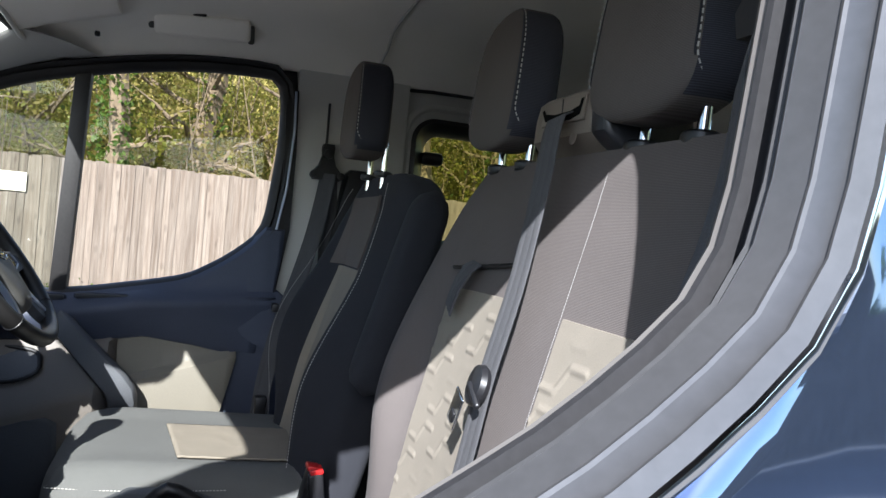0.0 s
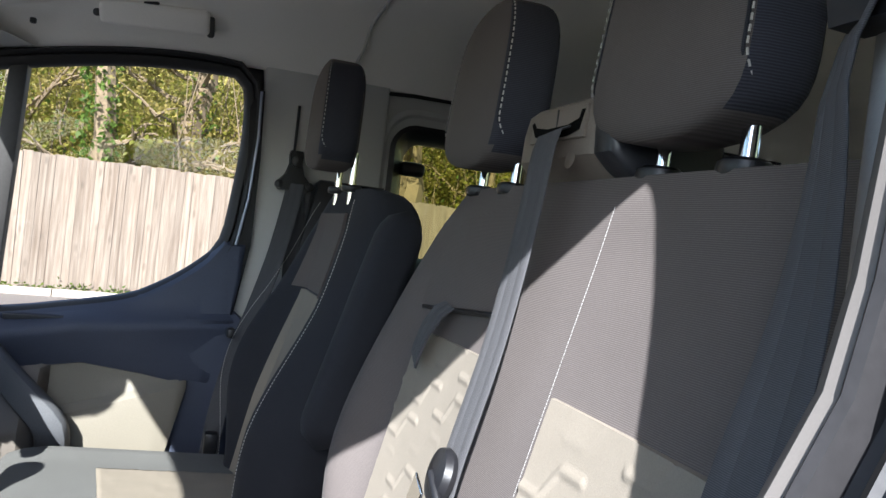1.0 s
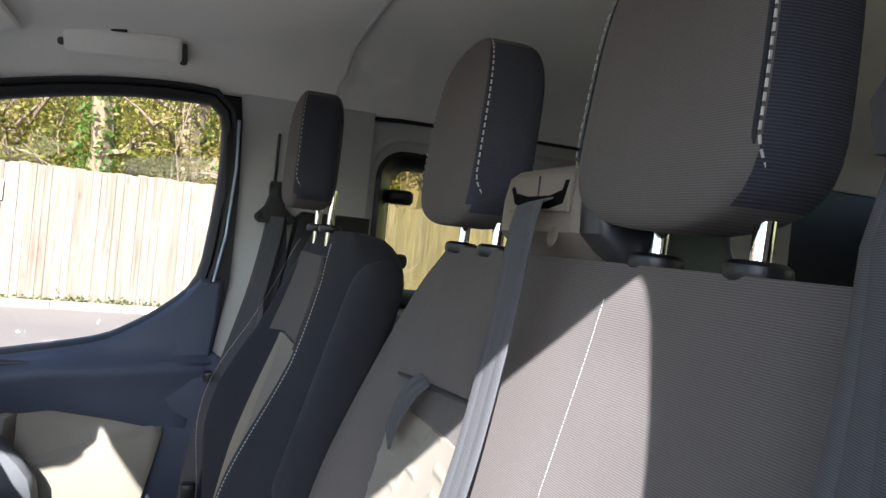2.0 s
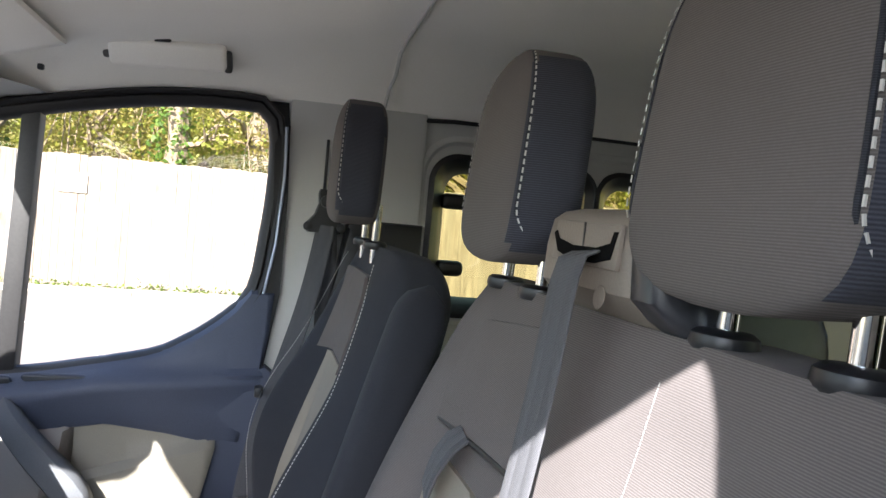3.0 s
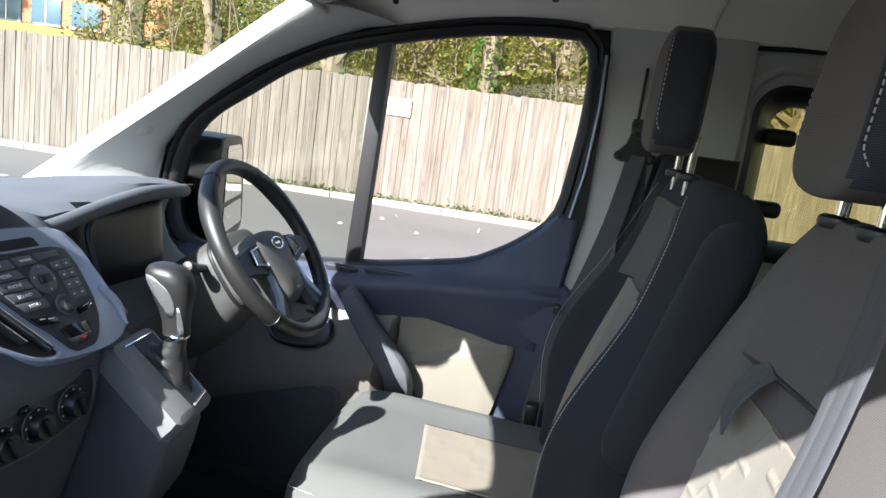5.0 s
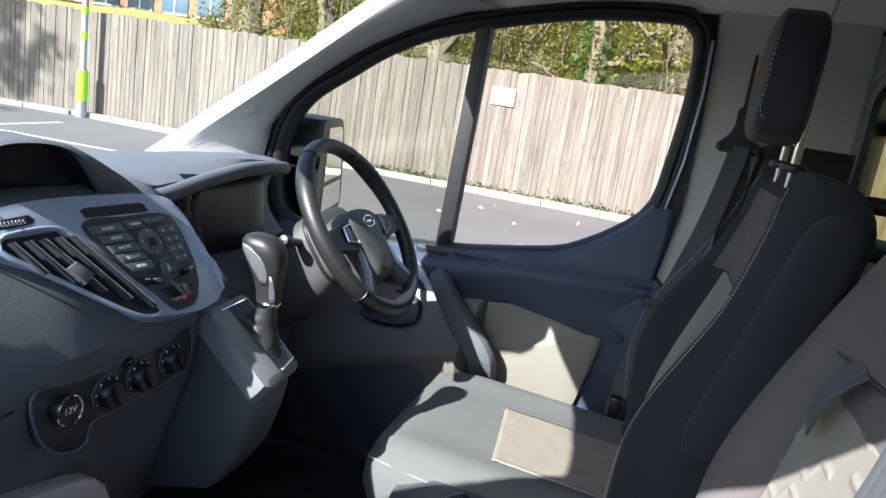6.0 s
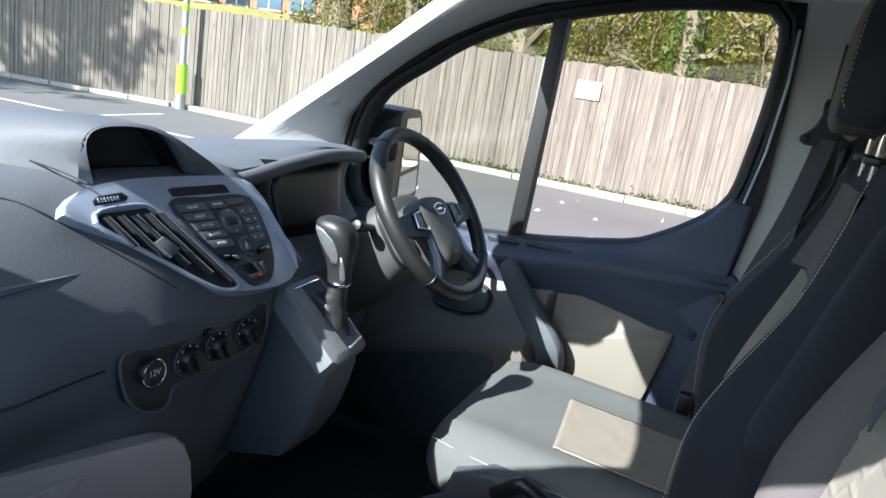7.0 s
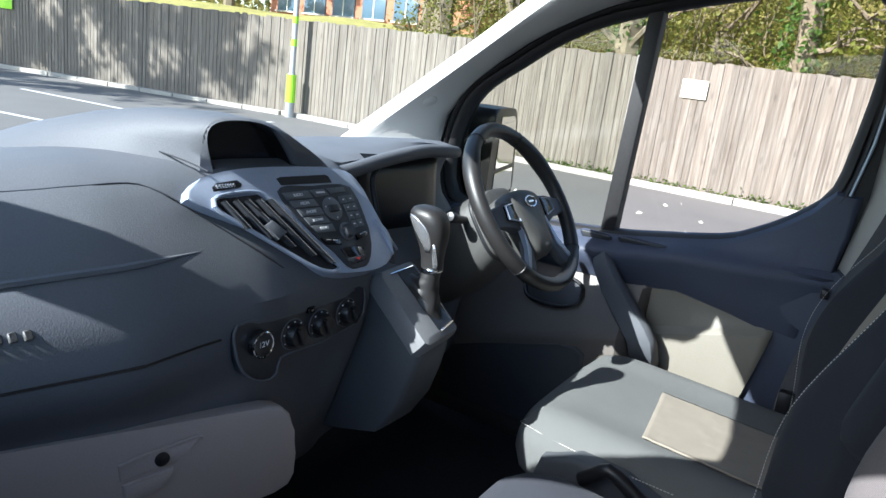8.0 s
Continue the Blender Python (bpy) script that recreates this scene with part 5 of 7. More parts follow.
    part("stalk", tube([put(0.05, 0.012, -0.09), put(0.12, 0.02, -0.085), put(0.15, 0.024, -0.08)], [0.007, 0.009, 0.0095], 12), BLACK, col, "black wiper stalk")
    part("remote_paddle", box(put(-0.060, -0.035, -0.045), (0.03, 0.024, 0.055), 0.007, 3, Matrix.Rotation(radians(-35), 4, "Y")), BLACK, col, "black audio paddle behind the wheel")


steering_wheel()


# ---- gear selector ----
def gear_selector():
    g = thing("gear_selector", (-0.78, 0.85, 0.8), "automatic gear selector on a sloping grey console", "gear selector")
    prof = [(-0.92, 1.108), (-0.850, 1.102), (-0.840, 1.096), (-0.748, 1.008), (-0.744, 0.996), (-0.752, 0.955), (-0.768, 0.900), (-0.80, 0.845), (-0.90, 0.815), (-1.0, 0.80)]
    lp = [Vector(p) for p in prof]
    rings = []
    for y, k in ((0.806, 0.0), (0.809, 0.5), (0.815, 0.85), (0.822, 1.0), (0.888, 1.0), (0.896, 0.85), (0.901, 0.5), (0.904, 0.0)):
        rings.append([Vector((p.x - 0.012 * (1 - k), y, p.y - 0.010 * (1 - k))) for p in lp])
    part("console", loft(rings), CONSOLE, g, "dark console under the selector")
    t = Vector((0.753, 0, -0.658))
    nn = Vector((0.658, 0, 0.753))
    o = Vector((-0.8415, 0.80, 1.093))
    put = lambda u, v, d: o + t * v + Vector((0, 1, 0)) * u + nn * d
    bez = [(0.000, -0.002), (0.010, -0.014), (0.098, -0.018), (0.107, -0.008), (0.110, 0.124), (0.102, 0.131), (0.012, 0.137), (0.001, 0.128)]
    bz = part("bezel", slab(bez, put, (-0.016, 0.022), 0.015, 2), BEZEL, g, "grey bevelled selector surround")
    part("gate", slab([(0.040, 0.000), (0.090, -0.004), (0.094, 0.113), (0.050, 0.120)], put, (0.018, 0.0232)), BLACK, bz, "black selector gate")
    part("gate_trim", tube([put(0.050, 0.120, 0.024), put(0.093, 0.112, 0.024), put(0.0925, 0.075, 0.024)], 0.0022, 6), CHROME, bz, "bright corner of the gate")
    part("gate_trim", tube([put(0.022, 0.000, 0.022), put(0.088, -0.003, 0.022)], 0.0016, 6), CHROME, bz, "bright upper edge of the gate")
    # pleated boot
    base = put(0.066, 0.054, 0.020)
    neck = Vector((-0.777, 0.868, 1.121))
    ax = Vector((-0.20, -0.03, 1.0)).normalized()
    rings = []
    for k in range(13):
        f = k / 12
        c = base.lerp(neck, f ** 0.9)
        w = 0.022 * (1 - f) + 0.0150 * f + 0.0022 * (k % 2) * (1 - f)
        l = 0.036 * (1 - f) ** 2.6 + 0.0150
        rings.append([c + Vector((0, 1, 0)) * w * math.cos(q) * (1 + 0.07 * (1 - f) * math.sin(3 * q + 1.7 * k)) + (t * (1 - f) + Vector((1, 0, 0)) * f).normalized() * l * math.sin(q) * (1 + 0.10 * (1 - f) * math.sin(5 * q + 1.3 * k)) for q in [2 * math.pi * i / 30 for i in range(30)]])
    part("boot", loft(rings), LEATHER, g, "creased black leather boot")
    part("collar", lathe([(-0.002, 0.0172), (0.0, 0.0186), (0.004, 0.0186), (0.006, 0.0172)], neck, ax, 28), CHROME, g, "thin bright collar under the knob")
    dims = [(0.0, 0.0160), (0.018, 0.0165), (0.035, 0.0190), (0.052, 0.0235), (0.068, 0.0270), (0.082, 0.0280), (0.092, 0.0262), (0.099, 0.0210), (0.103, 0.0125), (0.1045, 0.003)]

    def knob_point(h, q, out=0.0):
        r = curve_value(dims, h)
        c = neck + ax * (h + 0.004) + Vector((0.004 * math.sin(math.pi * h / 0.1), 0, 0))
        return c + Vector((0, 1, 0)) * (0.90 * r + out) * sgn_pow(math.cos(q), 0.8) + Vector((1, 0, 0)) * (1.16 * r + out) * sgn_pow(math.sin(q), 0.8)
    hs = [0.1045 * (1 - (1 - k / 26) ** 1.4) for k in range(27)]
    knob = part("knob", loft([[knob_point(h, 2 * math.pi * i / 40) for i in range(40)] for h in hs]), LEATHER, g, "black leather selector knob")

    def inlay(rows, label):
        bm = loft([[knob_point(h, radians(a + (b - a) * k / 10), 0.0009) for k in range(11)] for h, a, b in rows], closed=False)
        part("knob_inlay", bm, SATIN, knob, label).modifiers.new("thickness", "SOLIDIFY").thickness = -0.002
    inlay([(0.030, 172, 184), (0.040, 164, 190), (0.052, 162, 202), (0.064, 166, 214), (0.074, 174, 222), (0.082, 184, 226), (0.088, 198, 224)], "satin silver side inlay")
    inlay([(0.003, 128, 152), (0.012, 126, 156), (0.022, 130, 158), (0.034, 138, 156), (0.046, 146, 154)], "satin silver front inlay")
    return g


gear_selector()


# ---- seats ----
def seat_swell(dy, z):
    """How far the bolsters of the driver's backrest stand forward at dy from its middle and height z."""
    d = abs(dy)
    rise = max(0.0, min(1.0, (d - 0.088) / 0.062))
    rise = rise * rise * (3 - 2 * rise)
    if dy > 0:
        amp = 0.082 * math.exp(-((z - 1.08) / 0.20) ** 2) + 0.008
        fall = max(0.0, (d - 0.205) / 0.055)
    else:
        amp = 0.048 * math.exp(-((z - 1.00) / 0.18) ** 2) + 0.012
        fall = max(0.0, (d - 0.165) / 0.085)
    return amp * rise * max(0.0, 1 - fall * fall)


def backrest(yc, half, front, z0, z1, thick, n=88, cut=0.10):
    """Rings of a backrest. front(z): x of its middle."""
    rings = []
    steps = 34
    for i in range(steps + 1):
        s = i / steps
        z = z0 + (z1 - z0) * (1 - (1 - s) ** 1.25)
        top = max(0.0, (z - (z1 - cut)) / cut)
        k = math.sqrt(max(0.0, 1 - top * top)) if top < 1 else 0.0
        w = half * (0.70 + 0.30 * k)
        th = thick * (0.30 + 0.70 * k)
        xm = front(z) + 0.012 * top * top
        ring = []
        for j in range(n):
            t = 2 * math.pi * j / n
            yy = sgn_pow(math.cos(t), 0.7) * w
            xx = sgn_pow(math.sin(t), 0.42)
            x = xm + th / 2 + xx * th / 2
            if xx < 0:
                x += seat_swell(yy, z) * xx * (1 - min(1, top))
            ring.append(Vector((x, yc + yy, z)))
        rings.append(ring)
    return rings


def headrest_section(w, t):
    """Plan of a head restraint: a broad front, firm front corners, sides closing towards the back."""
    half = [(-t, 0.0), (-t + 0.0005, 0.45 * w), (-t + 0.002, 0.78 * w), (-t + 0.005, 0.92 * w), (-t + 0.012, 0.985 * w), (-0.2 * t, 1.02 * w), (0.35 * t, 1.04 * w), (0.72 * t, 0.97 * w), (0.94 * t, 0.70 * w), (t, 0.3 * w)]
    pts = [Vector(p) for p in half] + [Vector((t, 0))] + [Vector((x, -y)) for x, y in half[:0:-1]]
    return smooth_loop(pts, 48)


def headrest_scale(v):
    """Width and depth of a head restraint at height v from -1 to 1."""
    k = max(0.02, (1 - min(1, abs(v)) ** 6.0) ** 0.44)
    if v > 0:
        k = max(0.02, (1 - min(1, v) ** 3.6) ** 0.46)
    return k * (1.0 - 0.15 * ((v + 1) / 2) ** 1.6), 0.55 + 0.45 * k


def headrest_rings(c, w, t, h, lean):
    """Rings of a padded head restraint: c its middle, w half width, t half thickness, h half height."""
    sec = headrest_section(w, t)
    rings = []
    for i in range(25):
        v = math.sin(-math.pi / 2 + math.pi * i / 24)
        kw, kt = headrest_scale(v)
        rings.append([Vector((c.x + p.x * kt + lean * v * h, c.y + p.y * kw, c.z + v * h)) for p in sec])
    return rings


def headrest(parent, c, w, t, h, lean, post_y, post_z, post_x):
    hr = part("headrest", loft(headrest_rings(c, w, t, h, lean)), CLOTH_HEAD, parent, "ribbed charcoal cloth headrest")
    hr.data.materials.append(CLOTH_NAVY)
    for f in hr.data.polygons:
        if abs(f.normal.y) > 0.5:
            f.material_index = 1
    for sgn in (-1, 1):
        path = []
        for i in range(33):
            v = -0.87 + 1.80 * i / 32
            kw, kt = headrest_scale(v)
            back = max(0.0, (-v - 0.50) / 0.40) ** 1.6
            path.append(Vector((c.x + (-t + 0.0062 + 0.9 * t * back) * kt + lean * v * h, c.y + sgn * w * (kw * (0.955 + 0.03 * back) + 0.012 * back), c.z + v * h)))
        part("stitching", stitches([p + Vector((-0.0012, sgn * 0.0012, 0)) for p in path], (-0.7, sgn * 0.7, 0.1), 0.0075, 0.005, 0.0009), THREAD, hr, "pale stitching")
        part("piping", tube([p + Vector((-0.0006, -sgn * 0.0030, 0)) for p in path], 0.0016, 6), CLOTH_SIDE, hr, "seam along the headrest edge")
    for y in post_y:
        part("headrest_post", tube([(post_x, y, post_z - 0.03), (post_x + lean * 0.05, y, post_z + 0.07)], 0.0068, 14), CHROME, parent, "chrome headrest post")
        part("post_collar", lathe([(0, 0.019), (0.005, 0.021), (0.011, 0.020), (0.014, 0.016), (0.015, 0.0)], (post_x, y, post_z - 0.006), (0.05, 0, 1), 22), BLACK, parent, "black post collar")
    return hr


def driver_front(z):
    return curve_value([(0.70, -0.250), (0.85, -0.208), (1.0, -0.172), (1.21, -0.113), (1.35, -0.086), (1.43, -0.078)], z)


def bench_front(z):
    return curve_value([(0.66, -0.165), (0.78, -0.142), (1.0, -0.105), (1.21, -0.062), (1.35, -0.030), (1.43, -0.014)], z)


def surface_patch(front, bulge, y0, y1, z0, z1, skew, off, ny=14, nz=30, relief=None):
    """A piece of cloth lying on a backrest: outline between y0, y1 and z0, z1."""
    rings = []
    for i in range(nz + 1):
        z = z0 + (z1 - z0) * i / nz
        row = []
        for j in range(ny + 1):
            y = y0(z) + (y1(z) - y0(z)) * j / ny
            zz = z + skew * (j / ny)
            h = relief(y, zz) if relief else 0.0
            row.append(Vector((front(zz) + bulge(y, zz) - off - h, y, zz)))
        rings.append(row)
    bm = loft(rings, closed=False)
    edge = [e for e in bm.edges if e.is_boundary]
    ext = bmesh.ops.extrude_edge_only(bm, edges=edge)
    for v in [g for g in ext["geom"] if isinstance(g, bmesh.types.BMVert)]:
        v.co.x += off + 0.004
    return bm


def hex_relief(y, z, y0, z0, pitch=0.085):
    """Raised zigzag bars like the embossed hexagons of the cloth."""
    u, v = (y - y0) / pitch, (z - z0) / (pitch * 0.62)
    row = math.floor(v)
    u += 0.5 * (row % 2)
    fu, fv = u - math.floor(u), v - row
    path = 0.5 + 0.28 * (1 if fu < 0.38 else (-1 if fu > 0.62 else 1 - (fu - 0.38) / 0.12))
    d = abs(fv - path)
    gate = 1.0 if math.sin(1.7 * math.floor(u) + 2.3 * row) > -0.55 else 0.25
    return 0.0019 * gate * max(0.0, 1 - (d / 0.10) ** 2)


def cushion(yc, half, x0, x1, ztop, depth, nose=0.05, far=0.80):
    """Rings of a seat cushion from its front x0 to its back x1."""
    rings = []
    for i in range(23):
        s = i / 22
        x = x0 + (x1 - x0) * s
        f = max(0.0, 1 - s / 0.22)
        k = math.sqrt(max(0, 1 - f * f))
        w = half * (0.80 + 0.20 * k)
        zt = ztop - nose * (1 - k) - 0.028 * s
        zb = ztop - depth + 0.035 * (1 - k)
        ring = []
        for j in range(40):
            t = 2 * math.pi * j / 40
            yy = sgn_pow(math.cos(t), 0.5) * (half * (far + (1 - far) * k) if math.cos(t) > 0 else w)
            v = sgn_pow(math.sin(t), 0.5)
            z = (zt + zb) / 2 + v * (zt - zb) / 2
            side = max(0, abs(yy) / w - 0.6) / 0.4
            if v > 0:
                z += 0.014 * math.sin(math.pi * min(1, side)) * k * v - 0.012 * side ** 3
            ring.append(Vector((x, yc + yy, z)))
        rings.append(ring)
    return rings


def driver_seat():
    yc = 1.268
    st = thing("driver_chair", (-0.3, yc, 0.47), "charcoal and cream cloth driver's seat with folded armrest", "seat")
    part("backrest", loft(backrest(yc, 0.250, driver_front, 0.76, 1.432, 0.13)), CLOTH_SIDE, st, "charcoal cloth backrest with forward bolsters")

    def bulge(y, z):
        return -seat_swell(y - yc, z)

    upper = surface_patch(driver_front, bulge, lambda z: yc - 0.128, lambda z: yc + 0.118, 1.226, 1.385, 0.0, 0.0016)
    part("upper_panel", upper, CLOTH, st, "brown-charcoal ribbed upper panel")
    ins = surface_patch(driver_front, bulge, lambda z: yc - 0.100, lambda z: yc + 0.100 + 0.012 * (1.22 - z) / 0.4, 0.80, 1.222, 0.0, 0.0030)
    part("insert", ins, CREAM, st, "pale cream cloth insert")
    for side in (-1, 1):
        path = []
        for i in range(30):
            z = 0.84 + 0.57 * i / 29
            tp = max(0, (z - 1.33) / 0.10)
            dy = side * (0.192 - 0.05 * tp * tp)
            path.append(Vector((driver_front(z) - seat_swell(dy, z) + 0.004 + 0.016 * tp * tp, yc + dy, z)))
        part("stitching", stitches([p + Vector((-0.008, side * 0.003, 0)) for p in path], (-0.8, side * 0.6, 0.2), 0.006, 0.004, 0.0009), THREAD, st, "pale stitched seam")
    headrest(st, Vector((-0.105, yc + 0.004, 1.574)), 0.098, 0.042, 0.108, 0.03, (1.216, 1.350), 1.433, -0.070)
    # cushion
    part("cushion", loft(cushion(yc + 0.002, 0.250, -0.665, -0.14, 0.858, 0.16, 0.034, 0.93)), CLOTH_SEAT, st, "grey charcoal seat cushion")

    def top_z(x, y):
        s = (x + 0.665) / 0.525
        f = max(0.0, 1 - s / 0.22)
        k = math.sqrt(max(0, 1 - f * f))
        side = max(0, abs(y - yc) / 0.25 - 0.6) / 0.4
        return 0.858 - 0.034 * (1 - k) - 0.028 * s + 0.014 * math.sin(math.pi * min(1, side)) * k - 0.012 * side ** 3
    rings = []
    for i in range(31):
        x = -0.444 + 0.28 * i / 30
        row = []
        for j in range(41):
            y = 1.110 + 0.228 * j / 40
            xx = x - 0.027 * (j / 40)
            row.append(Vector((xx, y, top_z(xx, y) + 0.0016 + 0.6 * hex_relief(y, xx, 1.110, -0.47, 0.075))))
        rings.append(row)
    part("cushion_insert", loft(rings, closed=False), CREAM, st, "cream embossed cushion insert").modifiers.new("thickness", "SOLIDIFY").thickness = -0.004
    path = [Vector((-0.655 + 0.30 * i / 20, yc - 0.243 - 0.002 + 0.03 * (1 - i / 20) ** 3, 0.822 - 0.004 * i / 20)) for i in range(21)]
    front = [Vector((-0.664 + 0.012 * (k / 12) ** 2, yc + 0.18 - 0.40 * k / 12, 0.812 + 0.006 * k / 12)) for k in range(12)]
    part("stitching", stitches(front + path, (-0.3, -0.8, 0.5), 0.006, 0.0042, 0.0009), THREAD, st, "pale seam round the cushion")
    # recline side cover, lever, base
    cov = [(-0.60, 0.74), (-0.585, 0.80), (-0.52, 0.825), (-0.44, 0.822), (-0.36, 0.80), (-0.25, 0.785), (-0.20, 0.76), (-0.20, 0.66), (-0.56, 0.66)]
    part("side_cover", slab(cov, lambda u, v, d: Vector((u, d, v)), (1.035, 0.995), 0.010, 3), CONSOLE, st, "charcoal plastic side cover")
    part("recline_lever", tube(smooth_loop([(-0.50, 0.985, 0.80), (-0.46, 0.978, 0.838), (-0.44, 0.978, 0.835), (-0.38, 0.98, 0.800), (-0.30, 0.985, 0.785)], 16, closed=False), 0.013, 10), BLACK, st, "black recline lever")
    part("seat_base", box((-0.37, yc, 0.58), (0.40, 0.40, 0.22), 0.02), BLACK, st, "black seat pedestal")
    # folded-up armrest beside the backrest
    rings = []
    line = smooth_loop([(-0.132, 0.972, 1.005), (-0.120, 0.972, 1.06), (-0.092, 0.970, 1.16), (-0.062, 0.968, 1.27), (-0.038, 0.966, 1.355), (-0.026, 0.966, 1.395)], 24, closed=False)
    for i, p in enumerate(line):
        s = i / 23
        k = math.sqrt(max(0.0, 1 - max(0, (s - 0.86) / 0.14) ** 2)) * math.sqrt(max(0.0, 1 - max(0, (0.10 - s) / 0.10) ** 2)) if 0 < s < 1 else 0.05
        k = max(k, 0.08)
        rings.append([p + Vector((sgn_pow(math.cos(t), 0.6) * 0.036 * k, sgn_pow(math.sin(t), 0.6) * 0.033 * k, sgn_pow(math.cos(t), 0.6) * -0.010 * k)) for t in [2 * math.pi * j / 22 for j in range(22)]])
    part("armrest", loft(rings), CLOTH_SIDE, st, "folded-up charcoal cloth armrest")
    return st


driver_seat()


def passenger_bench():
    y0, y1 = 0.112, 0.930
    yc, half = (y0 + y1) / 2, (y1 - y0) / 2
    st = thing("passenger_bench", (-0.2, yc, 0.47), "charcoal and cream cloth double passenger seat", "seat")
    rings = []
    n = 120
    for i in range(31):
        s = i / 30
        z = 0.70 + 0.727 * (1 - (1 - s) ** 1.35)
        top = max(0.0, (z - 1.372) / 0.055)
        k = math.sqrt(max(0.0, 1 - min(1, top) ** 2))
        far_in = 0.105 * max(0.0, (z - 1.16) / 0.265) ** 2.4
        th = 0.13 * (0.45 + 0.55 * k)
        xm = bench_front(z) + 0.010 * top * top
        a, b = y0 + 0.012 * (1 - k), y1 - far_in - 0.012 * (1 - k)
        ring = []
        for j in range(n):
            t = 2 * math.pi * j / n
            c = sgn_pow(math.cos(t), 0.55)
            y = (a + b) / 2 + c * (b - a) / 2
            xx = sgn_pow(math.sin(t), 0.36)
            sw = 0.0
            if xx < 0:
                sw = bench_bulge(y, z) * -xx
            ring.append(Vector((xm + th / 2 + xx * th / 2 + sw * (1 - min(1, top)), y, z)))
        rings.append(ring)
    part("backrest", loft(rings), CLOTH, st, "ribbed charcoal cloth backrest")
    # cream inserts
    def relief_m(y, z):
        return hex_relief(y, z, 0.56, 0.72)

    def relief_n(y, z):
        return hex_relief(y, z, 0.16, 0.72)
    ins = surface_patch(bench_front, bench_bulge, lambda z: 0.548, lambda z: 0.772 + 0.02 * (1.21 - z) / 0.4, 0.72, 1.236, -0.004, 0.0035, 80, 190, relief_m)
    part("insert", ins, CREAM, st, "cream cloth insert with embossed hexagons")
    ins = surface_patch(bench_front, bench_bulge, lambda z: 0.168, lambda z: 0.405 + 0.035 * (1.22 - z) / 0.4, 0.72, 1.226, 0.004, 0.0035, 80, 190, relief_n)
    part("insert", ins, CREAM, st, "cream cloth insert with embossed hexagons")
    # seams between the two places
    for yl, zt in ((0.412, 1.40), (0.535, 1.22), (0.155, 1.40)):
        path = []
        for i in range(30):
            z = 0.75 + (zt - 0.75) * i / 29
            y = yl + (0.035 * (1.22 - z) / 0.4 if z < 1.22 and yl == 0.412 else (-0.010 * (z - 1.22) / 0.18 if yl == 0.412 else 0.0))
            path.append(Vector((bench_front(z) + bench_bulge(y, z) - 0.0016, y, z)))
        part("seam", stitches(path, (-1, 0, 0.2), 0.0035, 0.0028, 0.0004), SEAMTHREAD, st, "fine pale seam")
    # fold-down tray panel with its pull strap
    tray = surface_patch(bench_front, bench_bulge, lambda z: 0.560, lambda z: 0.786 - 0.05 * max(0, (z - 1.31) / 0.09) ** 2, 1.284, 1.404, -0.018, 0.007, 12, 12)
    part("tray_panel", tray, CLOTH, st, "padded charcoal panel over the fold-down tray")
    part("tray_gap", tube([(bench_front(1.280) + 0.001, 0.558, 1.281), (bench_front(1.272) + 0.004, 0.67, 1.2715), (bench_front(1.263) + 0.004, 0.788, 1.263)], 0.0030, 6), BLACK, st, "dark gap under the tray panel")
    part("pull_strap", strap([(bench_front(1.272) + 0.002, 0.688, 1.276), (bench_front(1.266) - 0.010, 0.690, 1.266), (bench_front(1.24) - 0.014, 0.702, 1.242), (bench_front(1.215) - 0.011, 0.718, 1.214), (bench_front(1.20) - 0.008, 0.726, 1.200)], 0.036, 0.003, [(-1, 0, 0.2)]), BELT, st, "short black pull strap")
    # headrests
    headrest(st, Vector((0.000, 0.709, 1.557)), 0.094, 0.039, 0.108, 0.09, (0.655, 0.755), 1.424, 0.006)
    headrest(st, Vector((0.017, 0.351, 1.564)), 0.102, 0.041, 0.113, 0.09, (0.285, 0.384), 1.428, 0.014)
    # belt outlet tower
    rings = []
    for z, a, b, x0, x1 in ((1.392, 0.420, 0.588, 0.014, 0.10), (1.424, 0.422, 0.588, 0.002, 0.10), (1.434, 0.423, 0.588, -0.014, 0.10), (1.447, 0.424, 0.587, -0.027, 0.10), (1.476, 0.428, 0.584, -0.0265, 0.095), (1.496, 0.433, 0.579, -0.024, 0.09), (1.503, 0.440, 0.572, -0.017, 0.08), (1.506, 0.450, 0.562, -0.006, 0.07)):
        c = Vector(((x0 + x1) / 2, (a + b) / 2, z))
        rings.append([c + Vector((sgn_pow(math.sin(t), 0.2) * (x1 - x0) / 2, sgn_pow(math.cos(t), 0.2) * (b - a) / 2, 0)) for t in [2 * math.pi * j / 36 for j in range(36)]])
    tw = part("belt_tower", loft(rings), TAUPE_DARK, st, "brown-grey plastic belt outlet tower")
    rings = []
    for z, a, b, x0, x1 in ((1.392, 0.388, 0.436, 0.016, 0.105), (1.424, 0.391, 0.436, 0.003, 0.105), (1.434, 0.393, 0.436, -0.013, 0.105), (1.447, 0.395, 0.437, -0.0265, 0.10), (1.476, 0.402, 0.440, -0.026, 0.10), (1.496, 0.410, 0.444, -0.022, 0.10), (1.503, 0.420, 0.448, -0.014, 0.09)):
        c = Vector(((x0 + x1) / 2, (a + b) / 2, z))
        rings.append([c + Vector((sgn_pow(math.sin(t), 0.4) * (x1 - x0) / 2, sgn_pow(math.cos(t), 0.4) * (b - a) / 2, 0)) for t in [2 * math.pi * j / 28 for j in range(28)]])
    part("tower_cover", loft(rings), TRIM_BEZEL, tw, "black side cover of the tower")
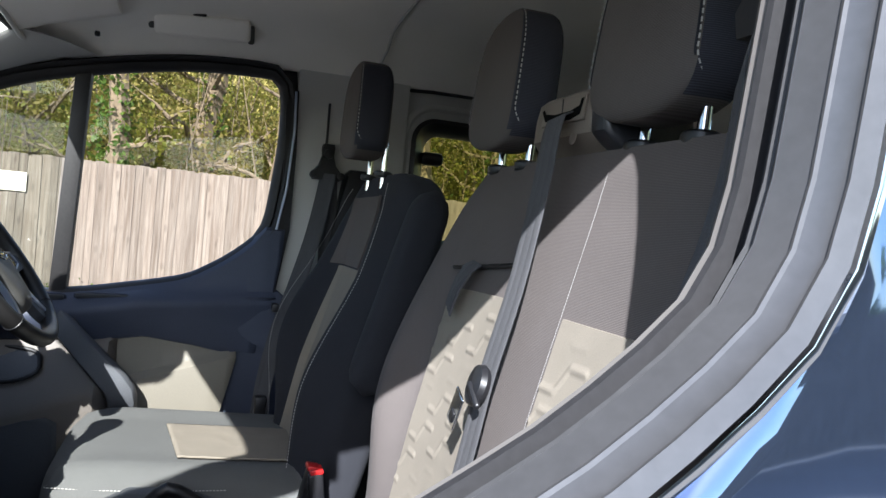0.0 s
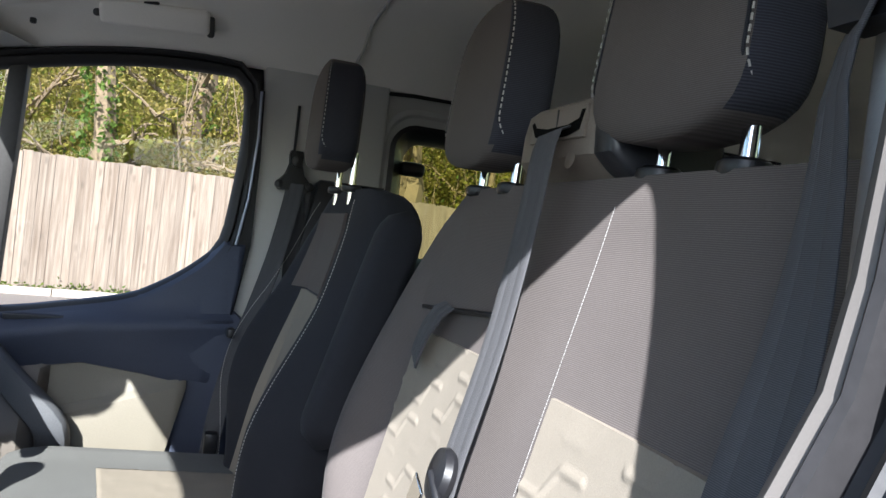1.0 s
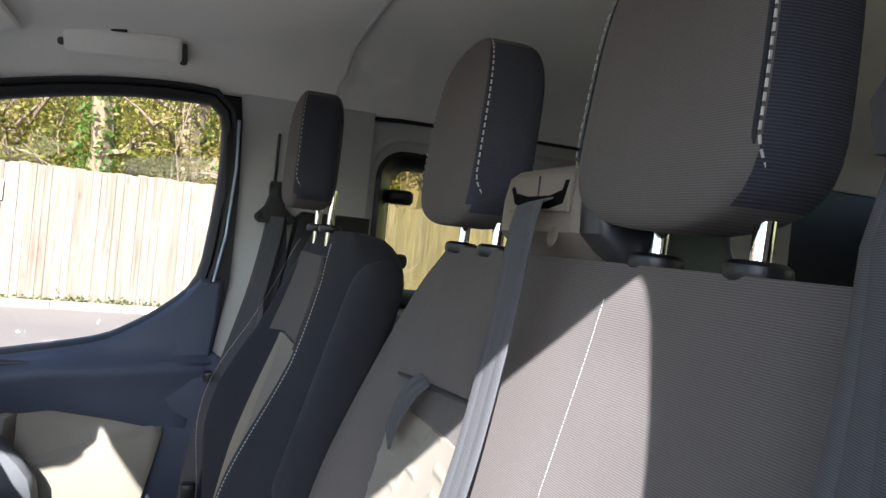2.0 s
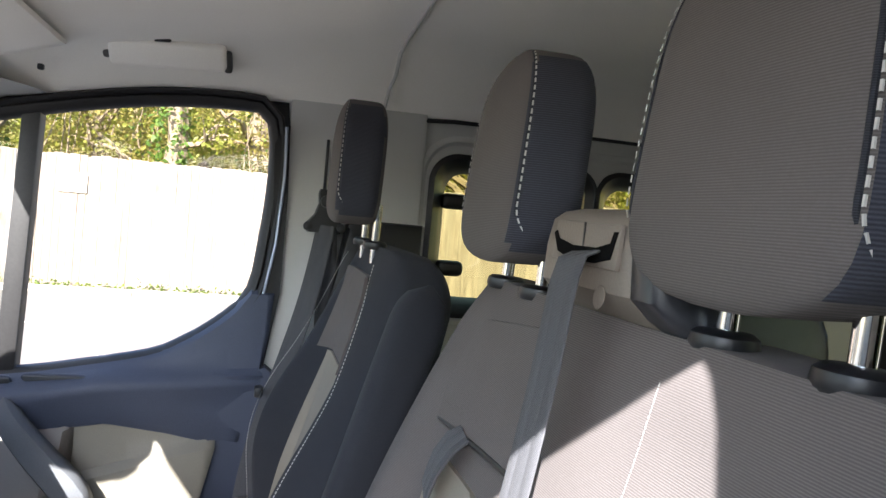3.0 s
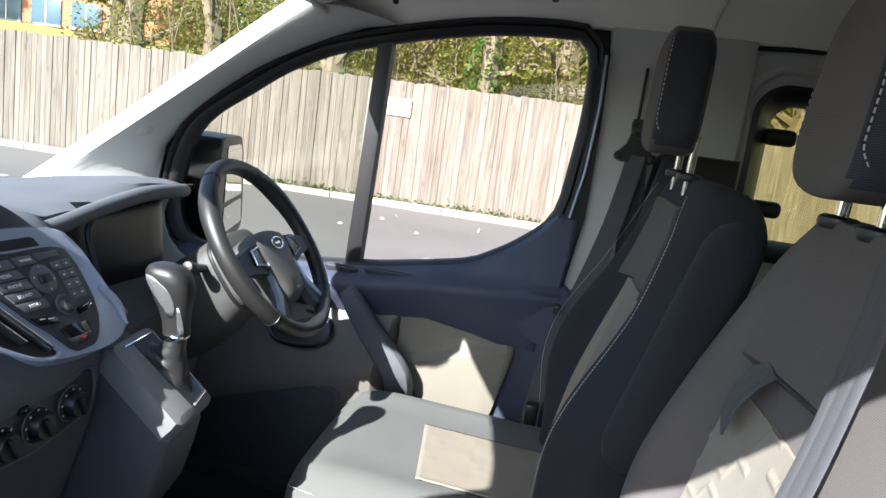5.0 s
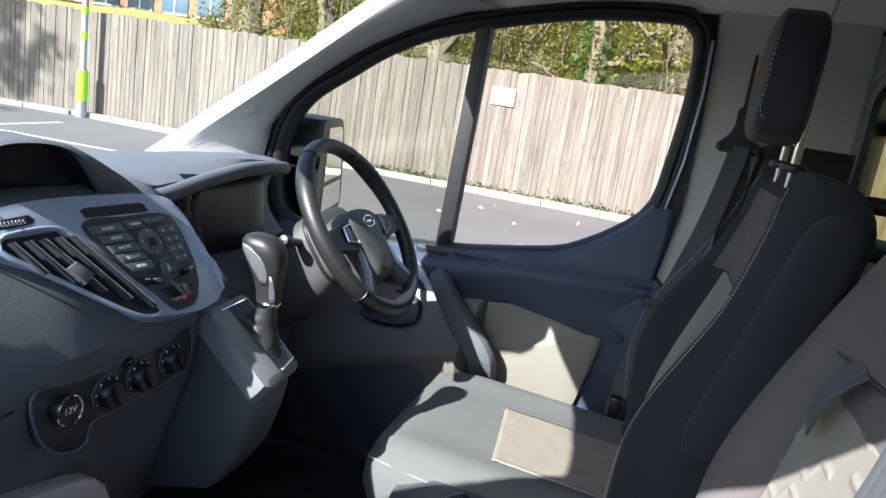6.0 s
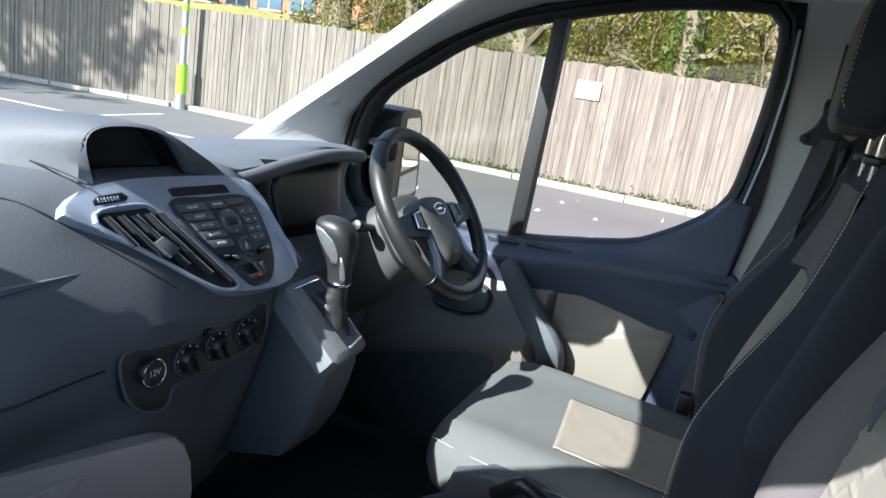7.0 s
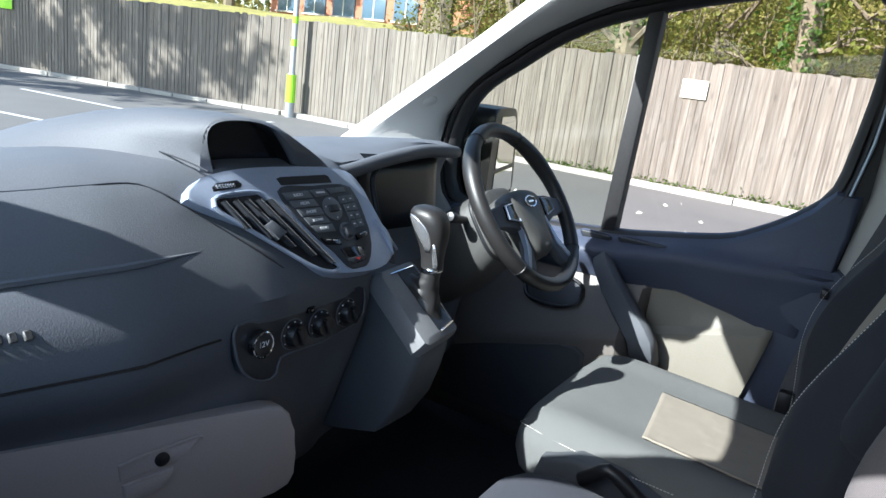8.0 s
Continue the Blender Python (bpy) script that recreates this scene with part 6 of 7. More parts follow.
    put = lambda u, v, d: Vector((-0.0275 + 0.06 * (v - 1.44) - d, u - 0.046, v + 0.007))
    part("outlet_plate", slab([(0.490, 1.456), (0.490, 1.487), (0.596, 1.489), (0.598, 1.458)], put, (0.0, 0.0035), 0.0015), TAUPE_DARK, tw, "square outlet plate")
    # no real opening: the shade inside the mouth is a near-black slab
    mouth = [(0.492, 1.482), (0.497, 1.482), (0.500, 1.474), (0.520, 1.470), (0.560, 1.470), (0.586, 1.474), (0.592, 1.480), (0.596, 1.478), (0.585, 1.464), (0.560, 1.459), (0.520, 1.459), (0.498, 1.463)]
    part("outlet_mouth", slab(mouth, put, (0.003, 0.0046), 0.0), HOLE, tw, "curved belt mouth, its inner shade a near-black slab")
    part("outlet_groove", box(put(0.543, 1.4735, 0.0036), (0.0012, 0.0016, 0.028)), BLACK, tw, "groove in the outlet plate")
    part("release_button", lathe([(0, 0.0085), (0.0004, 0.0085), (0.0007, 0.0080), (0.0007, 0.0)], put(0.512, 1.436, 0.0002), (-1, 0, 0.1), 24), TAUPE_DARK, tw, "round release button")
    # cushion, one wide pad, its cloth darkened to stand for shade
    part("cushion", loft(cushion(yc, half, -0.60, -0.08, 0.870, 0.17, 0.06)), CLOTH_BENCH_SHADE, st, "charcoal cloth bench cushion, shade put into its colour")
    part("seat_base", box((-0.32, yc, 0.58), (0.42, 0.74, 0.22), 0.02), BLACK, st, "black bench pedestal")
    return st


def bench_bulge(y, z):
    """How the front of the bench swells: forward flanks and a shallow hollow for each back."""
    out = 0.0
    for c in (0.300, 0.690):
        f = (y - c) / 0.20
        if abs(f) < 1.2:
            out += 0.010 * max(0.0, 1 - f * f)
    near = max(0.0, 1 - abs(y - 0.13) / 0.08)
    out -= 0.012 * near * max(0.0, min(1.0, (1.30 - z) / 0.15))
    far = max(0.0, min(1.0, (y - 0.785) / 0.075))
    out -= (0.050 * math.exp(-((z - 1.06) / 0.17) ** 2) + 0.006) * far * far * (3 - 2 * far)
    return out


passenger_bench()


# ---- seat belts ----
def belts():
    b = thing("middle_seat_belt", (-0.1, 0.49, 0.86), "grey seat belt with tongue lying over the bench", "seat belt", "cab seat belts")
    pts = [(-0.026, 0.490, 1.475), (-0.036, 0.490, 1.472), (-0.045, 0.488, 1.455), (-0.060, 0.479, 1.37), (-0.079, 0.479, 1.26), (-0.104, 0.484, 1.15), (-0.118, 0.482, 1.08), (-0.140, 0.486, 0.96), (-0.165, 0.492, 0.87)]
    part("webbing", strap(smooth_loop(pts, 40, closed=False), 0.047, 0.0022, [(-1, 0.02, 0.25)]), BELT, b, "grey belt webbing")
    tg = part("tongue", lathe([(-0.008, 0.016), (-0.006, 0.023), (0.0, 0.026), (0.007, 0.024), (0.010, 0.015), (0.011, 0.0)], (-0.114, 0.484, 1.136), (-1, 0.10, 0.28), 26), BLACK, b, "round black belt tongue grip")
    part("tongue_ridge", box((-0.1255, 0.470, 1.128), (0.008, 0.040, 0.010), 0.004, 3, Matrix.Rotation(radians(38), 4, "X")), BLACK, tg, "raised ridge of the grip")
    part("tongue_plate", box((-0.128, 0.517, 1.100), (0.003, 0.026, 0.052), 0.001, 1, Matrix.Rotation(radians(32), 4, "X")), CHROME, tg, "steel tongue plate")
    part("tongue_slot", box((-0.130, 0.522, 1.090), (0.003, 0.012, 0.016), 0.001, 1, Matrix.Rotation(radians(32), 4, "X")), BLACK, tg, "slot in the plate")

    b = thing("driver_seat_belt", (-0.13, 1.60, 0.8), "dark driver's seat belt hanging from the pillar anchor", "seat belt", "cab seat belts")
    part("anchor", loft([[Vector((-0.123 + sx * w, 1.638 - d, z)) for sx, d in ((-1, 0), (-0.9, 0.02), (0.9, 0.02), (1, 0))] for z, w in ((1.435, 0.038), (1.455, 0.042), (1.475, 0.024), (1.50, 0.016), (1.522, 0.018), (1.532, 0.015))]), BLACK, b, "black pillar anchor")
    part("anchor_bolt", lathe([(0, 0.014), (0.012, 0.013), (0.014, 0)], (-0.123, 1.622, 1.505), (0, -1, 0), 18), BLACK, b, "anchor bolt cover")
    for x in (-0.160, -0.086):
        part("anchor_end", lathe([(0, 0.010), (0.014, 0.010), (0.016, 0.0)], (x, 1.626, 1.447), (0, -1, 0.1), 16), BLACK, b, "rounded anchor end")
    pts = [(-0.122, 1.612, 1.452), (-0.128, 1.608, 1.40), (-0.150, 1.600, 1.28), (-0.185, 1.585, 1.15), (-0.225, 1.565, 1.02), (-0.250, 1.545, 0.90), (-0.26, 1.53, 0.80)]
    part("webbing", strap(smooth_loop(pts, 26, closed=False), 0.048, 0.0022, [(-0.75, -1, 0.0)]), BELT, b, "dark belt webbing")
    pts = [(-0.118, 1.625, 1.44), (-0.108, 1.620, 1.30), (-0.10, 1.62, 1.1)]
    part("webbing", strap(smooth_loop(pts, 10, closed=False), 0.048, 0.0022, [(-0.3, -1, 0.0)]), BELT, b, "dark belt webbing going down the pillar")
    part("tongue", box((-0.238, 1.545, 1.092), (0.018, 0.030, 0.022), 0.005), BLACK, b, "black belt tongue")
    part("lower_anchor", box((-0.258, 1.515, 0.845), (0.03, 0.03, 0.055), 0.006), BLACK, b, "black lower anchor")

    b = thing("passenger_seat_belt", (-0.09, 0.12, 0.8), "wide dark seat belt beside the passenger place", "seat belt", "cab seat belts")
    pts = [(-0.074, 0.118, 1.492), (-0.077, 0.132, 1.455), (-0.083, 0.127, 1.40), (-0.095, 0.121, 1.337), (-0.110, 0.118, 1.286), (-0.128, 0.115, 1.23), (-0.155, 0.113, 1.10), (-0.185, 0.112, 0.95), (-0.20, 0.112, 0.87)]
    twist = [Vector((-0.72, 0.70, 0.0)).lerp(Vector((-1, 0.08, 0.1)), min(1.0, i / 9)) for i in range(26)]
    part("webbing", strap(smooth_loop(pts, 26, closed=False), 0.048, 0.0024, twist), BELT, b, "dark belt webbing")
    part("anchor", loft([[Vector((-0.071 + sx * 0.012, 0.105 + w * sy, z)) for sx, sy in ((-1, -1), (1, -1), (1, 1), (-1, 1))] for z, w in ((1.475, 0.030), (1.495, 0.034), (1.515, 0.020), (1.535, 0.016))]), BLACK, b, "black pillar anchor")
    part("pillar_trim", box((0.002, 0.062, 1.15), (0.128, 0.146, 1.22), 0.016, 3), PILLAR, VAN, "pale grey trim of the passenger side pillar")

    for x, y, z, tilt in ((-0.215, 0.980, 0.852, 12), (-0.205, 0.970, 0.850, -8)):
        k = thing("belt_buckle", (x, y, z - 0.06), "black belt buckle with red release", "belt buckle", "belt buckles")
        turn = Matrix.Rotation(radians(tilt), 4, "Y")
        part("housing", box((x, y, z - 0.02), (0.028, 0.036, 0.075), 0.006, 2, turn), BLACK, k, "black buckle housing")
        part("release", box((x + 0.003 * tilt / 10, y, z + 0.020), (0.024, 0.032, 0.010), 0.003, 2, turn), RED, k, "red release button")
        part("stem", tube([(x, y, z - 0.05), (x + 0.02, y + 0.005, z - 0.13), (x + 0.03, y + 0.01, z - 0.20)], 0.008, 8), BLACK, k, "black buckle stem")


belts()


# ---- things under the roof ----
def overhead():
    gh = thing("grab_handle", (-0.467, 1.56, 1.77), "folded pale grey grab handle above the driver's window", "grab handle")
    c = Vector((-0.467, 1.565, 1.772))
    turn = Matrix.Rotation(radians(32), 4, "X") @ Matrix.Rotation(radians(-4), 4, "Y")
    part("grip", box(c, (0.225, 0.030, 0.056), 0.011, 4, turn), LINING, gh, "pale padded grip")
    part("catch", box(c + Vector((-0.01, -0.022, 0.023)), (0.032, 0.010, 0.010), 0.003, 2, turn), BLACK, gh, "dark slot in the grip")
    for x in (-0.585, -0.352):
        part("mount", box((x, 1.578, 1.776), (0.016, 0.028, 0.046), 0.006, 3, turn), PLASTIC_GREY, gh, "grey mount")
    sv = thing("sun_visor", (-0.75, 1.28, 1.75), "pale cloth sun visor folded up against the roof", "sun visor")
    rings = []
    for i in range(9):
        u = i / 8
        x = -0.845 + 0.20 * u
        k = 1.0 if 0.1 < u < 0.9 else 0.6
        rings.append([Vector((x, y, lining_z(x, min(y, 1.45)) - 0.020 + d * 0.008 * k)) for y, d in ((1.05, 1), (1.2, 1), (1.4, 1), (1.50, 1), (1.53, 0.3), (1.52, -0.6), (1.48, -1), (1.4, -1), (1.2, -1), (1.05, -1))])
    part("panel", loft(rings), LINING, sv, "pale cloth visor panel")
    part("pivot", tube([(-0.84, 1.535, 1.668), (-0.845, 1.50, 1.672), (-0.845, 1.30, 1.69)], 0.006, 8), PILLAR, sv, "pale visor rod")
    part("clip", box((-0.70, 1.575, 1.715), (0.012, 0.012, 0.012), 0.003), BLACK, sv, "small dark clip")
    # unseen block added over mid-windscreen so that its shade lies on the driver's door
    oc = thing("overhead_sun_block", (-0.95, 0.76, 1.61), "unseen pale grey block under the windscreen head, added to shade the driver's door", "overhead console")
    ol = [Vector(p) for p in ((-1.105, 0.80), (-1.05, 0.66), (-0.97, 0.60), (-0.86, 0.66), (-0.81, 0.78), (-0.82, 0.92), (-0.92, 0.95), (-1.06, 0.93))]
    part("shell", slab([(p.x, p.y) for p in smooth_loop(ol, 40)], lambda u, v, d: Vector((u, v, d)), (1.665, 1.612), 0.014, 4), PILLAR, oc, "pale shell of the added block")
    part("neck", box((-0.88, 0.78, 1.675), (0.14, 0.20, 0.03), 0.006), PILLAR, oc, "neck joining the added block to the roof lining")
    # outside mirror on the driver's door
    dm = thing("door_mirror", (-1.27, 1.90, 1.08), "dark blue door mirror with two glasses", "door mirror")
    put = lambda u, v, d: Vector((-1.235 + 0.25 * (u - 1.95) * -1 + d, u, v))
    ol = [(p.x, p.y) for p in smooth_loop([Vector(p) for p in ((1.735, 1.09), (1.735, 1.32), (1.755, 1.345), (1.96, 1.342), (2.01, 1.315), (2.075, 1.08), (2.05, 1.052), (1.77, 1.058))], 40)]
    part("housing", slab(ol, put, (-0.10, 0.02), 0.012, 3), BLACK, dm, "dark mirror housing")
    mm = bpy.data.materials.new("mirror_silver")
    mm.use_nodes = True
    mm.node_tree.nodes["Principled BSDF"].inputs["Metallic"].default_value = 1
    mm.node_tree.nodes["Principled BSDF"].inputs["Roughness"].default_value = 0.02
    mm.node_tree.nodes["Principled BSDF"].inputs["Base Color"].default_value = (0.85, 0.86, 0.87, 1)
    part("upper_glass", slab([(1.80, 1.165), (1.80, 1.322), (1.955, 1.322), (1.985, 1.305), (2.02, 1.165)], put, (0.018, 0.0225), 0.001, 1), mm, dm, "upper mirror glass")
    part("lower_glass", slab([(1.80, 1.075), (1.80, 1.152), (2.025, 1.152), (2.048, 1.075)], put, (0.018, 0.0225), 0.001, 1), mm, dm, "lower wide-angle mirror glass")
    part("arm", tube([(-1.26, 1.75, 1.10), (-1.265, 1.86, 1.12)], 0.03, 10), BLACK, dm, "black mirror arm")


overhead()


# ---- outdoors ----
def fence_y(x):
    return 11.10 if x > -10.8 else 11.10 + 0.20 * (x + 10.8)


def leaf_cloud(rng, count, where, size, lo=0.6):
    """Many small leaves: where(rng) gives a place; each leaf is a bent quad."""
    vs = np.zeros((count * 4, 3))
    for i in range(count):
        p = where(rng)
        a = Vector((rng.uniform(-1, 1), rng.uniform(-1, 1), rng.uniform(-1, 1))).normalized()
        b = a.orthogonal().normalized()
        b.rotate(Matrix.Rotation(rng.uniform(0, 6.28), 3, a))
        c = a.cross(b)
        s = size * rng.uniform(lo, 1.3)
        vs[4 * i] = p - b * s
        vs[4 * i + 1] = p + c * s * 0.55
        vs[4 * i + 2] = p + b * s
        vs[4 * i + 3] = p - c * s * 0.55 + a * s * 0.2
    me = bpy.data.meshes.new("leaves")
    me.from_pydata(vs.tolist(), [], [(4 * i, 4 * i + 1, 4 * i + 2, 4 * i + 3) for i in range(count)])
    return me


def join_tubes(rows):
    """One bmesh of tapering limbs: rows of (points, radii)."""
    bm = bmesh.new()
    for pts, rad in rows:
        k = tube(pts, rad, 6)
        me = bpy.data.meshes.new("limb")
        k.to_mesh(me)
        k.free()
        bm.from_mesh(me)
        bpy.data.meshes.remove(me)
    return bm


def tree(x, y, z, h, seed, leaf, spread=2.2, trunk=0.16, leaves=2600, size=0.055, label="", low=0.25, ivy=0):
    rng = random.Random(seed)
    t = thing("tree", (x, y, z), label or "budding broadleaf tree with a rough trunk", "tree", "trees behind the fence")
    top = Vector((x + rng.uniform(-0.6, 0.6), y + rng.uniform(-0.4, 0.4), z + h))
    line = [Vector((x, y, z - 0.2)).lerp(top, s) + Vector((rng.uniform(-0.12, 0.12), rng.uniform(-0.12, 0.12), 0)) * (s > 0) for s in (0, 0.15, 0.3, 0.45, 0.6, 0.75, 0.9, 1)]
    rows = [(line, [trunk * (1.25 - s) + 0.015 for s in (0, 0.15, 0.3, 0.45, 0.6, 0.75, 0.95, 1.15)])]
    tips = []
    for k in range(13):
        s = low + (0.92 - low) * (k + rng.random()) / 13
        p = Vector((x, y, z)).lerp(top, s)
        a = rng.uniform(0, 6.28)
        out = Vector((math.cos(a), math.sin(a), rng.uniform(0.15, 0.9))).normalized()
        ln = spread * (1.15 - 0.6 * s) * rng.uniform(0.6, 1.1)
        pts = [p, p + out * ln * 0.4 + Vector((0, 0, rng.uniform(-0.1, 0.2))), p + out * ln * 0.75 + Vector((rng.uniform(-0.2, 0.2), rng.uniform(-0.2, 0.2), 0.1)), p + out * ln]
        r0 = trunk * 0.42 * (1.1 - s)
        rows.append((pts, [r0, r0 * 0.7, r0 * 0.45, 0.008]))
        for q in range(6):
            b = pts[1].lerp(pts[3], rng.random())
            o2 = (out + Vector((rng.uniform(-1, 1), rng.uniform(-1, 1), rng.uniform(-0.5, 0.9)))).normalized()
            l2 = ln * rng.uniform(0.2, 0.45)
            rows.append(([b, b + o2 * l2 * 0.5 + Vector((0, 0, 0.04)), b + o2 * l2], [r0 * 0.35 + 0.004, r0 * 0.2 + 0.004, 0.003]))
            tips.append((b, b + o2 * l2))
    part("trunk", join_tubes(rows), BARK, t, "grey-brown trunk and limbs")

    def where(r):
        a, b = tips[r.randrange(len(tips))]
        return a.lerp(b, r.uniform(0.1, 1.15)) + Vector((r.gauss(0, 0.16), r.gauss(0, 0.16), r.gauss(0, 0.13)))
    me = leaf_cloud(rng, leaves, where, size)
    me.materials.append(leaf)
    ob = new("crown", me)
    ob.parent = t
    ob.matrix_parent_inverse = Matrix.Translation((-x, -y, -z))
    ob["label"] = "thin spring foliage"
    if ivy:
        def climb(r):
            s = r.random() ** 1.3 * 0.6
            a = r.uniform(0, 6.28)
            p = Vector((x, y, z)).lerp(top, s)
            w = trunk * (1.3 - s) + abs(r.gauss(0.05, 0.08))
            return p + Vector((math.cos(a) * w, math.sin(a) * w, 0))
        me = leaf_cloud(rng, ivy, climb, 0.06)
        me.materials.append(IVY)
        ob = new("ivy", me)
        ob.parent = t
        ob.matrix_parent_inverse = Matrix.Translation((-x, -y, -z))
        ob["label"] = "ivy climbing the trunk"
    return t


def bank_z(x, y):
    """Rising ground behind the fence."""
    d = max(0.0, y - fence_y(x) - 1.0)
    steep = max(0.0, min(1.0, (x + 11.5) / 3.5)) * max(0.0, min(1.0, (60.0 - x) / 30.0))
    steep = steep * steep * (3 - 2 * steep)
    low = min(3.4, 0.13 * d)
    high = min(8.5, 0.42 * d)
    return low + (high - low) * steep + 0.12 * math.sin(0.6 * x) * min(1, d / 4) + 0.22 * steep * math.sin(1.9 * x + 0.8 * d) * min(1, d / 3)


def outdoors():
    # rising bank behind the fence
    xs = [-70 + 2.0 * i for i in range(25)] + [-21.5 + 0.5 * i for i in range(80)] + [20 + 5 * i for i in range(8)]
    rings = [[Vector((x, fence_y(x) + d, bank_z(x, fence_y(x) + d) - (0.05 if d < 1 else 0))) for d in (0.3, 1, 2, 4, 6, 9, 12, 16, 20, 26, 34, 50, 90)] for x in xs]
    tagged(finish("ground_bank", loft(rings, closed=False), SCRUB), "scrubby olive bank rising behind the fence", "bank", kind="structure")

    # trees and thicket behind the fence
    specs = [(-7.6, 14.0, 6.5, 1, LEAF_DULL, 0), (-5.0, 13.2, 7.0, 2, LEAF, 700), (-3.3, 14.6, 6.5, 3, LEAF_DULL, 0), (-1.75, 13.0, 7.5, 4, LEAF, 1500),
             (-0.4, 14.4, 6.5, 5, LEAF_DULL, 500), (0.9, 13.2, 7.0, 6, LEAF_DULL, 0), (2.3, 14.2, 6.5, 7, LEAF, 900), (3.7, 13.1, 6.5, 8, LEAF, 0),
             (5.6, 14.0, 6.5, 9, LEAF, 400), (7.6, 13.4, 6.5, 10, LEAF, 0), (-10.0, 15.0, 6.5, 11, LEAF_DULL, 0)]
    for x, y, h, s, lf, ivy in specs:
        tree(x, y, bank_z(x, y), h, s, lf, spread=2.0, trunk=0.13 + 0.05 * (s % 3), leaves=2300, ivy=ivy, size=0.05,
             label="ivy-clad tree in spring leaf behind the fence" if ivy else "thin budding tree behind the fence", low=0.12)
    for x, y, h, s, lf in ((-21.5, 32.0, 9, 22, IVY), (-25.0, 36.0, 9, 24, IVY), (-44.0, 34.0, 10, 25, LEAF_DULL), (-49.0, 30.0, 10, 26, LEAF_DULL), (-38.5, 33.0, 8, 27, LEAF_DULL)):
        tree(x, y, bank_z(x, y), h, s, lf, spread=3.4, trunk=0.28, leaves=3800, size=0.14, low=0.08, label="dark leafy tree on the grass bank" if lf == IVY else "thin budding tree on the bank")

    rng = random.Random(77)

    def wood(r):
        x = r.uniform(-10.5, 13)
        d = r.uniform(2.2, 9)
        y = fence_y(x) + d
        base = bank_z(x, y)
        clump = 0.6 + 0.4 * math.sin(1.3 * x + 0.8 * d) * math.sin(0.7 * x - d)
        return Vector((x, y, base + r.random() ** 2.2 * (1.6 + 1.8 * clump) + 0.1))
    def deep_wood(r):
        x = r.uniform(-9.0, 14)
        y = fence_y(x) + r.uniform(8, 14)
        return Vector((x, y, bank_z(x, y) + r.random() ** 1.5 * 4.0))
    def hug(r):
        x = r.uniform(-11, 12)
        y = fence_y(x) + 0.6 + abs(r.gauss(0, 4.5))
        return Vector((x, y, bank_z(x, y) + abs(r.gauss(0, 0.22))))
    for nm, lf, cnt, sz in (("thicket_leaves", LEAF_DULL, 80000, 0.046), ("thicket_leaves", LEAF, 66000, 0.046), ("undergrowth", IVY, 6000, 0.05), ("undergrowth", LEAF, 30000, 0.07), ("undergrowth", LEAF_DULL, 18000, 0.07), ("thicket_leaves", LEAF_DULL, 9000, 0.12), ("thicket_leaves", LEAF, 5000, 0.12)):
        me = leaf_cloud(rng, cnt, hug if sz == 0.07 else wood if sz < 0.1 else deep_wood, sz)
        me.materials.append(lf)
        tagged(new(nm, me), "dense spring thicket behind the fence", "thicket", kind="stuff")
    rows = []
    for k in range(230):
        x = rng.uniform(-10, 12)
        y = fence_y(x) + rng.uniform(1.6, 7)
        b = Vector((x, y, bank_z(x, y)))
        lean = Vector((rng.uniform(-0.9, 0.9), rng.uniform(-0.5, 0.5), rng.uniform(2.0, 5.0)))
        rows.append(([b, b + lean * 0.4 + Vector((rng.uniform(-0.3, 0.3), 0, 0)), b + lean], [rng.uniform(0.010, 0.032), 0.013, 0.004]))
    tagged(finish("thicket_stems", join_tubes(rows), BARK), "bare stems and branches of the thicket", "thicket", kind="stuff")

    def far_wood(r):
        x = r.uniform(-70, 45)
        y = r.uniform(46, 60)
        return Vector((x, y, 3 + r.random() ** 0.8 * 9))
    me = leaf_cloud(rng, 9000, far_wood, 0.55)
    me.materials.append(LEAF_DULL)
    tagged(new("far_woods", me), "distant woodland", "woodland", kind="stuff")

    # brick building on the bank
    bd = thing("brick_building", (-32, 44, 3.2), "orange brick building with blue window panels", "building")
    part("wall", box((-33, 44, 5.6), (18, 8, 5.0)), BRICK, bd, "orange brick wall", smooth=False)
    part("roof", loft([[Vector((x, y, z)) for y, z in ((39.4, 8.0), (44, 10.2), (48.6, 8.0), (44, 7.9))] for x in (-42.4, -23.6)]), SLATE, bd, "grey pitched roof", smooth=False)
    for k in range(6):
        x = -40.2 + 2.7 * k
        w = part("window", box((x, 39.98, 4.55), (2.0, 0.14, 1.5), 0.02), BLUEGREY, bd, "blue-grey window panel")
        part("window_frame", box((x, 39.93, 4.55), (0.07, 0.10, 1.5)), SIGN, w, "pale window bar", smooth=False)
        part("sill", box((x, 39.9, 3.75), (2.2, 0.25, 0.12)), CONCRETE, w, "pale window sill", smooth=False)

    # lamp post
    lp = thing("lamp_post", (-10.80, 10.78, 0), "grey steel lamp post with a lime green band", "lamp post")
    part("base", tube([(-10.80, 10.78, 0), (-10.80, 10.78, 0.78)], 0.095, 18), GALV, lp, "wide grey base")
    part("band", tube([(-10.80, 10.78, 0.30), (-10.80, 10.78, 0.86)], 0.099, 18), LIME, lp, "lime green band")
    part("shaft", tube([(-10.80, 10.78, 0.86), (-10.80, 10.78, 0.92), (-10.80, 10.78, 6.0)], [0.075, 0.058, 0.045], 16), GALV, lp, "slim grey shaft")
    for z in (1.42, 1.86):
        part("marker", tube([(-10.80, 10.78, z), (-10.80, 10.78, z + 0.14)], 0.0605, 16), LIME, lp, "faded lime marker")
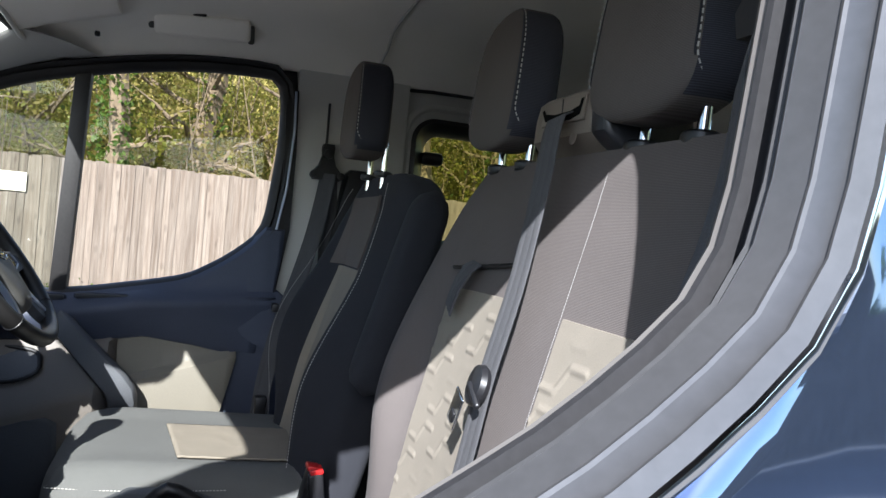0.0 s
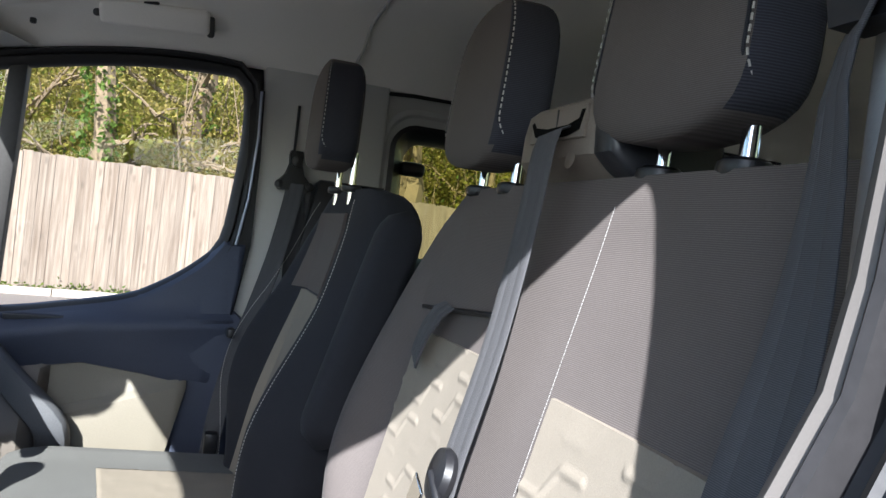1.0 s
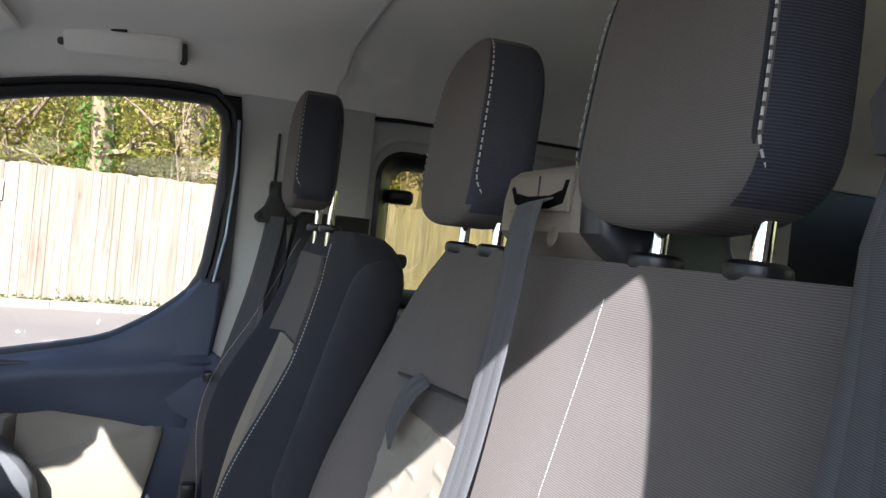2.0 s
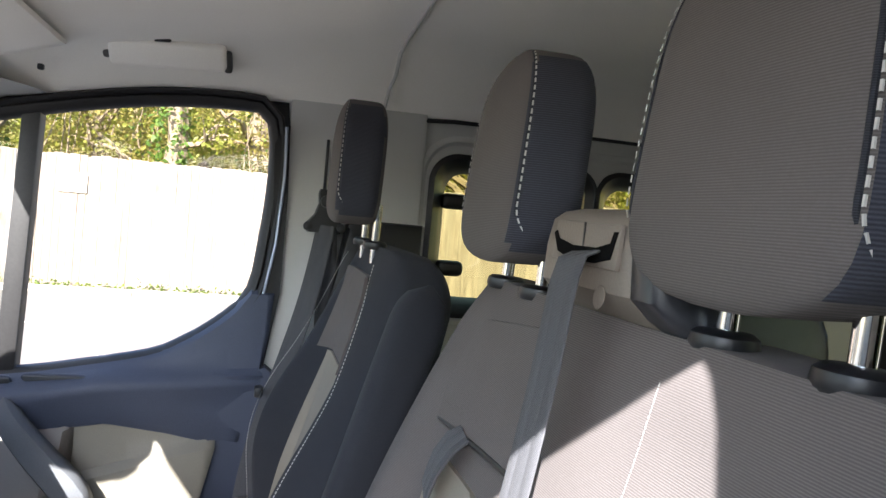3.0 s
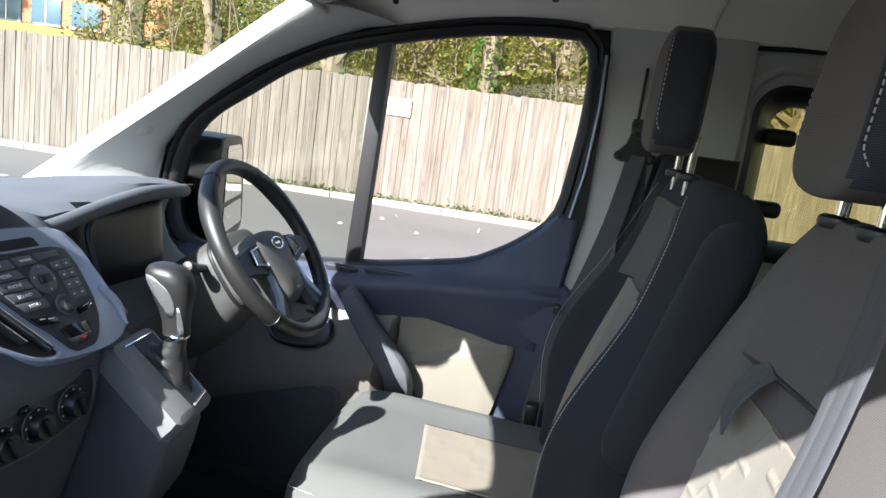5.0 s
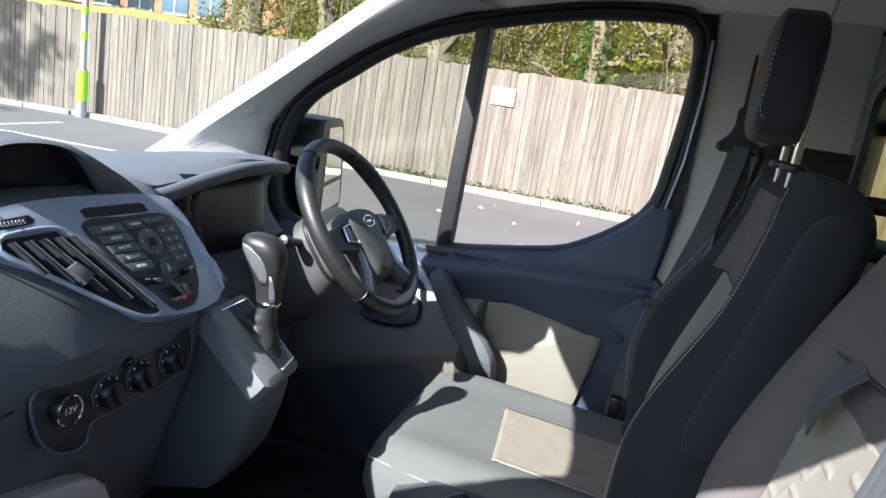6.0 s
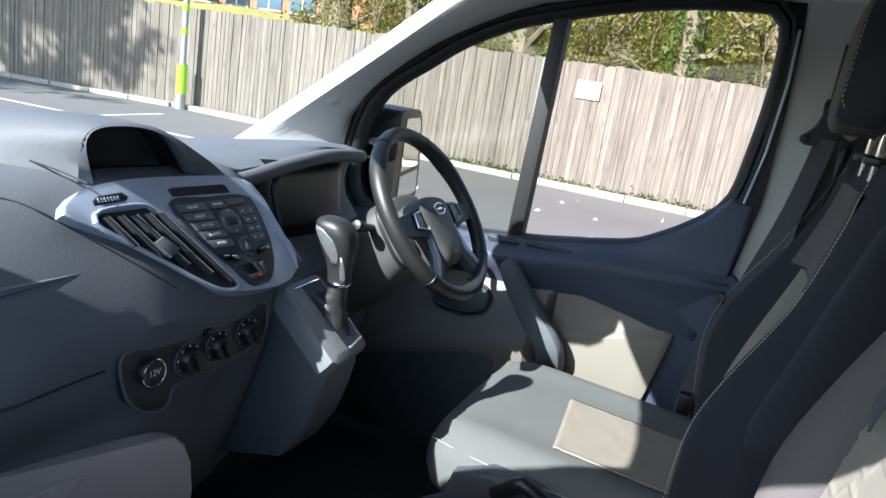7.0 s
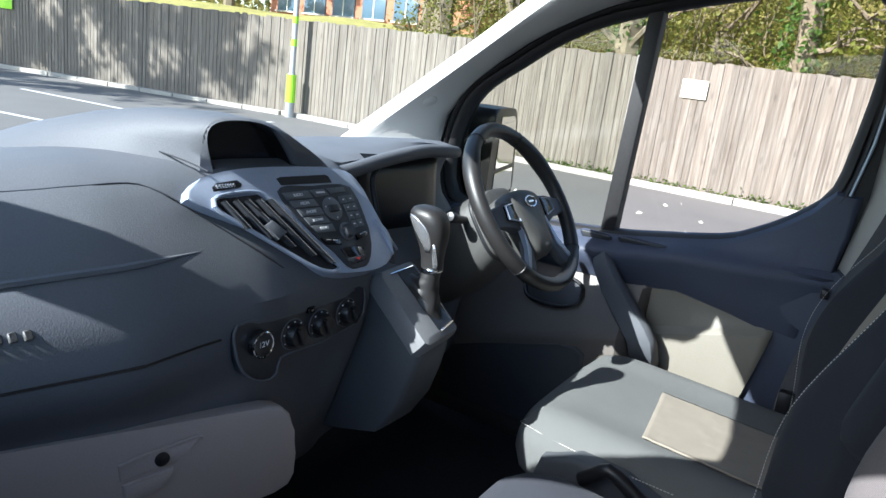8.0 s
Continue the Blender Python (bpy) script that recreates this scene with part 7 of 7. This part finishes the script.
    part("lamp_arm", tube([(-10.80, 10.78, 5.9), (-10.80, 10.5, 6.15), (-10.80, 9.9, 6.2)], 0.035, 8), GALV, lp, "lamp arm")
    part("lamp_head", box((-10.80, 9.6, 6.2), (0.25, 0.6, 0.12), 0.04), GALV, lp, "lamp head")

    # signs on the fence
    sg = thing("fence_sign", (-2.90, 11.05, 1.42), "small cream notice board screwed to the fence", "sign")
    part("board", box((-2.895, 11.062, 1.555), (0.38, 0.012, 0.27), 0.004), SIGN, sg, "cream board")
    for k in range(5):
        w = (0.24, 0.28, 0.20, 0.27, 0.15)[k]
        part("print_bar", box((-2.895 + (0.0, 0.01, -0.02, 0.0, 0.03)[k], 11.0545, 1.645 - 0.042 * k), (w, 0.003, 0.014)), INK, sg, "faded line of print", smooth=False)
    s2 = thing("lime_notice", (-19.05, 9.4, 1.43), "square lime green notice on the fence", "sign")
    part("board", box((-19.05, fence_y(-19.05) - 0.06, 1.56), (0.40, 0.012, 0.28), 0.004, 2, Matrix.Rotation(math.atan(0.2), 4, "Z")), LIME, s2, "lime green board")

    # bay lines
    def line(name, a, b, w=0.09):
        a, b = Vector((*a, 0)), Vector((*b, 0))
        s = Vector((-(b - a).y, (b - a).x, 0)).normalized() * w / 2
        bm = bmesh.new()
        vs = [bm.verts.new(p + Vector((0, 0, z))) for z in (0.004, 0.0005) for p in (a - s, a + s, b + s, b - s)]
        bm.faces.new(vs[:4])
        for i in range(4):
            j = (i + 1) % 4
            bm.faces.new((vs[i], vs[4 + i], vs[4 + j], vs[j]))
        tagged(finish(name, bm, LINE, smooth=False), "worn white parking bay line on the asphalt", "road marking", kind="structure")
    line("bay_line", (-14.3, 7.25), (-7.2, 8.05))
    line("bay_line", (-13.6, 4.75), (-6.6, 6.05))
    line("bay_line", (-9.1, 4.2), (-10.1, 9.65))
    line("bay_line", (-15.0, 2.4), (-5.8, 3.9))

    # trees across the car park, whose shade falls on the fence
    for x, y, h, s in ((-28.0, -3.0, 15.0, 41), (-25.2, -2.0, 14.0, 45), (-22.6, -2.8, 15.0, 42), (-19.8, -1.6, 12.5, 44)):
        tree(x, y, 0, h, s, LEAF, spread=4.2, trunk=0.24, leaves=3600, size=0.13, low=0.45, label="tall tree across the car park")
    tree(10.1, -9.6, 0, 2.9, 43, IVY, spread=1.0, trunk=0.2, leaves=3500, size=0.12, low=0.2, label="leafy tree across the car park")

    # grass along the foot of the fence
    def tuft(r):
        x = r.choice((r.gauss(-4.2, 0.9), r.gauss(-1.2, 0.8), r.gauss(-2.6, 1.6), r.gauss(1.2, 0.5)))
        return Vector((x, fence_y(x) - 0.06 - abs(r.gauss(0, 0.05)), 0.08 + abs(r.gauss(0, 0.05))))
    me = leaf_cloud(rng, 700, tuft, 0.03)
    me.materials.append(GRASS)
    tagged(new("grass", me), "tufts of grass along the fence foot", "grass", kind="stuff")
    def litter(r):
        return Vector((r.uniform(-6, 5), r.uniform(6, 10.6), 0.012))
    me = leaf_cloud(rng, 12, litter, 0.035)
    me.materials.append(SIGN)
    tagged(new("litter_leaves", me), "scattered dry leaves and scraps on the asphalt", "litter", kind="stuff")


outdoors()


def fences():
    # kerb stones
    kb = thing("kerb", (-5, 10.9, 0), "pale concrete kerb along the fence", "kerb", kind="structure")
    bm = box((0, 0, 0), (0.905, 0.16, 0.14), 0.012)
    me = bpy.data.meshes.new("kerb_stone")
    bm.to_mesh(me)
    bm.free()
    me.materials.append(CONCRETE)
    x = 9.0
    k = 0
    while x > -30:
        y = fence_y(x - 0.45) - 0.16
        ob = new("kerb_stone", me)
        ob.parent = kb
        ob.matrix_parent_inverse = Matrix.Translation((5, -10.9, 0))
        ob.location = (x - 0.455, y + 0.008 * math.sin(3 * k), 0.018 + 0.006 * math.sin(7 * k))
        ob.rotation_euler = (0, 0, math.atan(0.2) if x < -10.8 else 0.004 * math.sin(5 * k))
        x -= 0.915
        k += 1

    def board_mesh(h, w=0.128):
        bm = bmesh.new()
        prof = [(-w / 2, 0.0), (-w / 2, -0.005), (w / 2, -0.015), (w / 2, 0.0)]
        a = [bm.verts.new((u, v, 0.04)) for u, v in prof]
        b = [bm.verts.new((u, v, h)) for u, v in prof]
        bm.faces.new(a)
        bm.faces.new(b[::-1])
        for i in range(4):
            bm.faces.new((a[i], b[i], b[(i + 1) % 4], a[(i + 1) % 4]))
        bmesh.ops.recalc_face_normals(bm, faces=bm.faces)
        me = bpy.data.meshes.new("board")
        bm.to_mesh(me)
        bm.free()
        me.materials.append(TIMBER)
        return me
    kinds = [board_mesh(1.955), board_mesh(1.945), board_mesh(1.965)]
    fn = thing("fence", (-8, 11.1, 0), "tall weathered close-board timber fence", "fence", kind="structure")
    rng = random.Random(5)
    x = 6.6
    for i in range(300):
        y = fence_y(x)
        ob = new("board", kinds[rng.randrange(3)])
        ob.parent = fn
        ob.matrix_parent_inverse = Matrix.Translation((8, -11.1, 0))
        ob.location = (x, y - rng.uniform(0, 0.006), rng.uniform(-0.01, 0.01))
        ob.rotation_euler = (rng.uniform(-0.004, 0.004), rng.uniform(-0.006, 0.006), (math.atan(0.2) if x < -10.8 else 0) + rng.uniform(-0.02, 0.02))
        x -= 0.101
    rails = bmesh.new()
    for z in (0.35, 1.0, 1.65):
        for a, b in (((14, fence_y(14)), (-10.8, 11.1)), ((-10.8, 11.1), (-36, fence_y(-36)))):
            a, b = Vector((a[0], a[1] + 0.03, z)), Vector((b[0], b[1] + 0.03, z))
            k = loft([[p + Vector((0, u, v)) for u, v in ((0, -0.04), (0.05, -0.04), (0.05, 0.04), (0, 0.04))] for p in (a, b)])
            me = bpy.data.meshes.new("rail")
            k.to_mesh(me)
            k.free()
            rails.from_mesh(me)
    part("rail", rails, TIMBER, fn, "timber rails behind the boards", smooth=False)
    # the rest of the boards, and the fence across the car park
    def run(name, x0, x1, yf, parent, label, face=1):
        vs, fs = [], []
        x = x0
        while x < x1:
            y = yf(x)
            h = 1.95 + rng.uniform(-0.01, 0.01)
            b = len(vs)
            for z in (0.03, h):
                vs += [(x - 0.058, y, z), (x - 0.058, y - 0.02 * face, z), (x + 0.058, y - 0.007 * face, z), (x + 0.058, y, z)]
            fs += [(b, b + 1, b + 5, b + 4), (b + 1, b + 2, b + 6, b + 5), (b + 2, b + 3, b + 7, b + 6), (b + 3, b, b + 4, b + 7), (b + 4, b + 5, b + 6, b + 7)]
            x += 0.101
        me = bpy.data.meshes.new(name)
        me.from_pydata(vs, [], fs)
        me.materials.append(TIMBER)
        ob = new(name, me)
        if parent:
            ob.parent = parent
            ob.matrix_parent_inverse = Matrix.Translation(-parent.location)
        return tagged(ob, label, "fence" if not parent else "", kind="stuff")
    run("boards", 6.7, 14, fence_y, fn, "further boards of the fence")
    run("boards", -36, -23.75, fence_y, fn, "further boards of the fence")
    run("opposite_fence", -18, 34, lambda x: -7.2, None, "weathered timber fence across the car park", -1)


fences()
